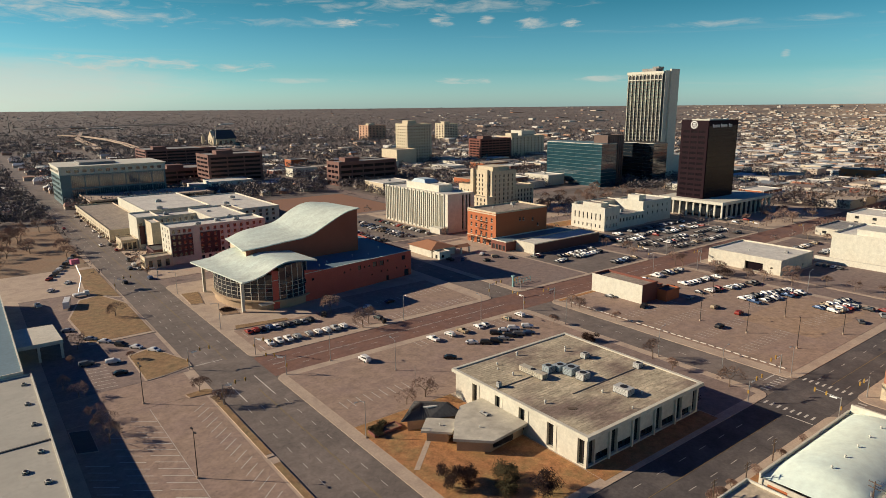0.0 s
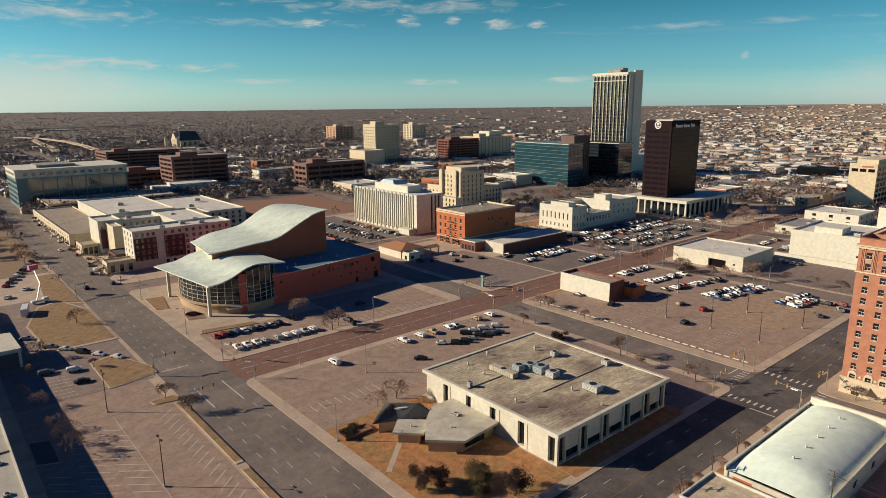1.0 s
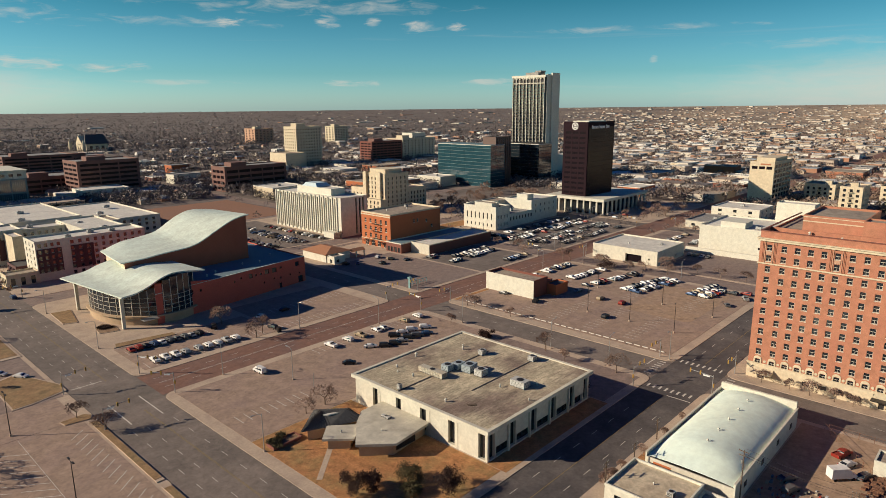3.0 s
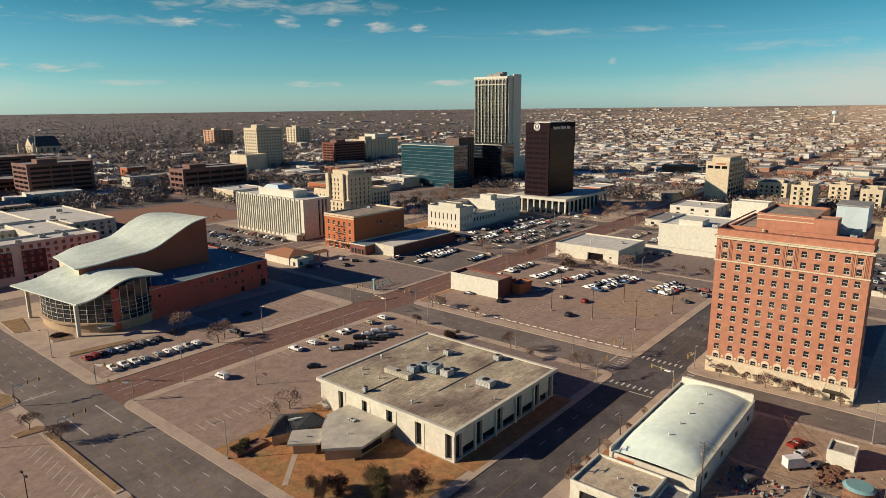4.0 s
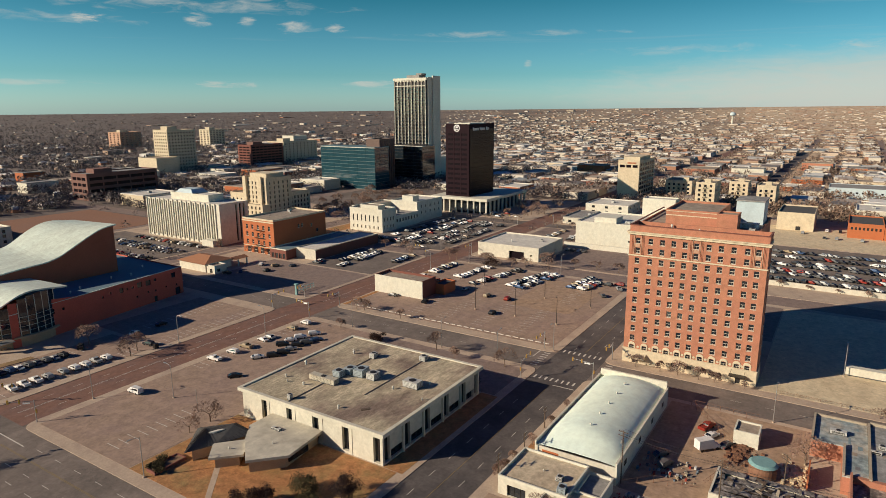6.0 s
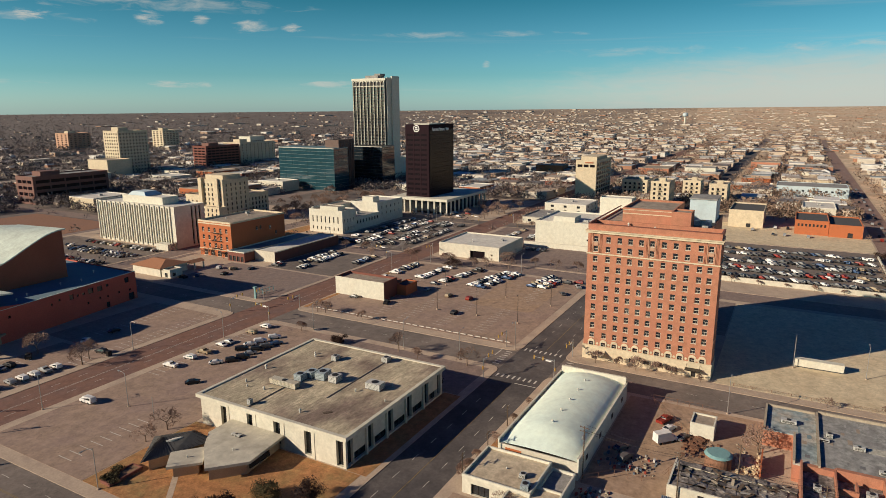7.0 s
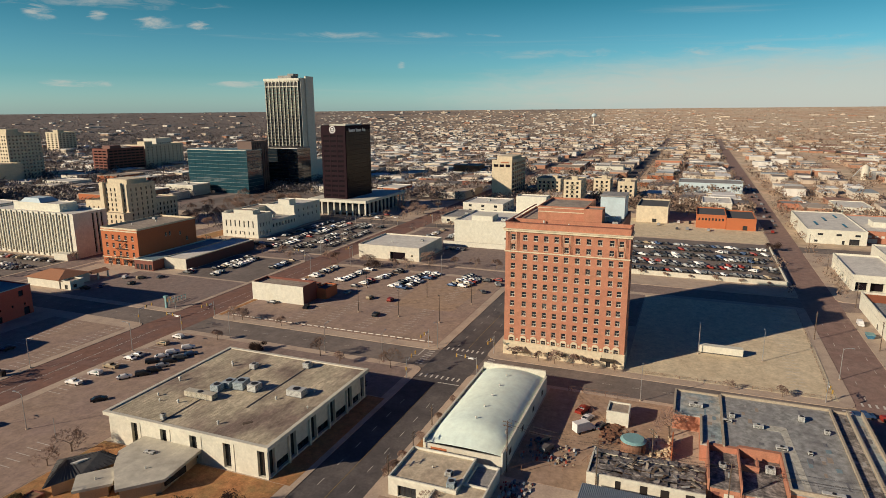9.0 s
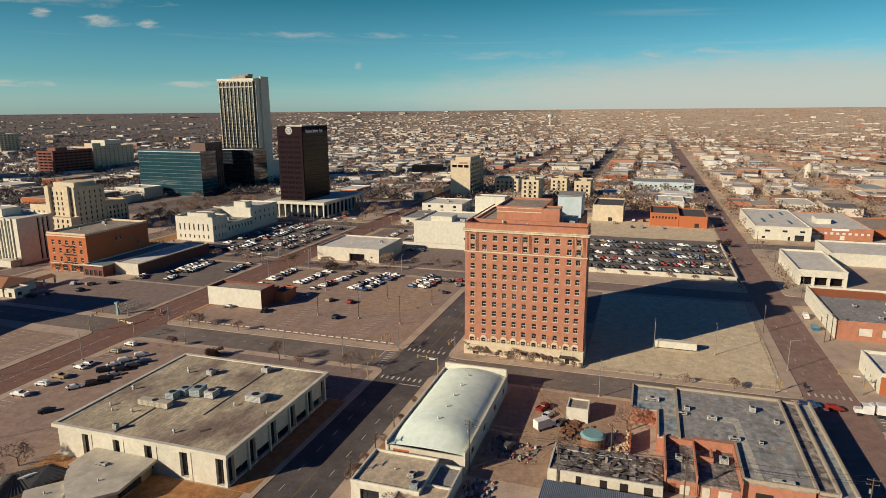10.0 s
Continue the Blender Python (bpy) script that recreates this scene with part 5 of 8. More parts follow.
# shops, parking deck and teal office further along the street
b = bld("shop_block", "cream two-storey shop row with arched fronts", 72.8, 100, 447, 582, 8.2, LIME, ROOF_TAN, {"W": grid(18, 449, 580, 3.6, [0.4], 3.6) + grid(18, 449, 580, 1.6, [5.0], 1.6), "S": grid(4, 74, 98, 3, [0.4], 3.6)}, parapet=0.8)
block(b, 100.2, 145, 470, 560, 0.15, 15, CREAM, ROOF_WHITE, {"S": grid(6, 102, 143, 2, [2, 5.6, 9.2], 2)}, parapet=0.8)
block(b, 146, 190, 452, 545, 0.15, 12.5, CREAM, ROOF_WHITE, {"S": grid(8, 148, 188, 2, [2, 5.6, 8.6], 2)}, parapet=0.8)
block(b, 112, 160, 442, 469, 0.15, 13.5, CREAM, ROOF_TAN, {"S": grid(9, 113, 159, 1.8, [2, 5.6, 9.2], 2.2)}, parapet=0.8)
for x, y in ((112, 480), (120, 515), (160, 480), (175, 510), (130, 455)):
    roof_unit(x, y, 14.2 if x < 146 and y > 470 else 12.7, 4, 3, 1.8)
b = thing("parking_deck", "pale concrete open parking deck", "parking deck")
for z in (0.15, 3.2, 6.2, 9.2):
    m = Mesh()
    m.box(84, 185, 586, 640, z - 0.25 if z > 1 else 0.15, z + 0.1)
    for a in ((84, 185, 586, 586.4), (84, 84.4, 586.4, 640)):
        m.box(*a, z + 0.1, z + 1.2)
    part("deck", m, CONCRETE, b)
for i in range(12):
    part("column", Mesh().box(84.5 + i * 9, 85.1 + i * 9, 586.5, 587.1, 0.15, 9.3), CONCRETE, b)
b = bld("teal_office", "four-storey teal glass office with a pale roof cornice", 72, 160, 648, 707, 26.6, TEAL_PANEL, ROOF_WHITE,
        {"S": [o for k in range(2) for o in cols(7, 80, 159, 10.4, 2.5 + 12.2 * k, 13.4 + 12.2 * k)], "W": grid(9, 650, 706, 4.4, [3 + 4.6 * k for k in range(5)], 2.6)}, parapet=0.1, style="strip", frame_mat=STEEL, glass_mat=GLASS_TEAL)
block(b, 71.7, 160.3, 647.7, 707.3, 26.7, 33.4, CREAM, ROOF_WHITE, {"S": grid(13, 76, 158, 3.4, [1.8], 2.4), "W": grid(9, 650, 706, 4.0, [1.8], 2.4)}, parapet=0.9, coping=WHITE)
part("cornice", Mesh().box(70.6, 161.2, 646.6, 708.2, 33.5, 34.1), WHITE, b, "white overhanging roof edge")
part("rooftop_plant", Mesh().box(90, 120, 660, 690, 34.1, 36.4), ROOF_GREY, b)

# brown brick civic blocks further off
for nm, lab, x0, x1, y0, y1, h, fl, nb in (("brown_office", "long brown brick office with window bands", 209, 290, 940, 1000, 28, 6, 3), ("brown_office", "brown brick office block with dark window bands", 215, 275, 692, 733, 35, 7, 3),
                                   ("brown_annex", "low red-brown brick annex", 176, 235, 745, 790, 18, 3, 3), ("county_building", "brown concrete civic building with deep window bays", 328, 402, 612, 640, 26, 4, 5), ("brown_tower", "brown brick eight-storey tower", 645, 709, 747, 775, 34.5, 8, 8),
                                   ("hospital_block", "dark brown-grey long block", 300, 352, 1010, 1050, 20, 5, 4)):
    b = bld(nm, lab, x0, x1, y0, y1, h, BRICK_BROWN if nm != "brown_tower" else BRICK_DARK, ROOF_GREY,
            {"S": [o for k in range(fl) for o in cols(nb, x0 + 2, x1 - 2, (x1 - x0 - 4) / nb - 1.2, 2 + (h - 3) / fl * k, 2 + (h - 3) / fl * (k + 0.5))], "W": [o for k in range(fl) for o in cols(3, y0 + 2, y1 - 2, (y1 - y0 - 4) / 3 - 1.2, 2 + (h - 3) / fl * k, 2 + (h - 3) / fl * (k + 0.5))]}, parapet=0.9, glass_mat=GLASS_BLACK)
    part("rooftop_plant", Mesh().box(x0 + 12, x0 + 30, y0 + 8, y0 + 22, h - 0.8, h + 3.5), BRICK_BROWN, b)
# cream tower blocks on the skyline
for nm, lab, x0, x1, y0, y1, h, fl in (("cream_highrise", "cream twelve-storey office tower with setbacks", 533, 577, 781, 812, 59, 13), ("white_stepped_block", "white stepped office block", 717, 792, 754, 790, 36, 8),
                                    ("far_apartment_block", "tan nine-storey apartment block", 1001, 1045, 1300, 1338, 40, 9), ("far_apartment_block", "ochre brick apartment blocks side by side", 855, 908, 1430, 1478, 36, 8)):
    b = bld(nm, lab, x0, x1, y0, y1, h, LIME if "ochre" not in lab else BRICK_PALE, ROOF_TAN, {"S": grid(9 if y0 < 1000 else 5, x0 + 1, x1 - 1, 2.2 if y0 < 1000 else 5, [2 + (h - 3) / fl * k for k in range(fl)], 2.0), "W": grid(6 if y0 < 1000 else 3, y0 + 1, y1 - 1, 2.2 if y0 < 1000 else 6, [2 + (h - 3) / fl * k for k in range(fl)], 2.0)}, parapet=0.8)
    part("rooftop_plant", Mesh().box(x0 + 5, x0 + 20, y0 + 6, y0 + 20, h - 0.7, h + 4.5), LIME, b)
bld("library_wing", "plain cream wing beside the tower", 500, 532, 760, 800, 24, LIME, ROOF_TAN, parapet=0.6)
bld("white_office", "white upper office block stepping back", 745, 775, 760, 785, 44, WHITE, ROOF_TAN, {"S": grid(6, 746, 774, 2, [8, 12, 16, 20, 24, 28, 32, 36], 2)}, parapet=0.6)

# dark-roofed church among the trees
b = bld("stone_church", "stone church with a steep dark slate roof", 470, 512, 1440, 1500, 15, LIME, ROOF_DARK, {"W": cols(4, 1445, 1495, 4, 3, 11), "S": cols(3, 474, 508, 5, 3, 11)}, parapet=0.2)
part("slate_roof", Mesh().add([(468, 1438, 15), (516, 1438, 15), (516, 1502, 15), (468, 1502, 15), (480, 1470, 34), (516, 1470, 34)], [(0, 1, 5, 4), (2, 3, 4, 5), (3, 0, 4), (1, 2, 5)]), ROOF_DARK, b, "steep dark slate roof")
part("gable", Mesh().add([(466, 1452, 15), (466, 1488, 15), (466, 1470, 32), (482, 1452, 15), (482, 1488, 15), (482, 1470, 32)], [(0, 2, 1), (0, 3, 5, 2), (1, 2, 5, 4)]), LIME, b)
for y in (1430, 1510):
    part("turret", Mesh().tube((462, y, 0), (462, y, 16), 4, n=8).tube((462, y, 16), (462, y, 24), 4, 0.3, n=8), LIME, b)

# pale concrete ramps of the elevated road
for pts_ in (((289, 1370), (305, 1560), (310, 1780), (290, 2000), (248, 2113)), ((225, 1389), (240, 1540), (248, 1700), (262, 1900), (330, 2300)), ((200, 2600), (376, 2700), (560, 2760), (800, 2790))):
    rp = thing("road_ramp", "pale concrete elevated road ramp on piers", "ramp")
    fine = []
    for (xa, ya), (xb, yb) in zip(pts_, pts_[1:]):
        fine += [(xa + (xb - xa) * k / 4, ya + (yb - ya) * k / 4) for k in range(4)]
    fine.append(pts_[-1])
    dk = Mesh()
    for (xa, ya), (xb, yb) in zip(fine, fine[1:]):
        n = Vector((-(yb - ya), xb - xa)).normalized() * 6.0
        za, zb = [ground_z(math.hypot(x, y), math.atan2(x, y)) + 6.5 for x, y in ((xa, ya), (xb, yb))]
        for o, lift in ((1.0, 1.1), (-1.0, 1.1)):
            dk.quad((xa + n.x * o, ya + n.y * o, za - 1.2), (xb + n.x * o, yb + n.y * o, zb - 1.2), (xb + n.x * o, yb + n.y * o, zb + lift), (xa + n.x * o, ya + n.y * o, za + lift))
        dk.quad((xa + n.x, ya + n.y, za), (xb + n.x, yb + n.y, zb), (xb - n.x, yb - n.y, zb), (xa - n.x, ya - n.y, za))
    part("deck", dk, CONCRETE, rp)
    for x, y in fine[::2]:
        z = ground_z(math.hypot(x, y), math.atan2(x, y))
        part("pier", Mesh().box(x - 1, x + 1, y - 1, y + 1, z - 1, z + 6.4), CONCRETE, rp)

# buildings along the street beyond the brick hotel
b = bld("red_warehouse", "orange-red brick warehouse with a dark flat roof", 492, 530, -24, -4, 10, BRICK_ORANGE, ROOF_DARK, {"W": grid(8, -23, -5, 1.2, [5.6], 1.8)}, parapet=0.7)
b = bld("red_warehouse", "orange-red brick warehouse with rounded parapet", 490, 530, -43.5, -24.2, 8.6, BRICK_ORANGE, ROOF_DARK, {"W": [(-38, -35, 0.2, 3.4)]}, parapet=0.7)
b = bld("cream_gable_hall", "cream stuccoed hall with a stepped gable", 503, 545, 16, 39, 12.6, LIME, ROOF_DARK, {"W": [(24, 27, 0.2, 3)]}, parapet=0.9)
b = bld("pale_warehouse", "long pale blue-grey metal warehouse", 705, 745, -47, 14, 10.2, PALE_BLUE, ROOF_GREY, {"W": grid(12, -46, 13, 2, [5], 1.6)}, parapet=0.3)
b = bld("white_warehouse", "white concrete-block warehouse with roof skylights", 459, 540, -104, -70.6, 9.2, WHITE, ROOF_WHITE, {"W": grid(3, -104, -73, 3, [5.4], 1.4) + [(-100, -94.5, 0.1, 3.8), (-92, -90.5, 0.1, 2.5), (-77, -75, 1, 2.4)]}, parapet=0.5)
for x, y in ((480, -80), (500, -88), (515, -97), (475, -96)):
    part("skylight", Mesh().box(x, x + 14, y, y + 1.4, 8.7, 9.0), GLASS, b)
b = bld("brick_warehouse", "red brick warehouse with white window panels and pale roof", 470, 540, -142, -104.3, 8.0, BRICK, ROOF_WHITE, {"W": grid(10, -141, -106, 2, [3.6], 1.6) + [(-112, -107, 0.1, 3), (-126, -123, 0.1, 3)]}, parapet=0.5, glass_mat=ROOF_WHITE)
part("roof_house", Mesh().box(490, 504, -122, -113, 7.5, 11), WHITE, b)
part("sign_board", Mesh().box(469.7, 469.95, -128, -118, 6.4, 7.8), SIGN_WHITE, b)
bld("brick_warehouse", "long low orange brick and tan building", 486, 540, -190, -142.3, 5.6, BRICK_ORANGE, ROOF_TAN, parapet=0.4)
bld("brick_cottage", "small red brick building with a grey roof", 601, 620, -88, -70, 6.4, BRICK, ROOF_GREY, parapet=0.5)
bld("white_workshop", "white workshop with blue-framed windows", 597, 640, -138, -112, 5.8, WHITE, ROOF_WHITE, {"W": grid(4, -137, -125, 2, [2], 1.6)}, parapet=0.4)
b = bld("garage_hall", "white corner garage with open bays and a broad pale roof", 341, 391, -95, -73.6, 8.0, WHITE, ROOF_WHITE, {"W": [(-93.5, -87.8, 0.1, 4.4), (-86.8, -81.1, 0.1, 4.4), (-80.1, -75, 0.1, 4.4)], "N": cols(6, 344, 389, 4, 0.6, 3.6)}, parapet=0.9, depth=2.5, glass_mat=GLASS_BLACK)
b = bld("grey_shed", "white rendered building with a blue-shadowed yard wall", 392, 430, -140, -100, 7, WHITE, ROOF_WHITE, parapet=0.8)
b = bld("brick_shop", "red brick shop with white side wall and panelled openings", 261, 311.5, -118, -71, 7.4, WHITE, ROOF_GREY, {"N": [(280, 283, 0.1, 2.4)]}, parapet=0.9)
m = wall_mesh(-118, -71, 0, 7.5, [(-83, -78.5, 2, 5), (-91, -86, 2, 5), (-99, -94, 2, 5), (-107, -102, 2, 5)], lambda u, v, d: (260.75 + d, u, 0.15 + v), 0.22)
part("brick_front", m, BRICK, b, "red brick front")
part("rusty_roof_patch", Mesh().box(298, 310.8, -100, -72, 6.66, 6.72), BRICK_ORANGE, b, "orange rusted roof patch")
for x, y in ((285, -83), (278, -92), (270, -88), (290, -96), (272, -101)):
    roof_unit(x, y, 6.66, 1.6, 1.2, 0.9)
b = bld("corner_store", "white corner store with brick front and pale roof", 210.5, 231, -110, -71, 6.9, WHITE, ROOF_WHITE, {"N": [(214, 216, 0.1, 2.5), (219, 220.5, 2, 3), (224, 225.5, 2, 3)]}, parapet=0.9)
part("brick_front", Mesh().box(210.2, 210.48, -110, -71, 0.15, 5.8), BRICK_ORANGE, b)

# car-park wall and raised lot behind the hotel
whole("retaining_wall", Mesh().box(338, 338.6, -46, 62, 0.1, 2.6).box(338.6, 425, -46.6, -46, 0.1, 2.6), CREAM, "long pale concrete retaining wall", "wall", kind="structure")

# ---- low commercial roofs beside the yard ----
TANCOPE = mat("weathered tan coping", (0.4, 0.335, 0.25), 0.9, 0.25, 0.4, 2.0, 0.08)
b = thing("flat_roof_stores", "row of brick stores with patched grey-blue flat roofs", "building")
PATCH = mat("patched blue-grey roof felt", (0.27, 0.33, 0.34), 0.9, 0.4, 0.16, 0.8, 0.12, tint=(0.34, 0.31, 0.26), mid=0.45, crack=0.3)
PATCH2 = mat("patched grey roof felt", (0.33, 0.33, 0.31), 0.9, 0.4, 0.2, 0.8, 0.12, tint=(0.17, 0.165, 0.16), mid=0.45, crack=0.35)
FELT = mat("torn dark felt", (0.15, 0.135, 0.125), 0.92, 0.4, 0.3, 1.2, 0.15, tint=(0.27, 0.24, 0.21), mid=0.6)


def store_roof(pts, z, material, rims, rim_h=0.55):
    """A flat roof of any outline over brick walls, with parapets along the named edges."""
    part("wall", Mesh().prism(pts, 0.15, z - 0.3), BRICK, b)
    part("roof", Mesh().prism(pts, z - 0.3, z), material, b)
    for x0, x1, y0, y1 in rims:
        h = z + rim_h + random.uniform(-0.12, 0.12)
        part("parapet", Mesh().box(x0, x1, y0, y1, z, h), TANCOPE, b)
        part("coping", Mesh().box(x0 - 0.06, x1 + 0.06, y0 - 0.06, y1 + 0.06, h, h + 0.12), TANCOPE, b)


random.seed(14)
store_roof([(155.0, -11.4), (185.0, -11.4), (185.0, 0.4), (170.0, 0.4), (170.0, -6.4), (155.0, -6.4)], 4.7, PATCH, [(184.6, 185.0, -11.2, 0.4), (155.0, 185.0, -11.9, -11.45), (170.0, 184.5, 0.0, 0.4), (155.0, 170, -6.8, -6.4)])
store_roof([(139.7, -38.6), (185.6, -38.6), (185.6, -12.0), (156.2, -12.0), (156.2, -24.2), (139.7, -24.2)], 4.8, PATCH2, [(185.2, 185.6, -38.6, -12.0), (139.7, 185.6, -39.1, -38.65), (139.7, 140.1, -38.6, -24.2), (140.1, 156.2, -24.6, -24.2)], 0.7)
store_roof([(139.5, -42.7), (185.6, -42.7), (185.6, -39.2), (139.5, -39.2)], 4.6, FELT, [(185.2, 185.6, -42.7, -39.2), (139.5, 139.9, -42.7, -39.2)])
store_roof([(139.2, -46.2), (185.6, -46.2), (185.6, -42.8), (139.2, -42.8)], 4.7, PATCH, [(139.2, 185.6, -43.2, -42.8), (139.2, 185.6, -46.6, -46.2)], 0.9)
for y0, y1, z in ((-14.6, -8.4, 3.6), (-23.8, -15.0, 3.2)):
    store_roof([(138.4, y0), (154.6, y0), (154.6, y1), (138.4, y1)], z, FELT, [])
for x0, x1, y0, y1, z in ((138.2, 155.9, -8.3, -7.9, 5.6), (138.2, 155.9, -14.95, -14.65, 5.3), (138.2, 155.9, -24.15, -23.85, 5.6), (154.7, 155.9, -14.6, -8.4, 5.0), (154.7, 155.9, -23.8, -15.0, 5.6), (148.2, 148.6, -18.6, -15.0, 4.7), (148.2, 153.0, -19.0, -18.6, 4.6)):
    part("brick_wall", Mesh().box(x0, x1, y0, y1, 0.15, z), BRICK, b, "broken orange brick wall")
for y0, y1, z1, m in ((-10.4, -9.0, 2.5, BRICK_DARK), (-13.4, -11.4, 2.4, CREAM), (-17.6, -16.0, 2.6, CREAM), (-22.0, -19.4, 2.4, CREAM), (-30.5, -27.0, 2.6, DARK_METAL)):
    part("door", Mesh().box(138.28 if y0 > -24 else 139.6, 138.38 if y0 > -24 else 139.68, y0, y1, 0.15, z1), m, b)
COAT = mat("pale roof coating", (0.5, 0.48, 0.4), 0.85, 0.3, 0.4, 1.5, 0.08, tint=(0.36, 0.34, 0.29), mid=0.6)
part("roof_patch", Mesh().prism([(140.3, -27.4), (168.0, -25.4), (168.0, -22.2), (171.0, -22.2), (171.0, -26.9), (140.3, -28.8)], 4.8, 4.83), COAT, b, "pale roof coating strip")
for x, y, l, w, h in ((176.0, -5.2, 1.6, 3.6, 0.9), (172.5, -14.2, 1.4, 1.4, 1.0), (169.4, -13.0, 0.8, 2.2, 0.7), (176.5, -31.0, 1.6, 1.4, 1.4), (168.4, -20.2, 1.0, 2.4, 1.0), (158.8, -24.6, 1.3, 2.6, 0.8), (158.6, -30.6, 1.0, 1.0, 0.7), (171.0, -36.0, 1.2, 1.2, 1.0), (141.4, -32.6, 1.2, 4.4, 0.7)):
    roof_unit(x, y, 4.8, l, w, h)
roof_unit(147, -11.2, 3.6, 1.5, 1.6, 1.2)
roof_unit(149.5, -21.4, 3.2, 1.6, 2.0, 1.4)
SHEETS = [mat("dark felt sheet", (0.17, 0.17, 0.175), 0.9, 0.25, 0.4, 2.0, 0.05), mat("silver coated sheet", (0.36, 0.35, 0.33), 0.8, 0.25, 0.4, 2.0, 0.05), mat("blue-grey sheet", (0.2, 0.27, 0.29), 0.85, 0.25, 0.4, 2.0, 0.05), mat("rusty tan sheet", (0.33, 0.27, 0.21), 0.9, 0.25, 0.4, 2.0, 0.05)]
for x0, x1, y0, y1, zz, n in ((156, 184, -10.8, -7, 4.7, 5), (157, 184.8, -23.8, -12.4, 4.8, 8), (141, 184.8, -38.2, -29, 4.8, 12), (140, 184, -42.4, -39.5, 4.6, 5), (140, 184, -45.8, -43.4, 4.7, 5)):
    for k in range(n):
        l, w = random.uniform(1.0, 4), random.uniform(0.4, 1.3)
        x, y = random.uniform(x0, x1 - l), random.uniform(y0, max(y0 + 0.1, y1 - w))
        part("roof_sheet", Mesh().box(x, x + l, y, min(y + w, y1), zz, zz + 0.01 + 0.004 * k), random.choice(SHEETS), b)
b = thing("ruined_store", "cream-walled ruined store with a sagging dark roof", "building")
part("wall", Mesh().box(134.4, 134.8, -7.6, 17.9, 0.15, 3.5).box(134.8, 147, 17.5, 17.9, 0.15, 3.4).box(147, 147.4, -7.6, 17.9, 0.15, 2.6), CREAM, b)
rm = Mesh()
random.seed(3)
for i in range(13):
    for j in range(5):
        x0, y0 = 134.9 + j * 2.4, -7.6 + i * 1.95
        z = 3.3 + random.uniform(-0.2, 0.1)
        rm.add([(x0, y0, z), (x0 + 2.5, y0 + random.uniform(-0.3, 0.3), z - random.uniform(0, 0.5)), (x0 + 2.5, y0 + 2.05, z - random.uniform(0, 0.5)), (x0, y0 + 2.05, z + random.uniform(-0.2, 0.2))], [(0, 1, 2, 3)])
part("sagging_roof", rm, FELT, b, "sagging torn dark roofing")
random.seed(31)
gap = Mesh()
for y0, y1 in ((-5.5, -3.6), (-0.2, 1.6), (4.4, 6.0), (10.2, 11.4)):
    gap.box(134.34, 134.39, y0, y1, 0.3, 2.7)
part("boarded_opening", gap, DARK_METAL, b)
for i in range(26):
    x, y = random.uniform(136, 146), random.uniform(-6, 17)
    part("fallen_board", Mesh().box(-random.uniform(0.5, 1.6), 0.8, -0.3, 0.3, 0, 0.08), random.choice([WOOD_POLE, TANCOPE, ROOF_GREY]), b, at=pose(x, y, 3.5, random.uniform(-8, 8), random.uniform(-14, 14), random.uniform(0, 180)))
b = thing("metal_shed", "long blue-grey corrugated metal shed", "shed")
cm = Mesh()
for i in range(80):
    y = -13.8 + i * 0.4
    cm.add([(118.6, y, 3.4), (130.4, y, 3.0), (130.4, y + 0.2, 3.12), (118.6, y + 0.2, 3.52), (130.4, y + 0.4, 3.0), (118.6, y + 0.4, 3.4)], [(0, 1, 2, 3), (3, 2, 4, 5)])
part("corrugated_roof", cm, mat("corrugated sheet", (0.3, 0.34, 0.36), 0.5, 0.12, 0.2, 1.0, 0.02, metal=0.5), b)
part("wall", Mesh().box(118.9, 130.2, -13.6, 18.0, 0.15, 2.95), CREAM, b)
b = bld("yard_shed", "small white flat-roofed shed in the yard", 165.5, 172, 11.5, 17.4, 4.2, WHITE, ROOF_TAN, parapet=0.3)
b = thing("round_tank", "squat round rusty tank with a teal lid", "tank")
part("shell", Mesh().tube((153.5, 9.2, 0.15), (153.5, 9.2, 3.4), 3.0, n=24), mat("rusty tank", (0.25, 0.13, 0.08), 0.8, 0.25, 0.5, 2.0, 0.1), b)
part("lid", Mesh().tube((153.5, 9.2, 3.4), (153.5, 9.2, 3.9), 3.25, 2.6, n=24), TEALM, b, "teal metal lid")
part("wall", Mesh().box(151.8, 162, -0.2, 0.15, 0.15, 3.0), BRICK_ORANGE, thing("broken_wall", "broken orange brick wall beside a rubble heap", "wall"))
rub = Mesh()
random.seed(9)
for i in range(260):
    x, y, s = random.gauss(157.5, 2.6), random.gauss(2.6, 1.5), random.uniform(0.12, 0.45)
    rub.box(x - s, x + s, y - s * 0.7, y + s * 0.7, 0.1, 0.15 + s * random.uniform(0.4, 1.6))
whole("rubble_heap", rub, SAND, "heap of pale broken brick and concrete rubble", "rubble", kind="stuff")

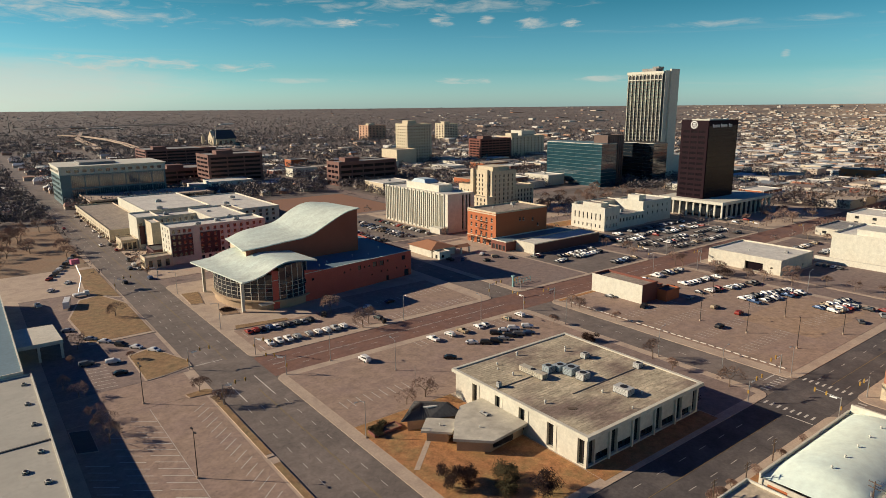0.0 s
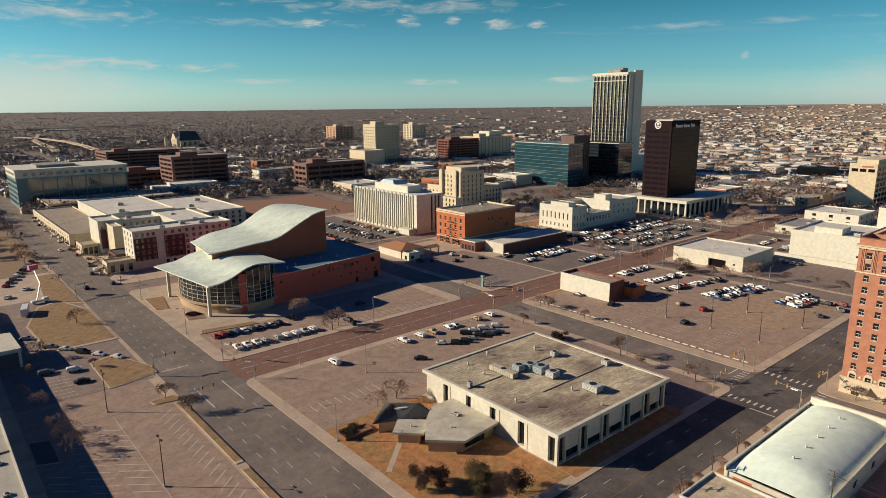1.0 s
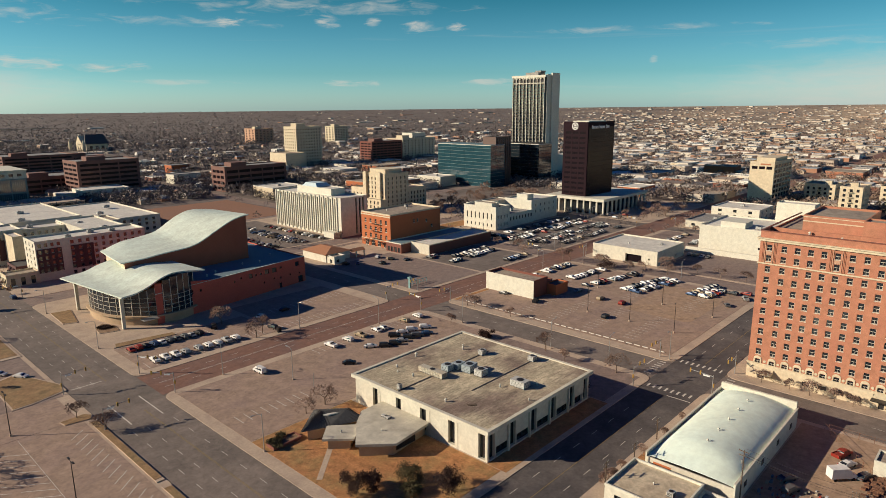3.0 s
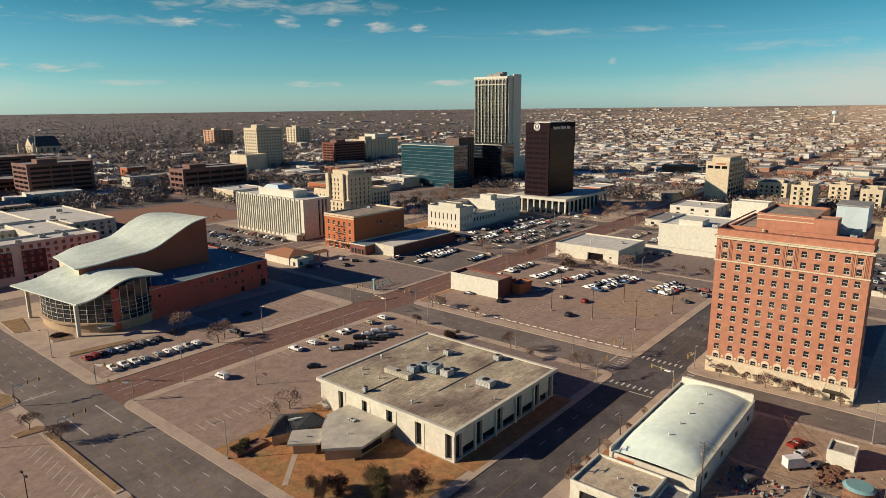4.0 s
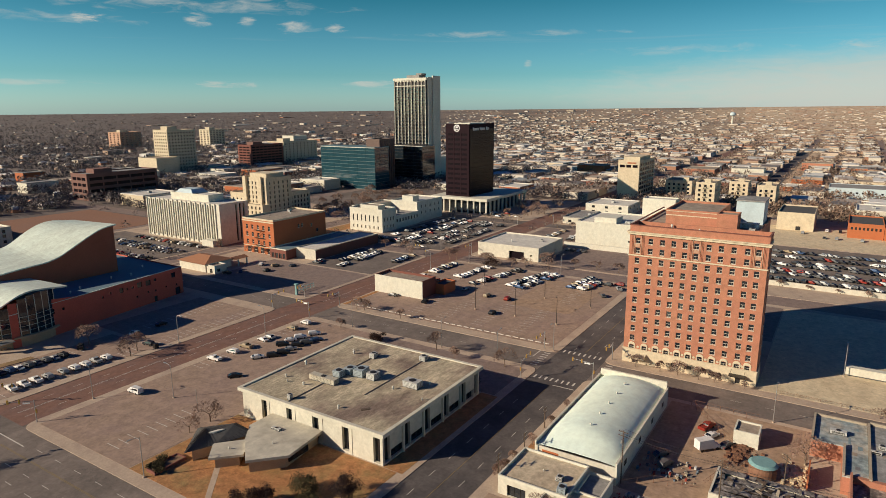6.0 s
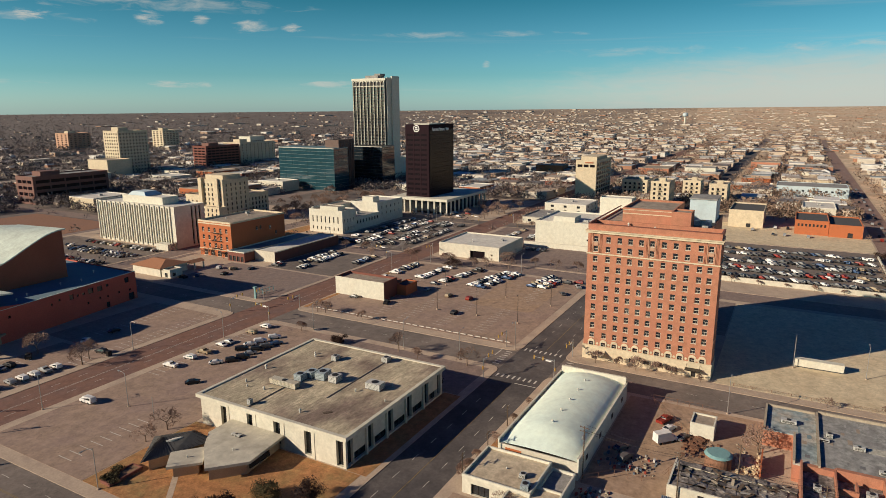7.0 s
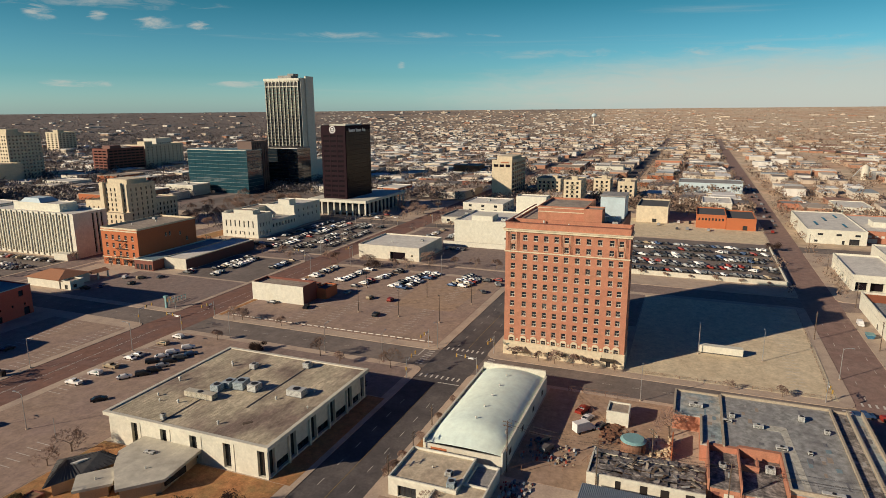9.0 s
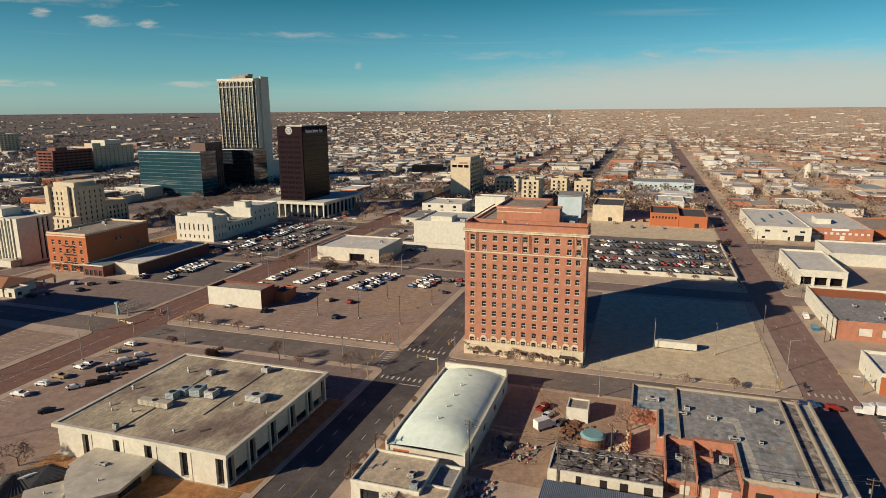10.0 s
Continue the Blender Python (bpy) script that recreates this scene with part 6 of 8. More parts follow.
# ---- long building beside the big car park, with a drive-up canopy ----
b = thing("civic_hall", "long low civic hall with pale flat roofs", "building")
CIVIC_ROOF = mat("pale civic roof", (0.42, 0.4, 0.34), 0.85, 0.12, 0.1, 0.8, 0.05)
block(b, -60, 9.5, 60, 212.6, 0.15, 8.6, CREAM, CIVIC_ROOF, parapet=0.25)
block(b, -60, 7.6, 213, 330, 0.15, 9.5, CREAM, TEAL_ROOF, parapet=0.3)
part("canopy_roof", Mesh().prism([(7.7, 244.4), (21.4, 244.2), (20.6, 264.8), (7.7, 266)], 5.6, 6.9), CREAM, b, "pale drive-up canopy")
for x, y in ((20.8, 244.9), (20.0, 264.0), (14, 244.9)):
    part("column", Mesh().box(x - 0.4, x + 0.4, y - 0.4, y + 0.4, 0.15, 5.6), CREAM, b)
part("roof_joint", Mesh().box(-59, 9.3, 165, 165.5, 8.36, 8.6), ROOF_DARK, b)
for x, y in ((7, 205), (6.6, 190), (6.8, 176), (6.6, 160), (3, 152), (6.4, 145)):
    roof_unit(x, y, 8.4, 1.2, 1.2, 0.5, 0, WHITE)

# ---- surfaces laid on the blocks ----
def sheet(name, x0, x1, y0, y1, material, label, cat="car park", z=0.19, r=0.0):
    pts = rrect(x0, x1, y0, y1, r) if r else rect(x0, x1, y0, y1)
    return slab(name, pts, z, material, label, cat, 0.05)


EARTH = mat("trodden earth", (0.38, 0.26, 0.17), 0.95, 0.25, 0.1, 1.0, 0.15, tint=(0.3, 0.21, 0.15), mid=0.4)
LOTS = "worn reddish-brown asphalt car park with faded bay lines"
sheet("car_park", 76, 181.5, 139.5, 181.5, LOT_RED, LOTS)
sheet("car_park", 158.5, 181.5, 83, 139.3, ASPHALT_OLD, "strip of worn asphalt beside the office")
sheet("lawn", 76, 109, 83, 139.2, GRASS_DRY, "dry orange-brown winter lawn beside the office", "lawn")
sheet("lawn", 109.2, 158, 81.6, 87.3, GRASS_DRY, "shaded dry verge along the office wall", "lawn")
whole("footpath", Mesh().prism([(77, 112.5), (78, 111.6), (88.4, 121.0), (87.4, 122.0)], 0.1, 0.215), CONCRETE, "narrow concrete path across the dry lawn", "path", kind="structure")
sheet("car_park", 77, 128, 207.5, 234.5, LOT_RED, LOTS)
sheet("car_park", 130, 178, 207, 247.5, LOT_RED, LOTS)
sheet("car_park", 205, 299, 83.5, 181.5, LOT_RED, LOTS)
sheet("bare_strip", 243, 291, 92, 121, EARTH, "patch of pale bare earth in the car park", "ground", 0.2, 3)
sheet("bare_strip", 205, 300, 182, 184, GRASS_DRY, "dry grass verge", "verge", 0.21)
sheet("car_park", 204, 250, 206, 276, ASPHALT_OLD, "old patched asphalt forecourt")
sheet("car_park", 252, 300, 206, 252, ASPHALT, "dark asphalt car park")
sheet("car_park", 205, 257, 312, 316, ASPHALT_OLD, "narrow asphalt strip")
sheet("car_park", 203, 256, 335, 436, ASPHALT, "dark asphalt car park full of vehicles")
sheet("car_park", 320, 424, 206, 269, ASPHALT, "dark asphalt car park full of vehicles")
sheet("car_park", 320, 424, 84, 140, ASPHALT_OLD, "worn asphalt service yard")
sheet("car_park", 359, 424, 143, 181, ASPHALT_OLD, "worn asphalt car park")
sheet("forecourt", 320, 424, 302, 316, GRASS_DRY, "dry lawn with bare trees", "lawn")
sheet("vacant_lot", 204.5, 299, -45, 16.5, SAND, "cracked pale sandy vacant lot", "lot")
sheet("car_park", 252, 299, 17, 61, ASPHALT_OLD, "asphalt behind the old hotel")
sheet("yard", 131, 183, 0.5, 36.6, EARTH, "trodden dirt storage yard", "yard")
sheet("yard", 76, 113.5, -45, 60.5, LOT_RED, "worn reddish asphalt yard", "yard")
sheet("yard", 129, 183, 57.6, 61.5, GRASS_DRY, "dry weedy verge", "verge")
slab("raised_car_park", rect(338.6, 425, -46, 62), 1.5, ASPHALT, "raised asphalt car park packed with vehicles", "car park", 0.1)
sheet("lawn", 444, 520, -48, 62, SAND, "bare sandy ground", "ground")
sheet("field", 150, 300, 448, 560, mat("red bare field", (0.27, 0.14, 0.085), 0.95, 0.2, 0.04, 0.6, 0.1, tint=(0.22, 0.12, 0.08)), "bare reddish earth field", "ground", 0.12)
# big car park beside the long hall
sheet("car_park", 14, 50.5, 84, 186, LOT_RED, LOTS)
sheet("car_park", 14, 52, 206, 330, ASPHALT_OLD, "worn asphalt drive and parking bays")
sheet("car_park", 14, 50, 186.2, 205.8, LOT_RED, "reddish asphalt entrance drive")
sheet("lawn", -40, 51, 385, 540, DIRT, "dry brown park lawn under bare trees", "lawn")


for x0, x1, y0, y1 in ((562, 1480, -900, -66), (562, 1480, -47, 61)):
    sheet("field", x0, x1, y0, y1, DRY_FIELD, "pale dry open ground with worn tracks", "ground", 0.06)


def island(pts, material=GRASS_BROWN, label="kerbed island of dry grass"):
    t = thing("traffic_island", label, "island")
    part("kerb", Mesh().prism(pts, 0.1, 0.34), CONCRETE, t)
    c = (sum(p[0] for p in pts) / len(pts), sum(p[1] for p in pts) / len(pts))
    part("grass", Mesh().prism([(c[0] + (x - c[0]) * 0.94, c[1] + (y - c[1]) * 0.94) for x, y in pts], 0.3, 0.4), material, t)


island([(38.7, 206), (44, 206.5), (54, 209.5), (54.2, 216), (46.9, 236), (38.7, 232.5)])
island([(45.5, 188), (46, 185), (52.5, 184), (53.4, 186.5), (52, 188.5)])
island([(51.3, 139), (53.2, 139), (53.2, 183), (51.3, 183)])
island([(51.3, 96), (53.2, 96), (53.2, 136.5), (51.3, 136.5)])
island([(30, 252), (52.6, 252), (52.6, 300), (45, 322), (36, 318), (28, 290)])
island([(40, 325), (52.4, 310), (52.4, 380), (44, 380)])
island([(72.8 + 1.2, 279), (79, 277), (82.8, 298), (75, 299)])
island([(79.8, 256), (86.5, 254), (87.6, 262), (85, 268), (80.6, 264)], DIRT, "rounded bed of dry shrubs")
island([(77.5, 235.6), (100, 233), (100, 236.4), (79, 240)])
island([(14.2, 170), (19, 168), (19, 182), (14.2, 184)], ROOF_DARK, "dark mulched bed beside the hall")

# ---- paint ----
def dashes(x0, y0, x1, y1, on, off, w=0.14, z=0.05, name="lane_line", material=None):
    m = Mesh()
    d = Vector((x1 - x0, y1 - y0))
    n = int(d.length / (on + off))
    u = d.normalized()
    s = Vector((-u.y, u.x)) * w / 2
    for i in range(n):
        a = Vector((x0, y0)) + u * (i * (on + off))
        b = a + u * on
        m.quad((*(a + s), z), (*(a - s), z), (*(b - s), z), (*(b + s), z))
    return whole(name, m, material or PAINT, "faded white road paint", "road marking", kind="structure")


for x in (57.4, 61.2, 68.6):
    dashes(x, 84, x, 180, 3, 6)
    dashes(x, 208, x, 700, 3, 6)
YELLOW = mat("yellow road paint", (0.26, 0.19, 0.08), 0.8, 0.3, 0.4, 4.0, 0.05)
for x in (64.8, 65.1):
    dashes(x, 84, x, 180, 95, 1, 0.12, material=YELLOW)
    dashes(x, 208, x, 640, 431, 1, 0.12, material=YELLOW)
for y in (190.0, 198.6):
    dashes(76, y, 183, y, 3, 6, z=0.06)
for y in (194.0, 194.4):
    dashes(76, y, 183, y, 106, 1, 0.12, z=0.06, material=PAINT)
dashes(203, 194, 300, 194, 96, 1, 0.14, z=0.06)
dashes(203, 189.8, 300, 189.8, 3, 6, z=0.06)
for y in (67.6, 75.9):
    dashes(76, y, 172, y, 3, 6, z=0.06)
    dashes(206, y, 300, y, 3, 6, z=0.06)
dashes(76, 71.6, 172, 71.6, 95, 1, 0.16, z=0.06, material=YELLOW)
dashes(206, 71.6, 300, 71.6, 93, 1, 0.16, z=0.06, material=YELLOW)
for y0, y1 in ((-44, 58), (86, 180), (208, 316)):
    dashes(192.6, y0, 192.6, y1, 3, 6)
for y in (-60.4, -52.6):
    dashes(208, y, 300, y, 3, 9, z=0.06)


def ladder(x0, y0, x1, y1, n, w, l, turn):
    m = Mesh()
    for i in range(n):
        k = (i + 0.5) / n
        x, y = x0 + (x1 - x0) * k, y0 + (y1 - y0) * k
        a, b = (w / 2, l / 2) if turn else (l / 2, w / 2)
        m.quad((x - a, y - b, 0.06), (x + a, y - b, 0.06), (x + a, y + b, 0.06), (x - a, y + b, 0.06))
    whole("crosswalk", m, PAINT, "worn white crosswalk bars", "road marking", kind="structure")


ladder(178.5, 64.5, 178.5, 79.5, 8, 0.6, 2.4, False)
ladder(186, 83, 199.5, 83, 7, 0.6, 2.4, True)
ladder(203.5, 64.5, 203.5, 79.5, 8, 0.6, 2.4, False)
ladder(186, 60.5, 199.5, 60.5, 7, 0.6, 2.4, True)
ladder(204.6, -63, 204.6, -50, 7, 0.6, 2.4, False)
ladder(186, -46, 199.5, -46, 7, 0.6, 2.4, True)
ladder(186, -67, 199.5, -67, 7, 0.6, 2.4, True)
ladder(54.5, 181, 72, 181, 2, 0.35, 17, True)
for a in ((174.5, 64, 174.9, 71), (193.2, 86, 199.8, 86.4), (55, 209, 64, 209.4)):
    whole("stop_line", Mesh().quad((a[0], a[1], 0.06), (a[2], a[1], 0.06), (a[2], a[3], 0.06), (a[0], a[3], 0.06)), PAINT, "worn white stop line", "road marking", kind="structure")


def bays(x0, y0, x1, y1, pitch, length, ang, z=0.205):
    """Bay lines along a row from one end to the other, slanting by ang degrees from the world's X axis."""
    m = Mesh()
    d = Vector((x1 - x0, y1 - y0))
    u = d.normalized()
    v = Vector((math.cos(radians(ang)), math.sin(radians(ang))))
    s = Vector((-v.y, v.x)) * 0.1
    for i in range(int(d.length / pitch) + 1):
        a = Vector((x0, y0)) + u * (i * pitch)
        b = a + v * length
        m.quad((*(a + s), z), (*(a - s), z), (*(b - s), z), (*(b + s), z))
    whole("bay_lines", m, PAINT, "thin faded parking bay lines", "road marking", kind="structure")


bays(28.8, 92, 28.8, 182, 3.68, 7.4, -38)
bays(22, 97, 22, 176, 3.68, 6.6, -38)
bays(44.5, 98, 44.5, 178, 3.68, 5.6, 42)
bays(15, 104, 15, 166, 3.68, 6, -38)
dashes(34.9, 86, 34.9, 186, 99, 1, 0.12, 0.206)
bays(25, 209, 25, 232, 3.0, 6, -8)
bays(79, 208.2, 124, 208.2, 2.75, 5.4, 90)
bays(79, 225, 112, 225, 2.75, 5.4, 90)
bays(132, 208, 176, 208, 2.75, 5.4, 90)
bays(140, 228, 176, 228, 2.75, 5.4, 90)
for y in (100, 117, 134, 148):
    bays(212, y, 243, y, 2.75, 5.2, 90)
for y in (98, 124, 144, 160, 177):
    bays(258, y, 298, y, 2.75, 5.2, 90, 0.215)
bays(80, 150, 104, 150, 2.75, 5.2, 90)
bays(125, 176, 180, 176, 2.75, 5.2, 90)
bays(210, -38, 290, -38, 2.75, 5.2, 90)
for y in (215, 232, 249):
    bays(324, y, 420, y, 2.75, 5.2, 90)
# low stone kerb stops along the big car park
stops = Mesh()
for i in range(30):
    y = 86 + i * 3.1
    stops.box(206.6, 206.9, y, y + 2.2, 0.15, 0.45)
whole("wheel_stops", stops, PAINT, "row of pale concrete wheel stops", "kerb", kind="stuff")

# ---- vehicles ----
PAINTS = {"white": (0.72, 0.71, 0.68), "silver": (0.36, 0.37, 0.37), "grey": (0.12, 0.125, 0.13), "black": (0.02, 0.02, 0.024), "red": (0.26, 0.03, 0.02), "blue": (0.04, 0.08, 0.17), "tan": (0.33, 0.26, 0.17)}
CAR_MATS = {k: mat("car paint " + k, c, 0.4, 0.06, 0.5, 5.0, 0.0, metal=0.2 if k in ("silver", "grey", "blue") else 0.0, spec=0.35) for k, c in PAINTS.items()}
LAMP_MAT = mat("headlamp plastic", (0.6, 0.6, 0.58), 0.2, 0.05, 0.5, 4.0, 0.0)
TAIL_MAT = mat("tail lamp plastic", (0.3, 0.02, 0.015), 0.3, 0.05, 0.5, 4.0, 0.0)
SHAPES = {  # side profile (x forward, z up), glass from belt to roof, half width
    "sedan": ([(-2.3, 0.4), (-2.36, 0.8), (-1.75, 0.98), (-1.05, 1.4), (0.35, 1.44), (1.25, 1.0), (2.15, 0.82), (2.36, 0.6), (2.34, 0.38)], (-1.7, -1.02, 0.32, 1.2), 0.98, 1.38, 0.9),
    "suv": ([(-2.3, 0.45), (-2.38, 1.0), (-2.2, 1.62), (-1.9, 1.72), (0.4, 1.74), (1.2, 1.12), (2.2, 0.98), (2.4, 0.7), (2.36, 0.45)], (-2.24, -1.95, 0.36, 1.12), 1.1, 1.64, 0.96),
    "pickup": ([(-2.85, 0.5), (-2.9, 1.15), (-0.75, 1.15), (-0.65, 1.8), (0.65, 1.84), (1.35, 1.2), (2.6, 1.1), (2.8, 0.8), (2.75, 0.5)], (-0.74, -0.62, 0.62, 1.28), 1.2, 1.74, 0.99),
    "van": ([(-2.6, 0.4), (-2.68, 1.1), (-2.5, 2.0), (-2.2, 2.1), (1.0, 2.1), (1.9, 1.3), (2.5, 1.1), (2.65, 0.7), (2.6, 0.4)], (-2.5, -2.3, 0.95, 1.8), 1.3, 1.98, 1.0)}


def car_body(shape):
    prof, gx, belt, top, hw = SHAPES[shape]
    m = Mesh()
    n = len(prof)
    side = []
    for s in (-1, 1):
        side.append([(x, s * (hw if z < belt + 0.08 else hw * 0.8), z) for x, z in prof])
    m.add(side[0] + side[1], [tuple(range(n)), tuple(reversed(range(n, 2 * n)))] + [(i, n + i, n + (i + 1) % n, (i + 1) % n) for i in range(n)])
    if shape == "pickup":
        m.box(-2.8, -0.85, -hw * 0.98, -hw * 0.86, 1.1, 1.32).box(-2.8, -0.85, hw * 0.86, hw * 0.98, 1.1, 1.32).box(-2.88, -2.78, -hw * 0.98, hw * 0.98, 1.1, 1.32)
    g = Mesh()
    b0, t0, t1, b1 = gx
    e = 0.012
    for s in (-1, 1):
        yb, yt = s * (hw * 0.97 + e), s * (hw * 0.8 + e)
        q = [(b0 + 0.25, yb, belt), (b1 - 0.2, yb, belt), (t1 - 0.05, yt, top), (t0 + 0.12, yt, top)]
        g.quad(*(q if s < 0 else q[::-1]))
    w1, w2 = hw * 0.84, hw * 0.74
    g.quad((b1 + 0.04, -w1, belt + 0.05), (b1 + 0.04, w1, belt + 0.05), (t1 + 0.1, w2, top + 0.01), (t1 + 0.1, -w2, top + 0.01))
    g.quad((b0 - 0.05, w1, belt + 0.05), (b0 - 0.05, -w1, belt + 0.05), (t0 - 0.1, -w2, top + 0.01), (t0 - 0.1, w2, top + 0.01))
    return m, g


WHEEL = Mesh().tube((0, -0.11, 0), (0, 0.11, 0), 0.34, n=12).data("wheel", RUBBER)
HUB = Mesh().tube((0, -0.125, 0), (0, 0.125, 0), 0.19, n=8).data("rim", STEEL)
GLASS_CAR = {k: car_body(k)[1].data("window_glass", GLASS) for k in SHAPES}
LIGHTS = {}
for k, (prof, gx, belt, top, hw) in SHAPES.items():
    xf, xb = max(p[0] for p in prof), min(p[0] for p in prof)
    LIGHTS[k] = (Mesh().box(xf - 0.12, xf + 0.015, -hw * 0.16, hw * 0.16, 0.62, 0.8).data("headlight", LAMP_MAT),
                 Mesh().box(xb - 0.012, xb + 0.1, -hw * 0.12, hw * 0.12, 0.75, 1.0).data("tail_light", TAIL_MAT))
PROTO = {}


def car(shape, colour, x, y, turn, z=0.19):
    """A parked vehicle facing turn degrees from +X."""
    at = pose(x, y, z, 0, 0, turn)
    near = 0 if math.hypot(x, y) < 225 else (1 if math.hypot(x, y) < 320 else 2)
    key = (shape, colour, near)
    if key in PROTO:
        return copy_thing(PROTO[key], at)
    word = {"sedan": "saloon car", "suv": "sport utility car", "pickup": "pickup truck", "van": "tall panel van"}[shape]
    c = thing({"sedan": "car", "suv": "suv", "pickup": "pickup_truck", "van": "van"}[shape], "%s parked %s on the asphalt" % (colour, word), "car", "parked cars", at)
    part("body", car_body(shape)[0], CAR_MATS[colour], c)
    part("window_glass", GLASS_CAR[shape], None, c)
    prof, gx, belt, top, hw = SHAPES[shape]
    ax = 1.42 if shape != "pickup" else 1.75
    if near == 2:
        w = Mesh()
        for sx in (-ax, ax):
            w.tube((sx, -hw - 0.01, 0.34), (sx, hw + 0.01, 0.34), 0.34, n=10)
        part("wheels", w, RUBBER, c)
    else:
        for sx in (-ax, ax):
            for sy in (-1, 1):
                part("wheel", WHEEL, None, c, at=pose(sx, sy * (hw - 0.1), 0.34))
    if near == 0:
        for s in (-1, 1):
            part("headlight", LIGHTS[shape][0], None, c, at=pose(0, s * hw * 0.76, 0))
            part("tail_light", LIGHTS[shape][1], None, c, at=pose(0, s * hw * 0.83, 0))
    PROTO[key] = c
    return c


random.seed(21)
KINDS = ["sedan"] * 4 + ["suv"] * 4 + ["pickup"] * 3 + ["van"]
COLOURS = ["white"] * 5 + ["silver"] * 3 + ["grey"] * 4 + ["black"] * 5 + ["red"] + ["blue"] + ["tan"] + ["grey", "silver"]


def row(x0, y0, x1, y1, n, turn, fill=0.9, z=0.19, colours=None):
    for i in range(n):
        if random.random() > fill:
            continue
        k = (i + 0.5) / n
        j = random.uniform(-0.3, 0.3)
        a = radians(turn)
        car(random.choice(KINDS[:-1]), random.choice(colours or COLOURS), x0 + (x1 - x0) * k + j * math.cos(a), y0 + (y1 - y0) * k + j * math.sin(a), turn + random.choice((0, 180)) + random.uniform(-3, 3), z)


# lot in front of the concert hall
for i, c in enumerate(("white", "white", "white", "silver", "silver", "white", "white", "silver", "white")):
    car("pickup" if i in (0, 1, 2, 7) else "suv", c, 82.5 + i * 3.6 + (1.2 if i > 3 else 0), 212.6 - i * 0.1, 88 + random.uniform(-3, 3))
for i, c in enumerate(("red", "red", "black", "blue", "white", "grey", "grey", "grey", "silver", "black")):
    car("suv" if i % 2 else "sedan", c, 80.8 + i * 2.75, 228.8 - i * 0.2, 90 + random.uniform(-3, 3))
car("sedan", "white", 132.7, 227.4, 30)
car("sedan", "black", 144.3, 227.4, 0)
car("suv", "black", 128.4, 211.4, 95)
car("pickup", "black", 113.2, 229.6, 60)
# lot behind the office
for x, s, c in ((131.8, "pickup", "white"), (139.7, "suv", "white"), (145.7, "pickup", "tan"), (153.8, "sedan", "white"), (157.1, "sedan", "silver"), (168.8, "suv", "tan"), (176.3, "suv", "white")):
    car(s, c, x, 178.6, 90 + random.uniform(-6, 6))
car("van", "white", 101.8, 177.4, 92)
car("sedan", "black", 125.9, 160.8, -38)
for i, (x, y, c) in enumerate(((140.7, 167, "white"), (144.8, 163.4, "black"), (148.6, 162.4, "black"), (152.4, 162.8, "silver"), (156.4, 163.2, "black"), (160.2, 162.4, "grey"), (158.9, 169.4, "white"), (163.1, 168.4, "white"), (168.7, 166.6, "white"), (164.4, 161.4, "blue"), (154, 168.6, "black"))):
    car("suv" if i % 3 else "sedan", c, x, y, -40 + random.uniform(-5, 5))
# big car park across the street
row(262, 180, 297, 179.4, 12, 90, 0.85)
row(260, 164, 296, 160, 12, 84, 0.8, colours=["white", "white", "white", "silver", "grey", "black"])
row(262, 151, 300, 142, 13, 84, 0.85)
row(268, 133.6, 300, 126.6, 11, 80, 0.95)
row(267, 128.0, 300, 121.4, 11, 80, 0.9)
row(280, 107, 303, 102.6, 8, 80, 0.95)
row(280, 101, 300, 98, 7, 80, 0.9)
for s, c, x, y, a in (("suv", "black", 227.1, 120.4, 5), ("suv", "tan", 248.3, 134.4, 0), ("suv", "red", 248.4, 124.0, 4), ("sedan", "grey", 226.4, 172.3, 90), ("pickup", "black", 226.0, 154.0, 20), ("sedan", "silver", 252.6, 148.5, 0), ("pickup", "silver", 290.4, 86.0, 30), ("suv", "red", 298.0, 88, 84), ("sedan", "grey", 275.8, 88.7, 30), ("suv", "black", 295, 93, 84)):
    car(s, c, x, y, a)
# shop and bank lots
row(255, 231.6, 296, 233.6, 13, 84, 0.9, colours=["white", "white", "silver", "white", "grey", "black"])
row(262, 238.4, 298, 240.4, 11, 84, 0.8)
row(278, 210.5, 300, 212, 7, 88, 0.9)
row(254, 247.5, 262, 250, 3, 84, 0.9)
for y in (212, 223, 229, 241, 247, 259):
    row(324, y, 421, y, 27, 90, 0.66, colours=COLOURS + ["black"] * 6 + ["grey"] * 4)
for y, n in ((212, 8), (224, 8)):
    row(444, y + 20, 470, y + 20, n, 90, 0.6)
row(362, 150, 420, 150, 14, 90, 0.5)
row(362, 165, 420, 165, 16, 90, 0.7)
row(373, 92, 373, 138, 14, 0, 0.5)
row(360, 127, 360, 141, 4, 0, 0.9)
# lot behind the concert hall
for x in (212, 228, 234, 248):
    row(x, 338, x, 408, 18, 0, 0.75)
# raised lot behind the hotel
for x in (345, 358, 365, 379, 386, 400, 414):
    row(x, -43, x, 32, 25, 58, 0.82, 1.5, colours=COLOURS + ["black"] * 4 + ["grey"] * 3)
row(480, 12, 480, -30, 6, 0, 0.6)
row(492, 38, 492, 12, 4, 0, 0.7)
row(508, 10, 508, -2, 3, 0, 0.7)
# forecourt of the tile-roofed station
for s, c, x, y, a in (("sedan", "blue", 219, 268, 40), ("suv", "black", 228, 258, 10), ("suv", "tan", 238, 262, -20), ("sedan", "grey", 243, 254, 0), ("suv", "white", 236, 271, 30), ("pickup", "black", 213, 272, 90)):
    car(s, c, x, y, a)
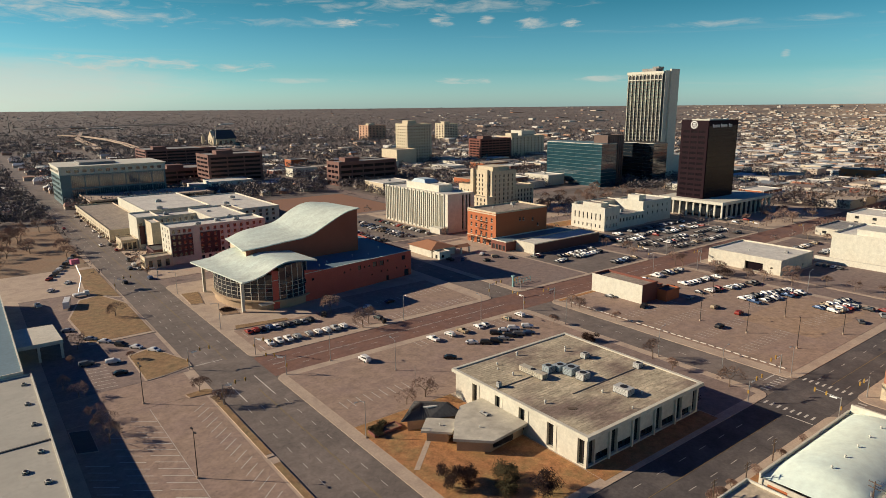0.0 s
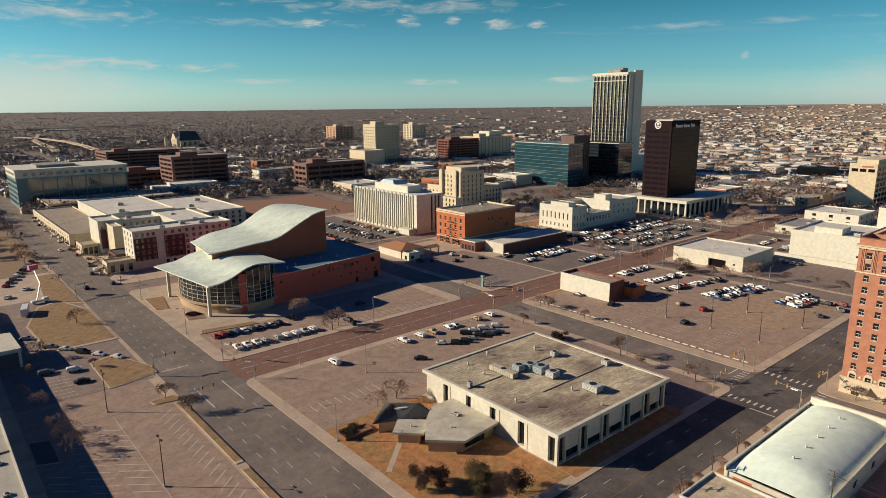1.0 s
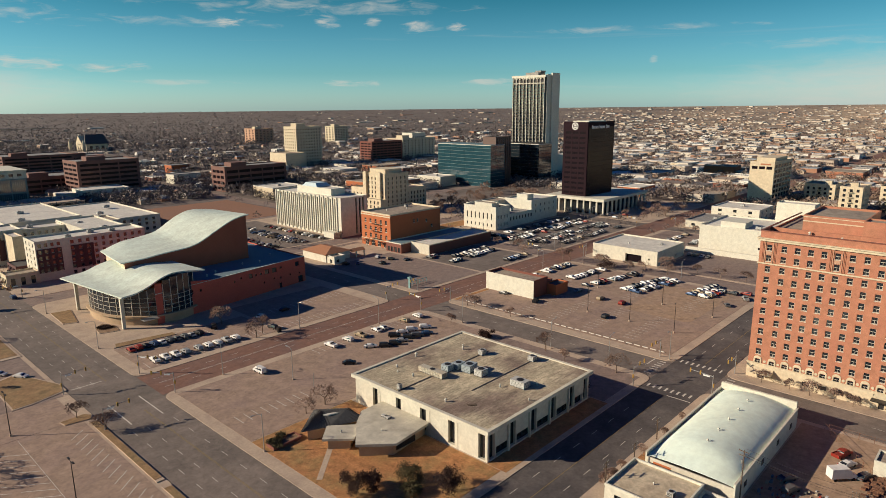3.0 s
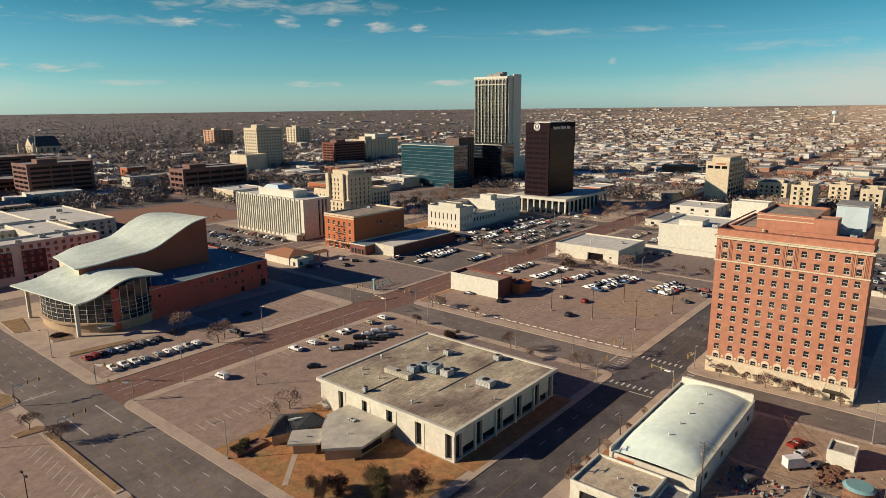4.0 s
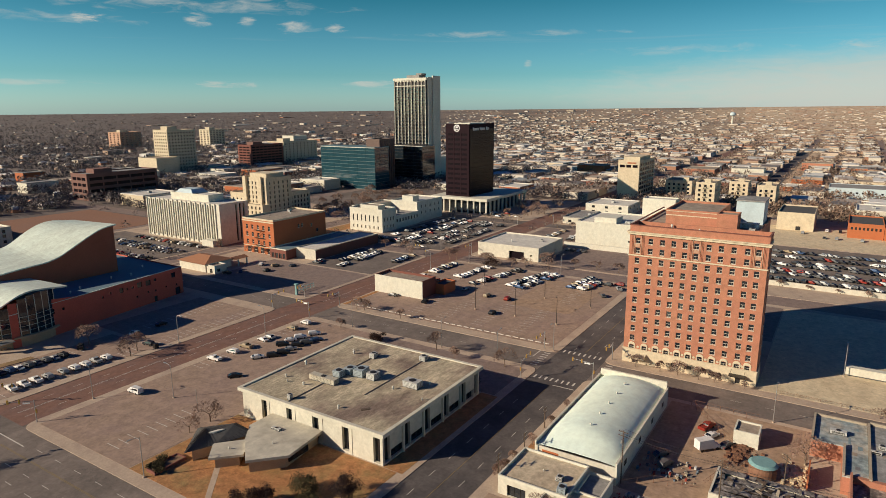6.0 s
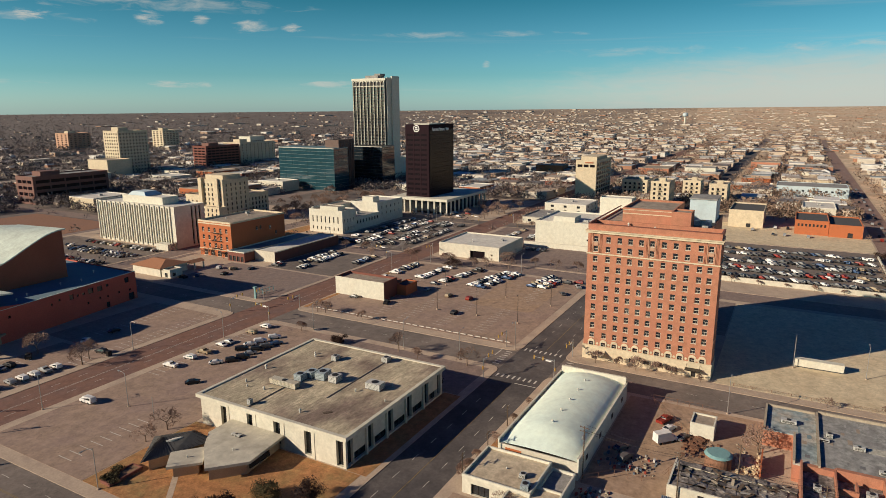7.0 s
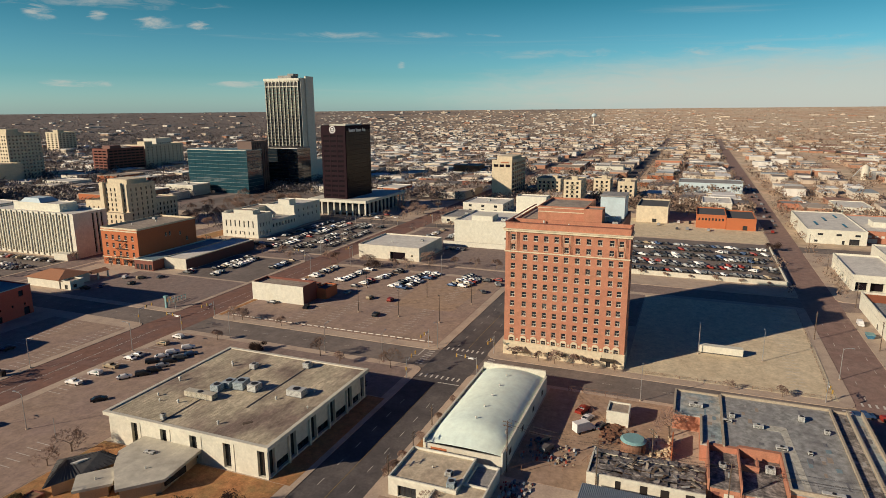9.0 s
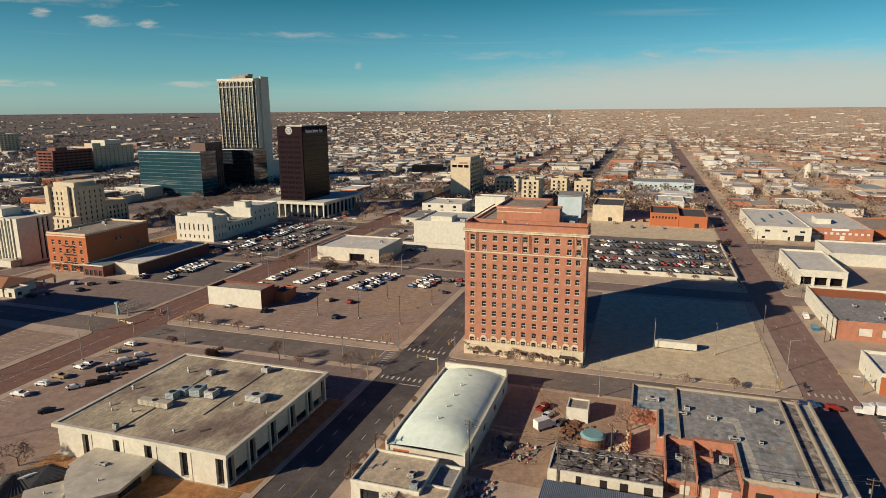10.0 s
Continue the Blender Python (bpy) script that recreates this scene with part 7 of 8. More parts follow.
# beside the long hall
for s, c, x, y, a in (("suv", "white", 33.5, 228.6, -6), ("sedan", "black", 33.5, 217, -6), ("sedan", "silver", 26, 273.6, -30), ("sedan", "silver", 31.3, 258, -35), ("sedan", "white", 35, 252, -45), ("suv", "black", 39.2, 244.4, -50), ("sedan", "white", 43, 238.6, -52), ("sedan", "white", 47.3, 231.6, -55), ("pickup", "white", 20.4, 318, 95), ("sedan", "white", 28, 342, 60), ("sedan", "white", 36.6, 353, 55), ("suv", "grey", 26, 232, 0)):
    car(s, c, x, y, a)
for i in range(9):
    car(random.choice(KINDS[:8]), random.choice(COLOURS), 30 + i * 2.2, 366 + i * 6.2, 60 + random.uniform(-6, 6))
for s, c, x, y, a in (("suv", "black", 59, 336, 90), ("suv", "grey", 67.3, 365, 90), ("sedan", "white", 66, 440, 90), ("suv", "white", 70.8, 372, 90), ("sedan", "red", 56, 520, -90), ("pickup", "grey", 70.8, 386, 90)):
    car(s, c, x, y, a, 0.03)
for i in range(10):
    car(random.choice(KINDS[:8]), random.choice(COLOURS), 70.9, 340 + i * 26 + random.uniform(-6, 6), 90, 0.03)
row(75, 715, 130, 715, 16, 90, 0.7)
# storage yard
car("pickup", "red", 170.6, 24.6, -20)
car("sedan", "white", 166.3, 22.6, -25)
car("sedan", "grey", 163.0, 18.6, -20)
car("sedan", "grey", 150.4, 31.6, -30)
car("suv", "grey", 146, 29.6, -20)
bx = thing("box_truck", "white box-bodied delivery truck in a dirt yard", "truck", at=pose(159.4, 22.4, 0.19, 0, 0, -42))
part("cargo_box", Mesh().box(-3.2, 1.0, -1.1, 1.1, 0.7, 3.1), CAR_MATS["white"], bx)
part("cab", Mesh().add([(1.05, -1, 0.5), (3.1, -1, 0.5), (3.1, -1, 1.2), (2.2, -0.95, 1.4), (1.6, -0.9, 2.2), (1.05, -0.9, 2.2), (1.05, 1, 0.5), (3.1, 1, 0.5), (3.1, 1, 1.2), (2.2, 0.95, 1.4), (1.6, 0.9, 2.2), (1.05, 0.9, 2.2)], [(0, 1, 2, 3, 4, 5), (11, 10, 9, 8, 7, 6), (1, 7, 8, 2), (2, 8, 9, 3), (3, 9, 10, 4), (4, 10, 11, 5), (0, 6, 7, 1)]), CAR_MATS["white"], bx)
part("windscreen", Mesh().quad((2.22, -0.85, 1.45), (2.22, 0.85, 1.45), (1.66, 0.8, 2.15), (1.66, -0.8, 2.15)), GLASS, bx)
for sx in (-2.2, 2.2):
    for sy in (-1, 1):
        part("wheel", WHEEL, None, bx, at=pose(sx, sy * 0.95, 0.34) @ Matrix.Scale(1.2, 4))
for i in range(26):
    car(random.choice(KINDS[:8]), random.choice(COLOURS), random.uniform(440, 900), random.choice((-58.5, -54)), 0 if i % 2 else 180, 0.05)
for i in range(16):
    car(random.choice(KINDS[:8]), random.choice(COLOURS), random.uniform(445, 560), random.choice((66, 69.6, 73.5, 77.4)), 0 if i % 2 else 180, 0.06)
car("pickup", "blue", 195.6, -49.4, -82, 0.05)
car("suv", "red", 195.0, -55.5, -82, 0.05)
st = thing("semi_truck", "white semi-trailer truck waiting at the junction", "truck", at=pose(194.0, -64.5, 0.05, 0, 0, 88))
part("cab", Mesh().box(0.6, 2.6, -1.2, 1.2, 0.9, 3.4).box(2.6, 4.4, -1.0, 1.0, 0.9, 2.1).box(-0.2, 0.6, -1.2, 1.2, 0.9, 3.8), CAR_MATS["white"], st)
part("windscreen", Mesh().box(2.58, 2.64, -1.05, 1.05, 2.2, 3.2), GLASS, st)
part("trailer", Mesh().box(-17, -0.9, -1.28, 1.28, 1.2, 4.0), CAR_MATS["white"], st)
part("chassis", Mesh().box(-16.5, 4.2, -0.5, 0.5, 0.6, 0.95), DARK_METAL, st)
for sx in (3.4, -1.6, -2.9, -14.4, -15.7):
    for sy in (-1, 1):
        part("wheel", WHEEL, None, st, at=pose(sx, sy * 1.05, 0.45) @ Matrix.Scale(1.35, 4))
tr = thing("box_trailer", "white box trailer parked beside a kerb", "trailer", at=pose(30.5, 309, 0.19, 0, 0, 78))
part("box", Mesh().box(-4.6, 4.6, -1.2, 1.2, 0.8, 3.6), CAR_MATS["white"], tr)
for sx in (-2, -0.9):
    for sy in (-1, 1):
        part("wheel", WHEEL, None, tr, at=pose(sx, sy * 1.0, 0.34))
part("jockey_wheel", Mesh().tube((4, 0, 0), (4, 0, 0.9), 0.1), STEEL, tr)
lift = thing("bucket_truck", "white bucket truck with a raised boom", "truck", at=pose(38, 324, 0.19, 0, 0, 10))
part("body", Mesh().box(-3.4, 1.2, -1.1, 1.1, 0.8, 1.7).box(1.3, 3.3, -1.05, 1.05, 0.6, 2.3), CAR_MATS["white"], lift)
part("boom", Mesh().tube((-1, 0, 1.7), (2, 3, 8), 0.25).tube((2, 3, 8), (4, 16, 13), 0.2), STEEL, lift)
part("bucket", Mesh().box(2.2, 5.8, 15.0, 17.4, 12, 14.2), mat("pink banner cloth", (0.6, 0.16, 0.24), 0.8, 0.15), lift, "bright pink bucket cover")
for sx in (-2.4, 2.2):
    for sy in (-1, 1):
        part("wheel", WHEEL, None, lift, at=pose(sx, sy * 0.95, 0.34))
# covered hoarding and bins
wh = thing("site_box", "long white site trailer on a vacant lot", "trailer")
part("body", Mesh().box(231.2, 233.8, -20.6, -6.4, 0.6, 3.0), WHITE, wh)
part("skirt", Mesh().box(231.4, 233.6, -20.2, -6.8, 0.19, 0.6), ROOF_DARK, wh)
dp = thing("skip_bin", "blue-green dumpster at the pavement edge", "bin")
part("tub", Mesh().add([(268.6, -67.4, 0.16), (271.4, -67.4, 0.16), (271.4, -65.4, 0.16), (268.6, -65.4, 0.16), (268.2, -67.8, 1.6), (271.8, -67.8, 1.6), (271.8, -65.0, 1.6), (268.2, -65.0, 1.6)], [(3, 2, 1, 0), (0, 1, 5, 4), (1, 2, 6, 5), (2, 3, 7, 6), (3, 0, 4, 7)]), mat("blue bin paint", (0.05, 0.16, 0.26), 0.6, 0.2), dp)
part("lid", Mesh().box(268.1, 271.9, -67.9, -64.9, 1.6, 1.75), TEALM, dp)
car("van", "white", 285.0, -66.2, 178, 0.16)

# ---- bare winter trees ----
def limb_tree(seed, height, spread, levels=5, twig_r=0.045, upright=0.75):
    """Trunk with limbs, and the fine twigs as a second mesh."""
    rng = random.Random(seed)
    wood, twigs = Mesh(), Mesh()

    def grow(p, d, length, r, level):
        n = 2
        for k in range(n):
            q = p + d * (length / n)
            r2 = r * 0.84
            (wood if level < 3 else twigs).tube(p, q, max(r, twig_r), max(r2, twig_r * 0.8), 6 if level < 2 else (4 if level < 3 else 3), cap=False)
            p, r = q, r2
            d = (d + Vector((rng.uniform(-1, 1), rng.uniform(-1, 1), rng.uniform(-0.4, 0.8))) * 0.16).normalized()
        if level >= levels:
            return
        count = rng.choice((3, 4)) if level < levels - 1 else 4
        for c in range(count):
            a = 2 * math.pi * (c + rng.random() * 0.7) / count
            side = d.orthogonal().normalized()
            side = side * math.cos(a) + d.cross(side) * math.sin(a)
            e = (d * upright + side * rng.uniform(0.45, 0.85) * spread + Vector((0, 0, 0.12))).normalized()
            grow(p, e, length * rng.uniform(0.62, 0.82), r * 0.62, level + 1)

    grow(Vector((0, 0, 0)), Vector((0, 0, 1)), height * 0.27, height * 0.026, 0)
    return wood, twigs


TREES = {}


def tree_proto(kind, seed, height, spread, label, upright=0.75):
    wood, twigs = limb_tree(seed, height, spread, 5, upright=upright)
    TREES[kind] = (wood.data("trunk", BARK), twigs.data("crown", TWIG), label)


tree_proto("small", 1, 6.0, 1.0, "small bare street tree with fine twigs")
tree_proto("round", 2, 7.0, 1.15, "round-headed bare deciduous tree")
tree_proto("tall", 3, 9.5, 0.9, "tall bare deciduous tree with reddish twigs", 0.9)
tree_proto("wide", 5, 8.0, 1.35, "broad bare deciduous tree", 0.6)


def tree(kind, x, y, s=1.0, z=0.19):
    w, t, label = TREES[kind]
    o = thing("tree", label, "tree", "bare trees", pose(x, y, z, 0, 0, random.uniform(0, 360)) @ Matrix.Scale(s * random.uniform(0.9, 1.1), 4))
    part("trunk", w, None, o)
    part("crown", t, None, o)
    return o


random.seed(31)
for kind, x, y, s in (("round", 49.8, 187.4, 0.95), ("round", 53, 174.2, 0.9), ("wide", 44.5, 282.1, 1.1), ("round", 117.2, 231, 1.3), ("wide", 118.5, 207, 1.2), ("tall", 122.6, 209.5, 0.9), ("wide", 94.9, 141.8, 0.85), ("wide", 102, 142.4, 0.95),
                      ("tall", 180, 117.9, 1.0), ("wide", 179.6, 90.3, 1.1), ("small", 177, 108.3, 0.9), ("small", 180, 163.2, 0.8), ("tall", 201.8, 173.3, 0.8), ("round", 202.6, 169.7, 0.9), ("small", 202, 150, 0.8),
                      ("wide", 309.6, 130.5, 1.15), ("round", 301, 164, 1.2), ("tall", 300.6, 182.6, 0.9), ("tall", 301, 187.4, 0.9), ("round", 320.2, 135.2, 1.2), ("wide", 305, 142, 1.1), ("round", 305, 150, 1.0), ("round", 322, 120, 0.9), ("wide", 322, 108, 0.9), ("round", 322, 96, 0.9),
                      ("wide", 164.5, 1.0, 1.1), ("small", 119.6, 60.6, 0.9), ("wide", 112.9, 47.6, 0.8), ("small", 122.2, 60.8, 0.8), ("small", 128, 61.6, 0.7), ("small", 138, 61, 0.6), ("small", 150, 61, 0.6), ("small", 162, 61, 0.55),
                      ("round", 202.6, 52.9, 0.75), ("small", 202.8, 45, 0.8), ("round", 202.8, 39.5, 0.8), ("small", 202.8, 33, 0.9), ("round", 202.8, 28.3, 0.7), ("small", 202.8, 19.5, 0.5), ("small", 201.8, -29.7, 0.8), ("wide", 190 + 11.8, -15, 0.5),
                      ("small", 39, 228, 0.7), ("wide", 26, 250, 1.0), ("small", 22, 236, 0.7), ("wide", 20, 206, 0.8), ("wide", 21, 187, 0.85), ("wide", 22, 179, 0.9), ("wide", 22, 171, 0.9), ("wide", 17, 215, 0.8),
                      ("round", 258, 296, 0.9), ("wide", 254, 301, 0.9), ("small", 254.6, 288, 0.9), ("wide", 256, 331, 1.0), ("round", 310, 225, 1.0), ("round", 309, 240, 1.0), ("wide", 300.8, 214, 1.0)):
    tree(kind, x, y, s)
for i in range(20):
    tree(random.choice(("tall", "wide", "round")), 402 + random.uniform(-42, 30), 330 + random.uniform(5, 75), random.uniform(1.0, 1.5), 0.0)
for i in range(30):
    tree(random.choice(("tall", "wide", "round")), random.uniform(444, 530), random.uniform(304, 425), random.uniform(1.0, 1.5), 0.0)
for i in range(30):
    tree(random.choice(("wide", "round", "tall")), random.uniform(-20, 49), random.uniform(392, 540), random.uniform(1.1, 1.6))
for i in range(16):
    tree("small", 71.4 + random.uniform(-0.3, 1.2), 346 + i * 15, random.uniform(0.6, 0.9), 0.15)
for i in range(14):
    tree(random.choice(("wide", "round")), random.uniform(445, 522), random.uniform(205, 240), random.uniform(0.9, 1.3), 0.15)
for i in range(10):
    tree(random.choice(("wide", "round")), 430 + random.uniform(-6, 2), 84 + i * 10, random.uniform(0.8, 1.1), 0.0)
for i in range(7):
    tree("small", 336.6, -38 + i * 12, random.uniform(0.5, 0.8), 0.0)


# ---- evergreens: dark clumps of many small leaves ----
def evergreen(x, y, h, w, seed, label="dense dark evergreen shrub on a dry lawn", z=0.19, material=None):
    rng = random.Random(seed)
    o = thing("evergreen", label, "shrub", "evergreens", pose(x, y, z))
    t = Mesh()
    for i in range(3):
        a = 2.1 * i
        t.tube((0, 0, 0), (math.cos(a) * w * 0.3, math.sin(a) * w * 0.3, h * 0.7), 0.12, 0.04, 5)
    part("trunk", t, BARK, o)
    lv = Mesh()
    lobes = [(rng.uniform(-0.5, 0.5) * w, rng.uniform(-0.5, 0.5) * w, rng.uniform(0.25, 0.8) * h, rng.uniform(0.24, 0.42)) for i in range(11)]
    for i in range(4200):
        cx, cy, cz, r = rng.choice(lobes)
        v = Vector((rng.gauss(0, 1), rng.gauss(0, 1), rng.gauss(0, 1))).normalized() * (r * w * rng.uniform(0.35, 1.05))
        p = Vector((cx, cy, cz)) + Vector((v.x, v.y, v.z * h / w * 0.7))
        if p.z < 0.05:
            continue
        a, b = Vector((rng.uniform(-1, 1), rng.uniform(-1, 1), rng.uniform(-1, 1))) * 0.27, Vector((rng.uniform(-1, 1), rng.uniform(-1, 1), rng.uniform(-1, 1))) * 0.27
        lv.add([p, p + a, p + a * 0.4 + b], [(0, 1, 2)])
    part("leaves", lv, material or EVERGREEN, o)


OLIVE = mat("dull olive leaves", (0.085, 0.07, 0.03), 0.9, 0.4, 0.5, 3.0, 0.0, island=0.4)
evergreen(79.8, 101.2, 6.2, 5.0, 1)
evergreen(83.0, 99.6, 4.6, 4.2, 2)
evergreen(91.0, 96.2, 4.4, 4.8, 3, material=OLIVE)
evergreen(94.4, 86.8, 5.2, 5.2, 4)
evergreen(88.6, 92.4, 2.2, 3.4, 5, material=OLIVE)
evergreen(158.9, 90.0, 5.4, 3.6, 6, "dark evergreen against the office wall")
evergreen(176.2, 142.6, 3.4, 4.4, 7, "rust-brown evergreen bush by the car park")
evergreen(301.6, 160, 5.0, 8.0, 8, "broad rust-brown evergreen at the car park corner")
evergreen(84.0, 262.0, 0.9, 4.2, 9, "low red-brown planting in a kerbed bed", 0.3)
evergreen(426.0, -48.5, 5.0, 6.5, 10, "rounded dark evergreen at the street corner")
evergreen(80.2, 133.0, 1.0, 4.4, 11, "low olive planting in a brick box", 0.6, OLIVE)

# ---- street furniture ----
def street_lamp(x, y, h, arm, turn, dark=False, z=0.15, double=False):
    m_ = DARK_METAL if dark else STEEL
    t = thing("street_lamp", "dark slender car-park lamp post" if dark else "tall grey steel street lamp with a curved arm", "lamp", "street lamps", pose(x, y, z, 0, 0, turn))
    part("base", Mesh().tube((0, 0, 0), (0, 0, 0.7 if dark else 0.3), 0.34, n=8), CONCRETE, t)
    part("pole", Mesh().tube((0, 0, 0.3), (0, 0, h), 0.13, 0.08, 8), m_, t)
    for s in ((1, -1) if double else (1,)):
        a = Mesh()
        pts = [(0, 0, h - 0.6), (s * arm * 0.3, 0, h + 0.1), (s * arm, 0, h + 0.3)]
        for p, q_ in zip(pts, pts[1:]):
            a.tube(p, q_, 0.06, n=5)
        part("arm", a, m_, t)
        part("lamp_head", Mesh().box(min(s * arm, s * (arm + 0.9)), max(s * arm, s * (arm + 0.9)), -0.2, 0.2, h + 0.2, h + 0.4), m_, t)


for x, y, h, turn in ((35.1, 140.8, 12, 90), (34.4, 189.7, 12, 90)):
    street_lamp(x, y, h, 0.9, turn, True, double=True)
for x, y in ((228.7, 129.5), (229.3, 110.8), (228.1, 91.9), (259.5, 110.6), (256.3, 87.8), (264.3, 144.7)):
    street_lamp(x, y, 11, 0.8, 30, True, double=x > 255)
for x, y, a in ((92.7, 186.0 - 1.2, 90), (75.7, 132.6, 180), (105.8, 164.3, 90), (73.8, 240, 180), (183.4, 95.1, 0), (183.4, 118, 0), (183.4, 160, 0), (201.6, 79 + 3, 180), (184.0, 9.8, 0), (229.7, -6.1, 0), (230.3, -26.6, 0), (222.5, -48.2, -90), (275.3, 183.6, 90), (74, 300, 180), (74, 420, 180), (301.6, 175, 0), (301.6, 120, 0), (340, -30, 0), (301.4, 30, 0), (160, 184.2, 90), (136, 205.5 - 1.2, -90), (319, 195 + 10, 180), (319, 260, 180), (424, 240, 0), (424, 275, 0)):
    street_lamp(x, y, 10.5, 2.2, a)
AMBER = mat("amber signal housing", (0.4, 0.24, 0.05), 0.6, 0.15)


def traffic_signal(x, y, turn, arm=7.0, yellow=True):
    t = thing("traffic_signal", "steel mast-arm traffic signal at a street corner", "traffic light", "traffic signals", pose(x, y, 0.15, 0, 0, turn))
    part("pole", Mesh().tube((0, 0, 0), (0, 0, 6.6), 0.16, 0.12, 8), STEEL, t)
    part("mast_arm", Mesh().tube((0, 0, 6.1), (arm, 0, 6.5), 0.1, 0.06, 6), STEEL, t)
    hm = AMBER if yellow else DARK_METAL
    for d in (arm * 0.55, arm * 0.98):
        s = part("signal_head", Mesh().box(d - 0.2, d + 0.2, -0.25, 0.1, 5.7, 6.9), hm, t)
        part("lens", Mesh().tube((d, -0.27, 6.65), (d, -0.25, 6.65), 0.13, n=8).tube((d, -0.27, 6.3), (d, -0.25, 6.3), 0.13, n=8).tube((d, -0.27, 5.95), (d, -0.25, 5.95), 0.13, n=8), DARK_METAL, s)
    part("side_head", Mesh().box(-0.45, -0.15, -0.2, 0.2, 2.8, 3.9), hm, t)
    part("sign_blade", Mesh().box(arm * 0.15, arm * 0.42, -0.03, 0.03, 5.6, 6.0), SIGN_WHITE, t)


for x, y, a in ((52.6, 174.3, 0), (52.4, 207.1, 0), (76.1, 183.4, 130), (74.6, 206, -60), (183.2, 183.4, 90), (202.2, 183.6, 180), (202.2, 85.7, 180), (174.0, 81.6, 0), (204.4, 61.5, 180), (183.4, 61, 90), (202.4, -41.2, 180), (184, 206, 0), (204, 206.4, 200), (208.5, -66, 90), (301, 82, 180), (301, 60, 90), (52.2, 322, 0), (74, 335, 180), (301.2, 204.6, 90), (320, 184, 180), (424.6, 204.6, 90), (444, 184, 180)):
    traffic_signal(x, y, a)


def wood_pole(x, y, h, turn, gear=True):
    t = thing("utility_pole", "weathered wooden utility pole with crossarms", "utility pole", "utility poles", pose(x, y, 0.1, 0, 0, turn))
    part("pole", Mesh().tube((0, 0, 0), (0, 0, h), 0.17, 0.11, 7), WOOD_POLE, t)
    for z in (h - 0.5, h - 1.5):
        a = part("crossarm", Mesh().box(-1.2, 1.2, -0.07, 0.07, z, z + 0.14), WOOD_POLE, t)
        part("insulator", Mesh().tube((-1.1, 0, z + 0.14), (-1.1, 0, z + 0.34), 0.06).tube((1.1, 0, z + 0.14), (1.1, 0, z + 0.34), 0.06).tube((0.5, 0, z + 0.14), (0.5, 0, z + 0.34), 0.06), STEEL, a)
    if gear:
        part("transformer", Mesh().tube((0.3, 0, h - 3.4), (0.3, 0, h - 2.4), 0.25, n=8), STEEL, t)
    return Vector((x, y, h - 0.3))


tops = [wood_pole(132.8, 36.4, 13.5, 80), wood_pole(134.0, 15.6, 12, 85), wood_pole(134.6, -12, 12, 88), wood_pole(135.2, -47, 12.5, 88)]
p5 = [wood_pole(260.6, -46.6, 11, 0, False), wood_pole(255.5, -66.4, 11, 0, False), wood_pole(258.2, -69.0, 11, 0, False), wood_pole(310.8, -69.6, 11, 0), wood_pole(372, -68.4, 11, 0), wood_pole(428, -67.6, 11, 0), wood_pole(149.5, 4.4, 9, 40, False), wood_pole(128.6, 58.9, 8.5, 0, False), wood_pole(117.5, 60.2, 8, 0, False), wood_pole(148, 54.0 + 8, 6, 0, False)]


def wire(a, b, sag=0.7):
    m = Mesh()
    n = 8
    pts = []
    for i in range(n + 1):
        k = i / n
        p = a.lerp(b, k)
        p.z -= sag * 4 * k * (1 - k)
        pts.append(p)
    for p, q_ in zip(pts, pts[1:]):
        m.tube(p, q_, 0.025, n=3, cap=False)
    return m


for a, b in zip(tops, tops[1:]):
    for off in (-1.1, -0.4, 0.5, 1.1):
        o = Vector((off, 0, 0.2 if abs(off) > 1 else -0.8))
        whole("power_line", wire(a + o, b + o), DARK_METAL, "thin dark overhead power line between wooden poles", "cable", "overhead lines")
for a, b in ((p5[1], p5[3]), (p5[3], p5[4]), (p5[4], p5[5])):
    for off in (-1.0, 1.0):
        o = Vector((0, off, 0))
        whole("power_line", wire(a + o, b + o), DARK_METAL, "thin dark overhead power line between wooden poles", "cable", "overhead lines")


def fence(pts, h, label, n_gap=3.0, material=None):
    f = thing("fence", label, "fence")
    for (x0, y0), (x1, y1) in zip(pts, pts[1:]):
        d = math.hypot(x1 - x0, y1 - y0)
        n = max(1, int(d / n_gap))
        for i in range(n):
            x, y = x0 + (x1 - x0) * i / n, y0 + (y1 - y0) * i / n
            part("post", Mesh().tube((x, y, 0.15), (x, y, h), 0.05, n=5), material or STEEL, f)
        part("rail", Mesh().tube((x0, y0, h), (x1, y1, h), 0.035, n=4).tube((x0, y0, h * 0.55), (x1, y1, h * 0.55), 0.025, n=4), material or STEEL, f)


RUST = mat("rusty metal", (0.2, 0.1, 0.06), 0.85, 0.25, 0.5, 3.0, 0.05)
fence([(182.8, 30), (182.8, 13)], 2.0, "rusty chain-link fence round the yard", material=RUST)
fence([(182.8, 31), (160, 14), (141, 20)], 2.0, "rusty chain-link fence across the yard", material=RUST)
fence([(131, 36), (137, 30), (139, 21)], 2.2, "leaning rusty chain-link fence", material=RUST)
fence([(204.8, 10), (204.8, -43), (296, -45)], 1.1, "low rusty wire fence round the vacant lot", 5.0, RUST)
rub = Mesh()
random.seed(77)
for i in range(150):
    x, y = 163 + random.gauss(0, 4), 15 + (random.gauss(0, 1.2)) - 0
    s = random.uniform(0.15, 0.6)
    rub.box(x - s, x + s, y - s, y + s, 0.15, 0.2 + s * random.uniform(0.4, 1.4))
whole("scrap_heap", rub, RUST, "rusty brown scrap and timber piled along the fence", "scrap", kind="stuff")
cl = Mesh()
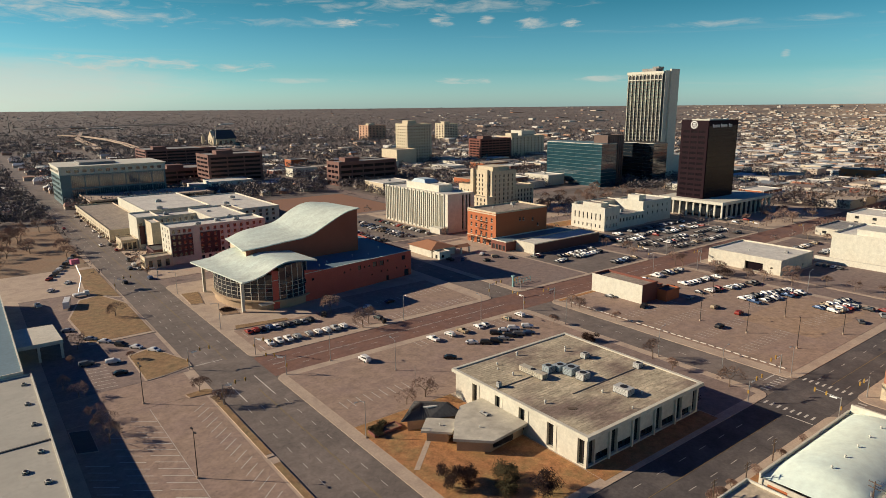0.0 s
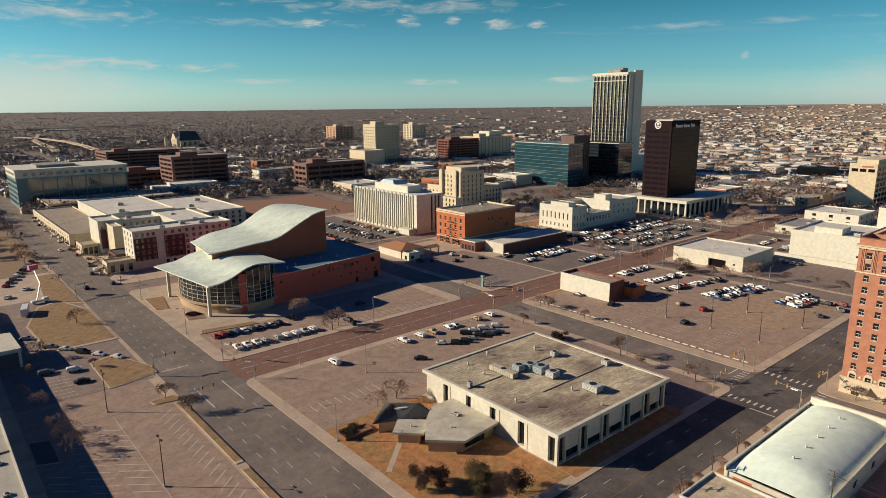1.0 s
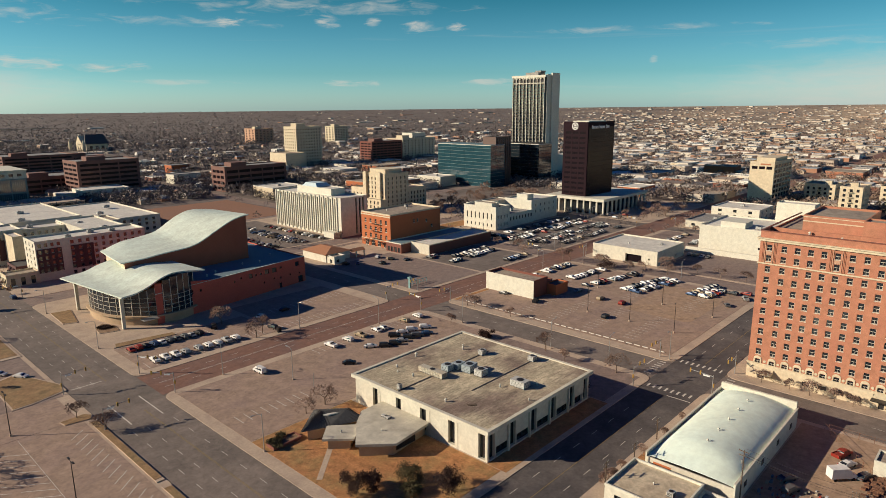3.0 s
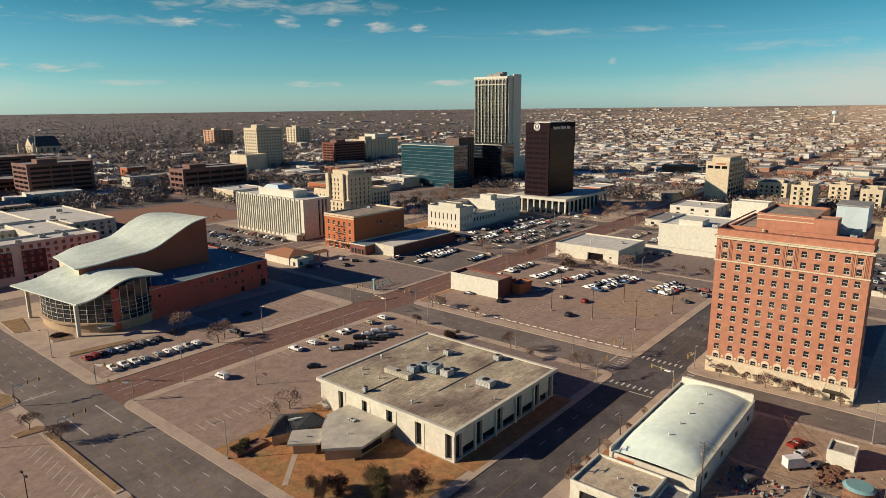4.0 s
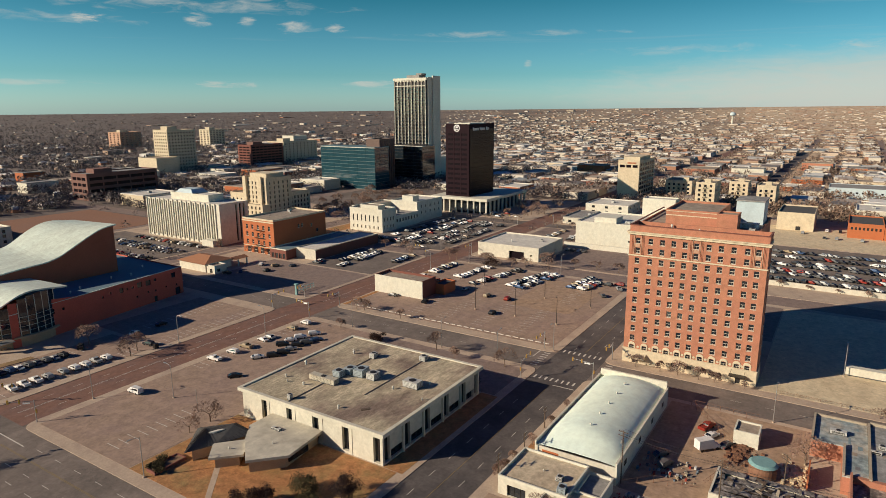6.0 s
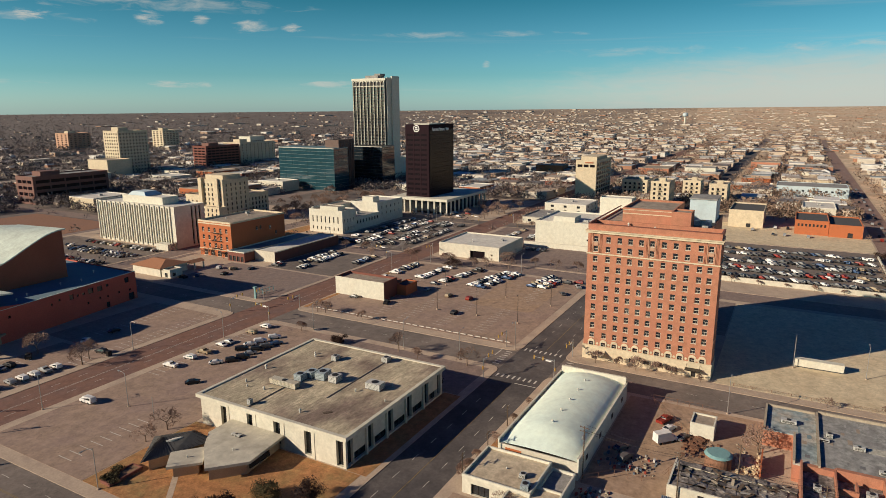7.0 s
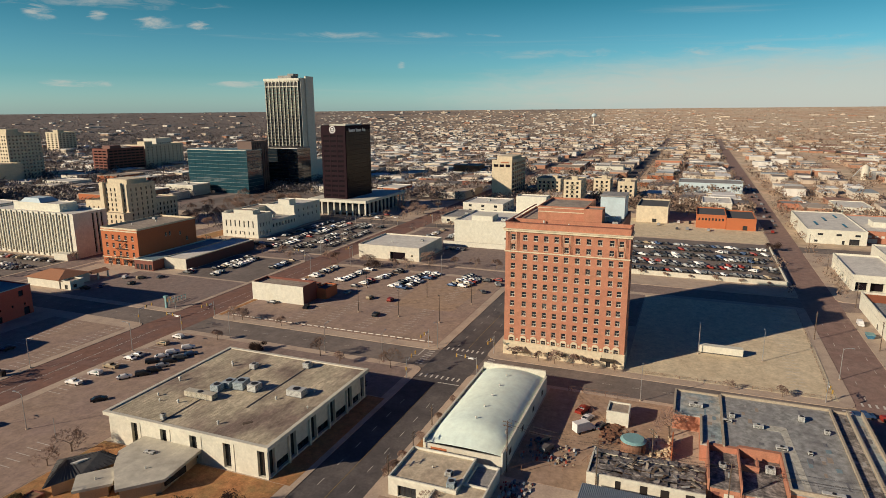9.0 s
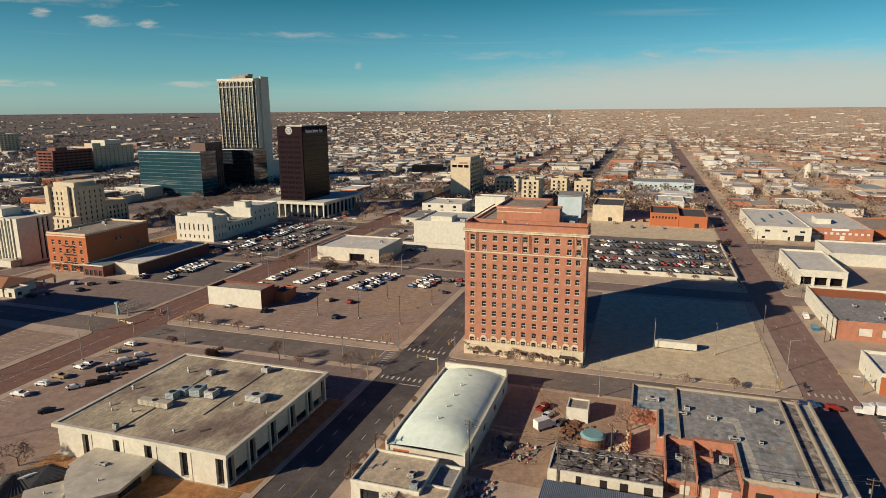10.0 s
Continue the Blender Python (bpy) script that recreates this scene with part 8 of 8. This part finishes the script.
for i in range(190):
    x, y = random.uniform(140, 150), random.uniform(22, 35)
    if random.random() < 0.6:
        x, y = random.uniform(117, 130), random.uniform(29, 36)
    s = random.uniform(0.12, 0.5)
    cl.box(x - s, x + s, y - s * 0.6, y + s * 0.6, 0.15, 0.2 + s * random.uniform(0.4, 1.8))
whole("yard_clutter", cl, palette("clutter paints", [(0.5, 0.5, 0.48), (0.3, 0.05, 0.03), (0.1, 0.1, 0.1), (0.35, 0.3, 0.22), (0.12, 0.16, 0.2)]), "jumble of parts and old motorcycles in a yard", "clutter", kind="stuff")
sg = thing("pole_sign", "tall yellowish flag sign on a post", "sign")
part("post", Mesh().tube((104, 150.5, 0.15), (104, 150.5, 7), 0.09), STEEL, sg)
bn = thing("bench_and_bin", "dark street bin at the lot edge", "bin")
part("body", Mesh().box(127.2, 128.6, 205.6, 207, 0.15, 2.0), DARK_METAL, bn)

# ---- far town: grid of low roofs and bare trees out to the horizon ----
rng = np.random.default_rng(5)


def in_town(x, y, pad=3.0):
    return any(a - pad < x < b + pad and c - pad < y < d + pad for a, b, c, d in FOOT)


def on_road(x, y, pad=2.0):
    return any(a - pad < x < b + pad for a, b, m in ROAD_Y.values()) or any(a - pad < y < b + pad for a, b, m in ROAD_X.values())


GRID_X, GRID_Y = 122.0, 126.0


def clear_far(x, y, pad):
    fx = (x - 63) % GRID_X
    fy = (y - 71.6) % GRID_Y
    return min(fx, GRID_X - fx) > pad and min(fy, GRID_Y - fy) > pad


def place(n, r0, r1, near_town=True):
    """Points spread evenly over the picture's depth, from r0 to r1 metres away, over the arc that is seen."""
    out = []
    k0, k1 = 1.0 / r1, 1.0 / r0
    while len(out) < n:
        r = 1.0 / (k0 + (k1 - k0) * rng.random())
        a = radians(-4 + 118 * rng.random())
        x, y = r * math.sin(a), r * math.cos(a)
        out.append((x, y, r, a))
    return out


def free(x, y):
    if in_town(x, y) or on_road(x, y):
        return False
    if x < 540 and -180 < y < 470:
        return False
    if x < 72 and y < 560:
        return False
    if 140 < x < 310 and y < 570:
        return False
    return True


# houses and sheds, aligned with the streets
ROOFS = palette("far roofs", [(0.7, 0.68, 0.62), (0.64, 0.62, 0.57), (0.62, 0.58, 0.5), (0.55, 0.5, 0.42), (0.42, 0.36, 0.3), (0.24, 0.19, 0.16), (0.6, 0.58, 0.52), (0.4, 0.33, 0.26), (0.18, 0.16, 0.15), (0.34, 0.2, 0.14), (0.66, 0.64, 0.6), (0.3, 0.33, 0.34)], 0.8)
WALLS = palette("far walls", [(0.5, 0.42, 0.32), (0.6, 0.55, 0.46), (0.4, 0.28, 0.2), (0.45, 0.37, 0.29), (0.36, 0.19, 0.12), (0.55, 0.5, 0.42), (0.48, 0.4, 0.32), (0.62, 0.6, 0.55)], 0.85)
hw, hr = Mesh(), Mesh()


def far_house(x, y, l, w, h, gable, z):
    x0, x1, y0, y1 = x - l / 2, x + l / 2, y - w / 2, y + w / 2
    hw.box(x0, x1, y0, y1, z - 1, z + h, False)
    e = 0.5
    if gable:
        rz = z + h + min(l, w) * 0.26
        if l > w:
            hr.add([(x0 - e, y0 - e, z + h), (x1 + e, y0 - e, z + h), (x1 + e, y1 + e, z + h), (x0 - e, y1 + e, z + h), (x0 + 1, y, rz), (x1 - 1, y, rz)], [(0, 1, 5, 4), (2, 3, 4, 5), (1, 2, 5), (3, 0, 4)])
        else:
            hr.add([(x0 - e, y0 - e, z + h), (x1 + e, y0 - e, z + h), (x1 + e, y1 + e, z + h), (x0 - e, y1 + e, z + h), (x, y0 + 1, rz), (x, y1 - 1, rz)], [(1, 2, 5, 4), (3, 0, 4, 5), (0, 1, 4), (2, 3, 5)])
    else:
        hr.box(x0 - 0.1, x1 + 0.1, y0 - 0.1, y1 + 0.1, z + h, z + h + 0.6, False)


TAKEN = {}
for x, y, r, a in place(17000, 470, 4800):
    east = a > radians(38)
    works = a > radians(52) and r < 1900
    cell = 31 if works else ((20 if east else 26) if r < 1500 else (26 if east else 38))
    x, y = round(x / cell) * cell, round(y / cell) * cell
    if (x, y) in TAKEN or not free(x, y) or not clear_far(x, y, 12):
        continue
    if not east and rng.random() < (0.68 if r < 1300 else 0.86):
        continue
    if x > 600 and y < -80 and rng.random() < 0.55 or r > 2000 and rng.random() < 0.3:
        continue
    if r > 1800 and a < radians(60) and rng.random() < 0.55:
        continue
    TAKEN[(x, y)] = 1
    big = rng.random() < (0.72 if works else (0.4 if east and r < 2200 else 0.15))
    l, w = (rng.uniform(17, 33), rng.uniform(14, 27)) if big else (rng.uniform(9, 16), rng.uniform(8, 12))
    if r > 2200 and rng.random() < 0.15:
        l, w = rng.uniform(40, 110), rng.uniform(20, 50)
    far_house(x + rng.uniform(-4, 4), y + rng.uniform(-4, 4), l, w, rng.uniform(4, 7.5) if big else rng.uniform(2.8, 4), not big and r < 1900 and rng.random() < 0.85, ground_z(r, a))
for x, y, r, a in place(15000, 1400, 4850):
    east = a > radians(58)
    if not clear_far(x, y, 10) or rng.random() < (0.3 if east else 0.95) or (x > 700 and y < -120 and rng.random() < 0.75):
        continue
    l, w = (rng.uniform(30, 90), rng.uniform(18, 40)) if rng.random() < 0.05 else (rng.uniform(9, 22), rng.uniform(8, 15))
    far_house(x, y, l, w, rng.uniform(1.6, 2.8), False, ground_z(r, a))
town = thing("far_houses", "distant grid of low houses and sheds with pale roofs", "houses", kind="stuff")
part("house_walls", hw, WALLS, town)
part("house_roofs", hr, ROOFS, town)

# flat-roofed commercial buildings of the middle distance, each its own thing
WALL_SET = [LIME, CREAM, WHITE, BRICK, BRICK_DARK, BRICK_ORANGE, CREAM, WHITE]
ROOF_SET = [ROOF_WHITE, ROOF_TAN, ROOF_GREY, ROOF_WHITE]
DESC = {"limestone": "tan stone", "cream plaster": "cream plastered", "white plaster": "white rendered", "orange-red brick": "red brick", "dark red brick": "dark red brick", "orange brick": "orange brick"}
random.seed(8)
made = 0
for gx in range(0, 9):
    for gy in range(-3, 9):
        bx0, by0 = 63 + gx * GRID_X, 71.6 + gy * GRID_Y
        for cx, cy in ((0.3, 0.3), (0.72, 0.3), (0.3, 0.72), (0.72, 0.72)):
            x, y = bx0 + GRID_X * cx + random.uniform(-5, 5), by0 + GRID_Y * cy + random.uniform(-5, 5)
            l, w, h = random.uniform(22, 44), random.uniform(20, 42), random.choice((4.6, 5.4, 6.4, 8.5, 11))
            r = math.hypot(x, y)
            if r > 1080 or r < 300 or made > 100 or random.random() < 0.2:
                continue
            if x < 440 and -60 < y < 470 or x < 330 and y < 620 or (y < -60 and x < 560) or (x > 560 and y < -60 and random.random() < 0.6):
                continue
            if any(x + l / 2 > p - 3 and x - l / 2 < q2 + 3 and y + w / 2 > s - 3 and y - w / 2 < t + 3 for p, q2, s, t in FOOT) or on_road(x - l / 2, y - w / 2) or on_road(x + l / 2, y + w / 2) or on_road(x, y):
                continue
            wm, rm_ = random.choice(WALL_SET), random.choice(ROOF_SET)
            fl = [1.2] if h < 7 else [1.2, 5.0]
            bld("commercial_building", "%s flat-roofed commercial building" % DESC[wm.name], x - l / 2, x + l / 2, y - w / 2, y + w / 2, h, wm, rm_,
                {"W": grid(3, y - w / 2 + 1, y + w / 2 - 1, 2.6, fl, 1.9), "S": grid(3, x - l / 2 + 1, x + l / 2 - 1, 2.6, fl, 1.9)} if r < 580 else {}, parapet=0.6, coping=rm_)
            if random.random() < 0.6:
                roof_unit(x, y, h - 0.6, 3, 2.4, 1.6)
            made += 1

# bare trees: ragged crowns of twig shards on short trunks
# darker northern crowns: the backlit look towards the sun is put into the colour
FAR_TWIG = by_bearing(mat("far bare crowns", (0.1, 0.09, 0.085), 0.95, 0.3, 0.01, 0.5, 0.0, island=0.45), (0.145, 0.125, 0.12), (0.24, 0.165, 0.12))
vs, fs = [], []
count = 0


def shards(x, y, z, h, n, size):
    """A crown of n thin triangles scattered in an egg-shaped volume."""
    global count
    p = rng.normal(size=(n, 3))
    p /= np.linalg.norm(p, axis=1)[:, None]
    p *= (rng.random(n) ** 0.4)[:, None]
    c = p * np.array([h * 0.5, h * 0.5, h * 0.4]) + np.array([x, y, z + h * 0.58])
    a = rng.normal(size=(n, 3)) * size
    b = rng.normal(size=(n, 3)) * size
    tri = np.stack([c - a * 0.5, c + a * 0.5, c + b], 1).reshape(-1, 3)
    vs.append(tri)
    k = np.arange(n * 3).reshape(-1, 3) + count
    fs.append(k)
    count += n * 3


for x, y, r, a in place(40000, 430, 4850):
    if not free(x, y) or not clear_far(x, y, 6 if r < 1600 else 4):
        continue
    east = a > radians(62)
    if east and rng.random() < 0.42 or (x > 560 and y < -60 and rng.random() < 0.6):
        continue
    h = rng.uniform(6, 12)
    n = 34 if r < 900 else (22 if r < 1700 else 12)
    if r > 1700:
        h *= 0.85
    shards(x, y, ground_z(r, a), h, n, h * (0.1 if r < 900 else (0.14 if r < 1700 else 0.19)))
for x, y, r, a in place(42000, 1500, 4900):
    east = a > radians(66)
    if rng.random() < (0.45 if east else 0.05) or not clear_far(x, y, 4):
        continue
    h = rng.uniform(4, 8)
    shards(x, y, ground_z(r, a), h, 10, h * 0.2)
# street trees of downtown, set just behind the kerbs
for side, spans in (("x", ROAD_X), ("y", ROAD_Y)):
    for a, b, m in spans.values():
        for e in (a - 3.2, b + 3.2):
            for s in np.arange(215, 620, 11.0):
                s = s + rng.uniform(-4, 4)
                x, y = (s, e) if side == "x" else (e, s)
                if x < 300 and y < 320 or y > 560 or in_town(x, y, 2.5) or rng.random() < 0.45:
                    continue
                if any(p - 2 < x < q + 2 for p, q, k in ROAD_Y.values()) and side == "x" or any(p - 2 < y < q + 2 for p, q, k in ROAD_X.values()) and side == "y":
                    continue
                h = rng.uniform(5, 9)
                shards(x, y, 0.1, h, 60, h * 0.075)
me = bpy.data.meshes.new("far_trees")
V_, F_ = np.concatenate(vs), np.concatenate(fs)
me.vertices.add(len(V_))
me.vertices.foreach_set("co", V_.ravel())
me.loops.add(F_.size)
me.loops.foreach_set("vertex_index", F_.ravel())
me.polygons.add(len(F_))
me.polygons.foreach_set("loop_start", np.arange(0, F_.size, 3))
me.update()
me.validate()
me.materials.append(FAR_TWIG)
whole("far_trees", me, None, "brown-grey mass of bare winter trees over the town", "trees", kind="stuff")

# streets that run on over the swell, as pale strips
fr = Mesh()
for y0, y1 in ((63.5, 80), (-64, -49), (189, 200)):
    for i in range(30):
        xa, xb = 1470 + i * 100, 1570 + i * 100
        za, zb = ground_z(xa, 1.55) + 0.8, ground_z(xb, 1.55) + 0.8
        fr.quad((xa, y0, za), (xb, y0, zb), (xb, y1, zb), (xa, y1, za))
whole("far_roads", fr, ASPHALT_OLD, "straight distant streets running to the horizon", "road", kind="structure")

# dry open land on the swell beyond the railway
fm = Mesh()
for i in range(8):
    for r0, r1 in zip(rings[6:-1], rings[7:]):
        a0, a1 = radians(82.5 + 3.75 * i), radians(82.5 + 3.75 * (i + 1))
        fm.quad(*[(r * math.sin(a), r * math.cos(a), ground_z(r, a) + 0.7) for r, a in ((r0, a0), (r0, a1), (r1, a1), (r1, a0))])
whole("field", fm, DRY_FIELD, "pale dry open land beyond the railway", "ground", kind="structure")

# railway with a long string of dark wagons, silo and water tower
rail = thing("freight_train", "long dark string of freight wagons on an embankment", "train")
for i in range(46):
    k = i / 45
    x, y = 1560 - 820 * k, -190 - 260 * k
    d = math.degrees(math.atan2(-260, -820))
    part("wagon", Mesh().box(-8.6, 8.6, -1.5, 1.5, 1.0, 4.4), BRICK_BROWN if i % 5 else DARK_METAL, rail, at=pose(x, y, ground_z(math.hypot(x, y), 1.75) + 2.0, 0, 0, d))
eb = Mesh()
eb.add([(1600, -172, 0.1), (700, -458, 0.1), (703, -468, 0.1), (1603, -182, 0.1), (1600.5, -174.5, 2.9), (701, -461, 2.9), (702.2, -465, 2.9), (1601.7, -179, 2.9)], [(0, 1, 5, 4), (4, 5, 6, 7), (7, 6, 2, 3)])
whole("embankment", eb, DIRT, "low earth railway embankment", "embankment", kind="structure")
si = thing("silo", "pale concrete grain silo with a lean-to elevator", "silo")
part("drum", Mesh().tube((905, -193, 0), (905, -193, 15), 4.2, n=18).tube((905, -193, 15), (905, -193, 18), 4.2, 1.2, n=18), CREAM, si)
part("elevator", Mesh().box(898, 902, -203, -198, 0, 9), STEEL, si)
part("conveyor", Mesh().tube((905, -190, 16), (902, -178, 0.5), 0.6, n=6), STEEL, si)
wt_ = thing("water_tower", "pale blue-white water tower on the skyline", "water tower")
d_ = 3000.0
wx, wy = d_ * math.sin(radians(81.6)), d_ * math.cos(radians(81.6))
wz = ground_z(d_, 1.424)
part("shaft", Mesh().tube((wx, wy, wz), (wx, wy, wz + 36), 4, 3, 12), WHITE, wt_)
part("tank", Mesh().tube((wx, wy, wz + 32), (wx, wy, wz + 37), 5, 11, 16).tube((wx, wy, wz + 37), (wx, wy, wz + 46), 11, 11, 16).tube((wx, wy, wz + 46), (wx, wy, wz + 50), 11, 3, 16), PALE_BLUE, wt_)
lt = thing("lattice_mast", "thin dark lattice mast on the horizon", "mast")
part("mast", Mesh().tube((150, 2400, 10), (150, 2400, 62), 1.6, 0.5, 4), DARK_METAL, lt)
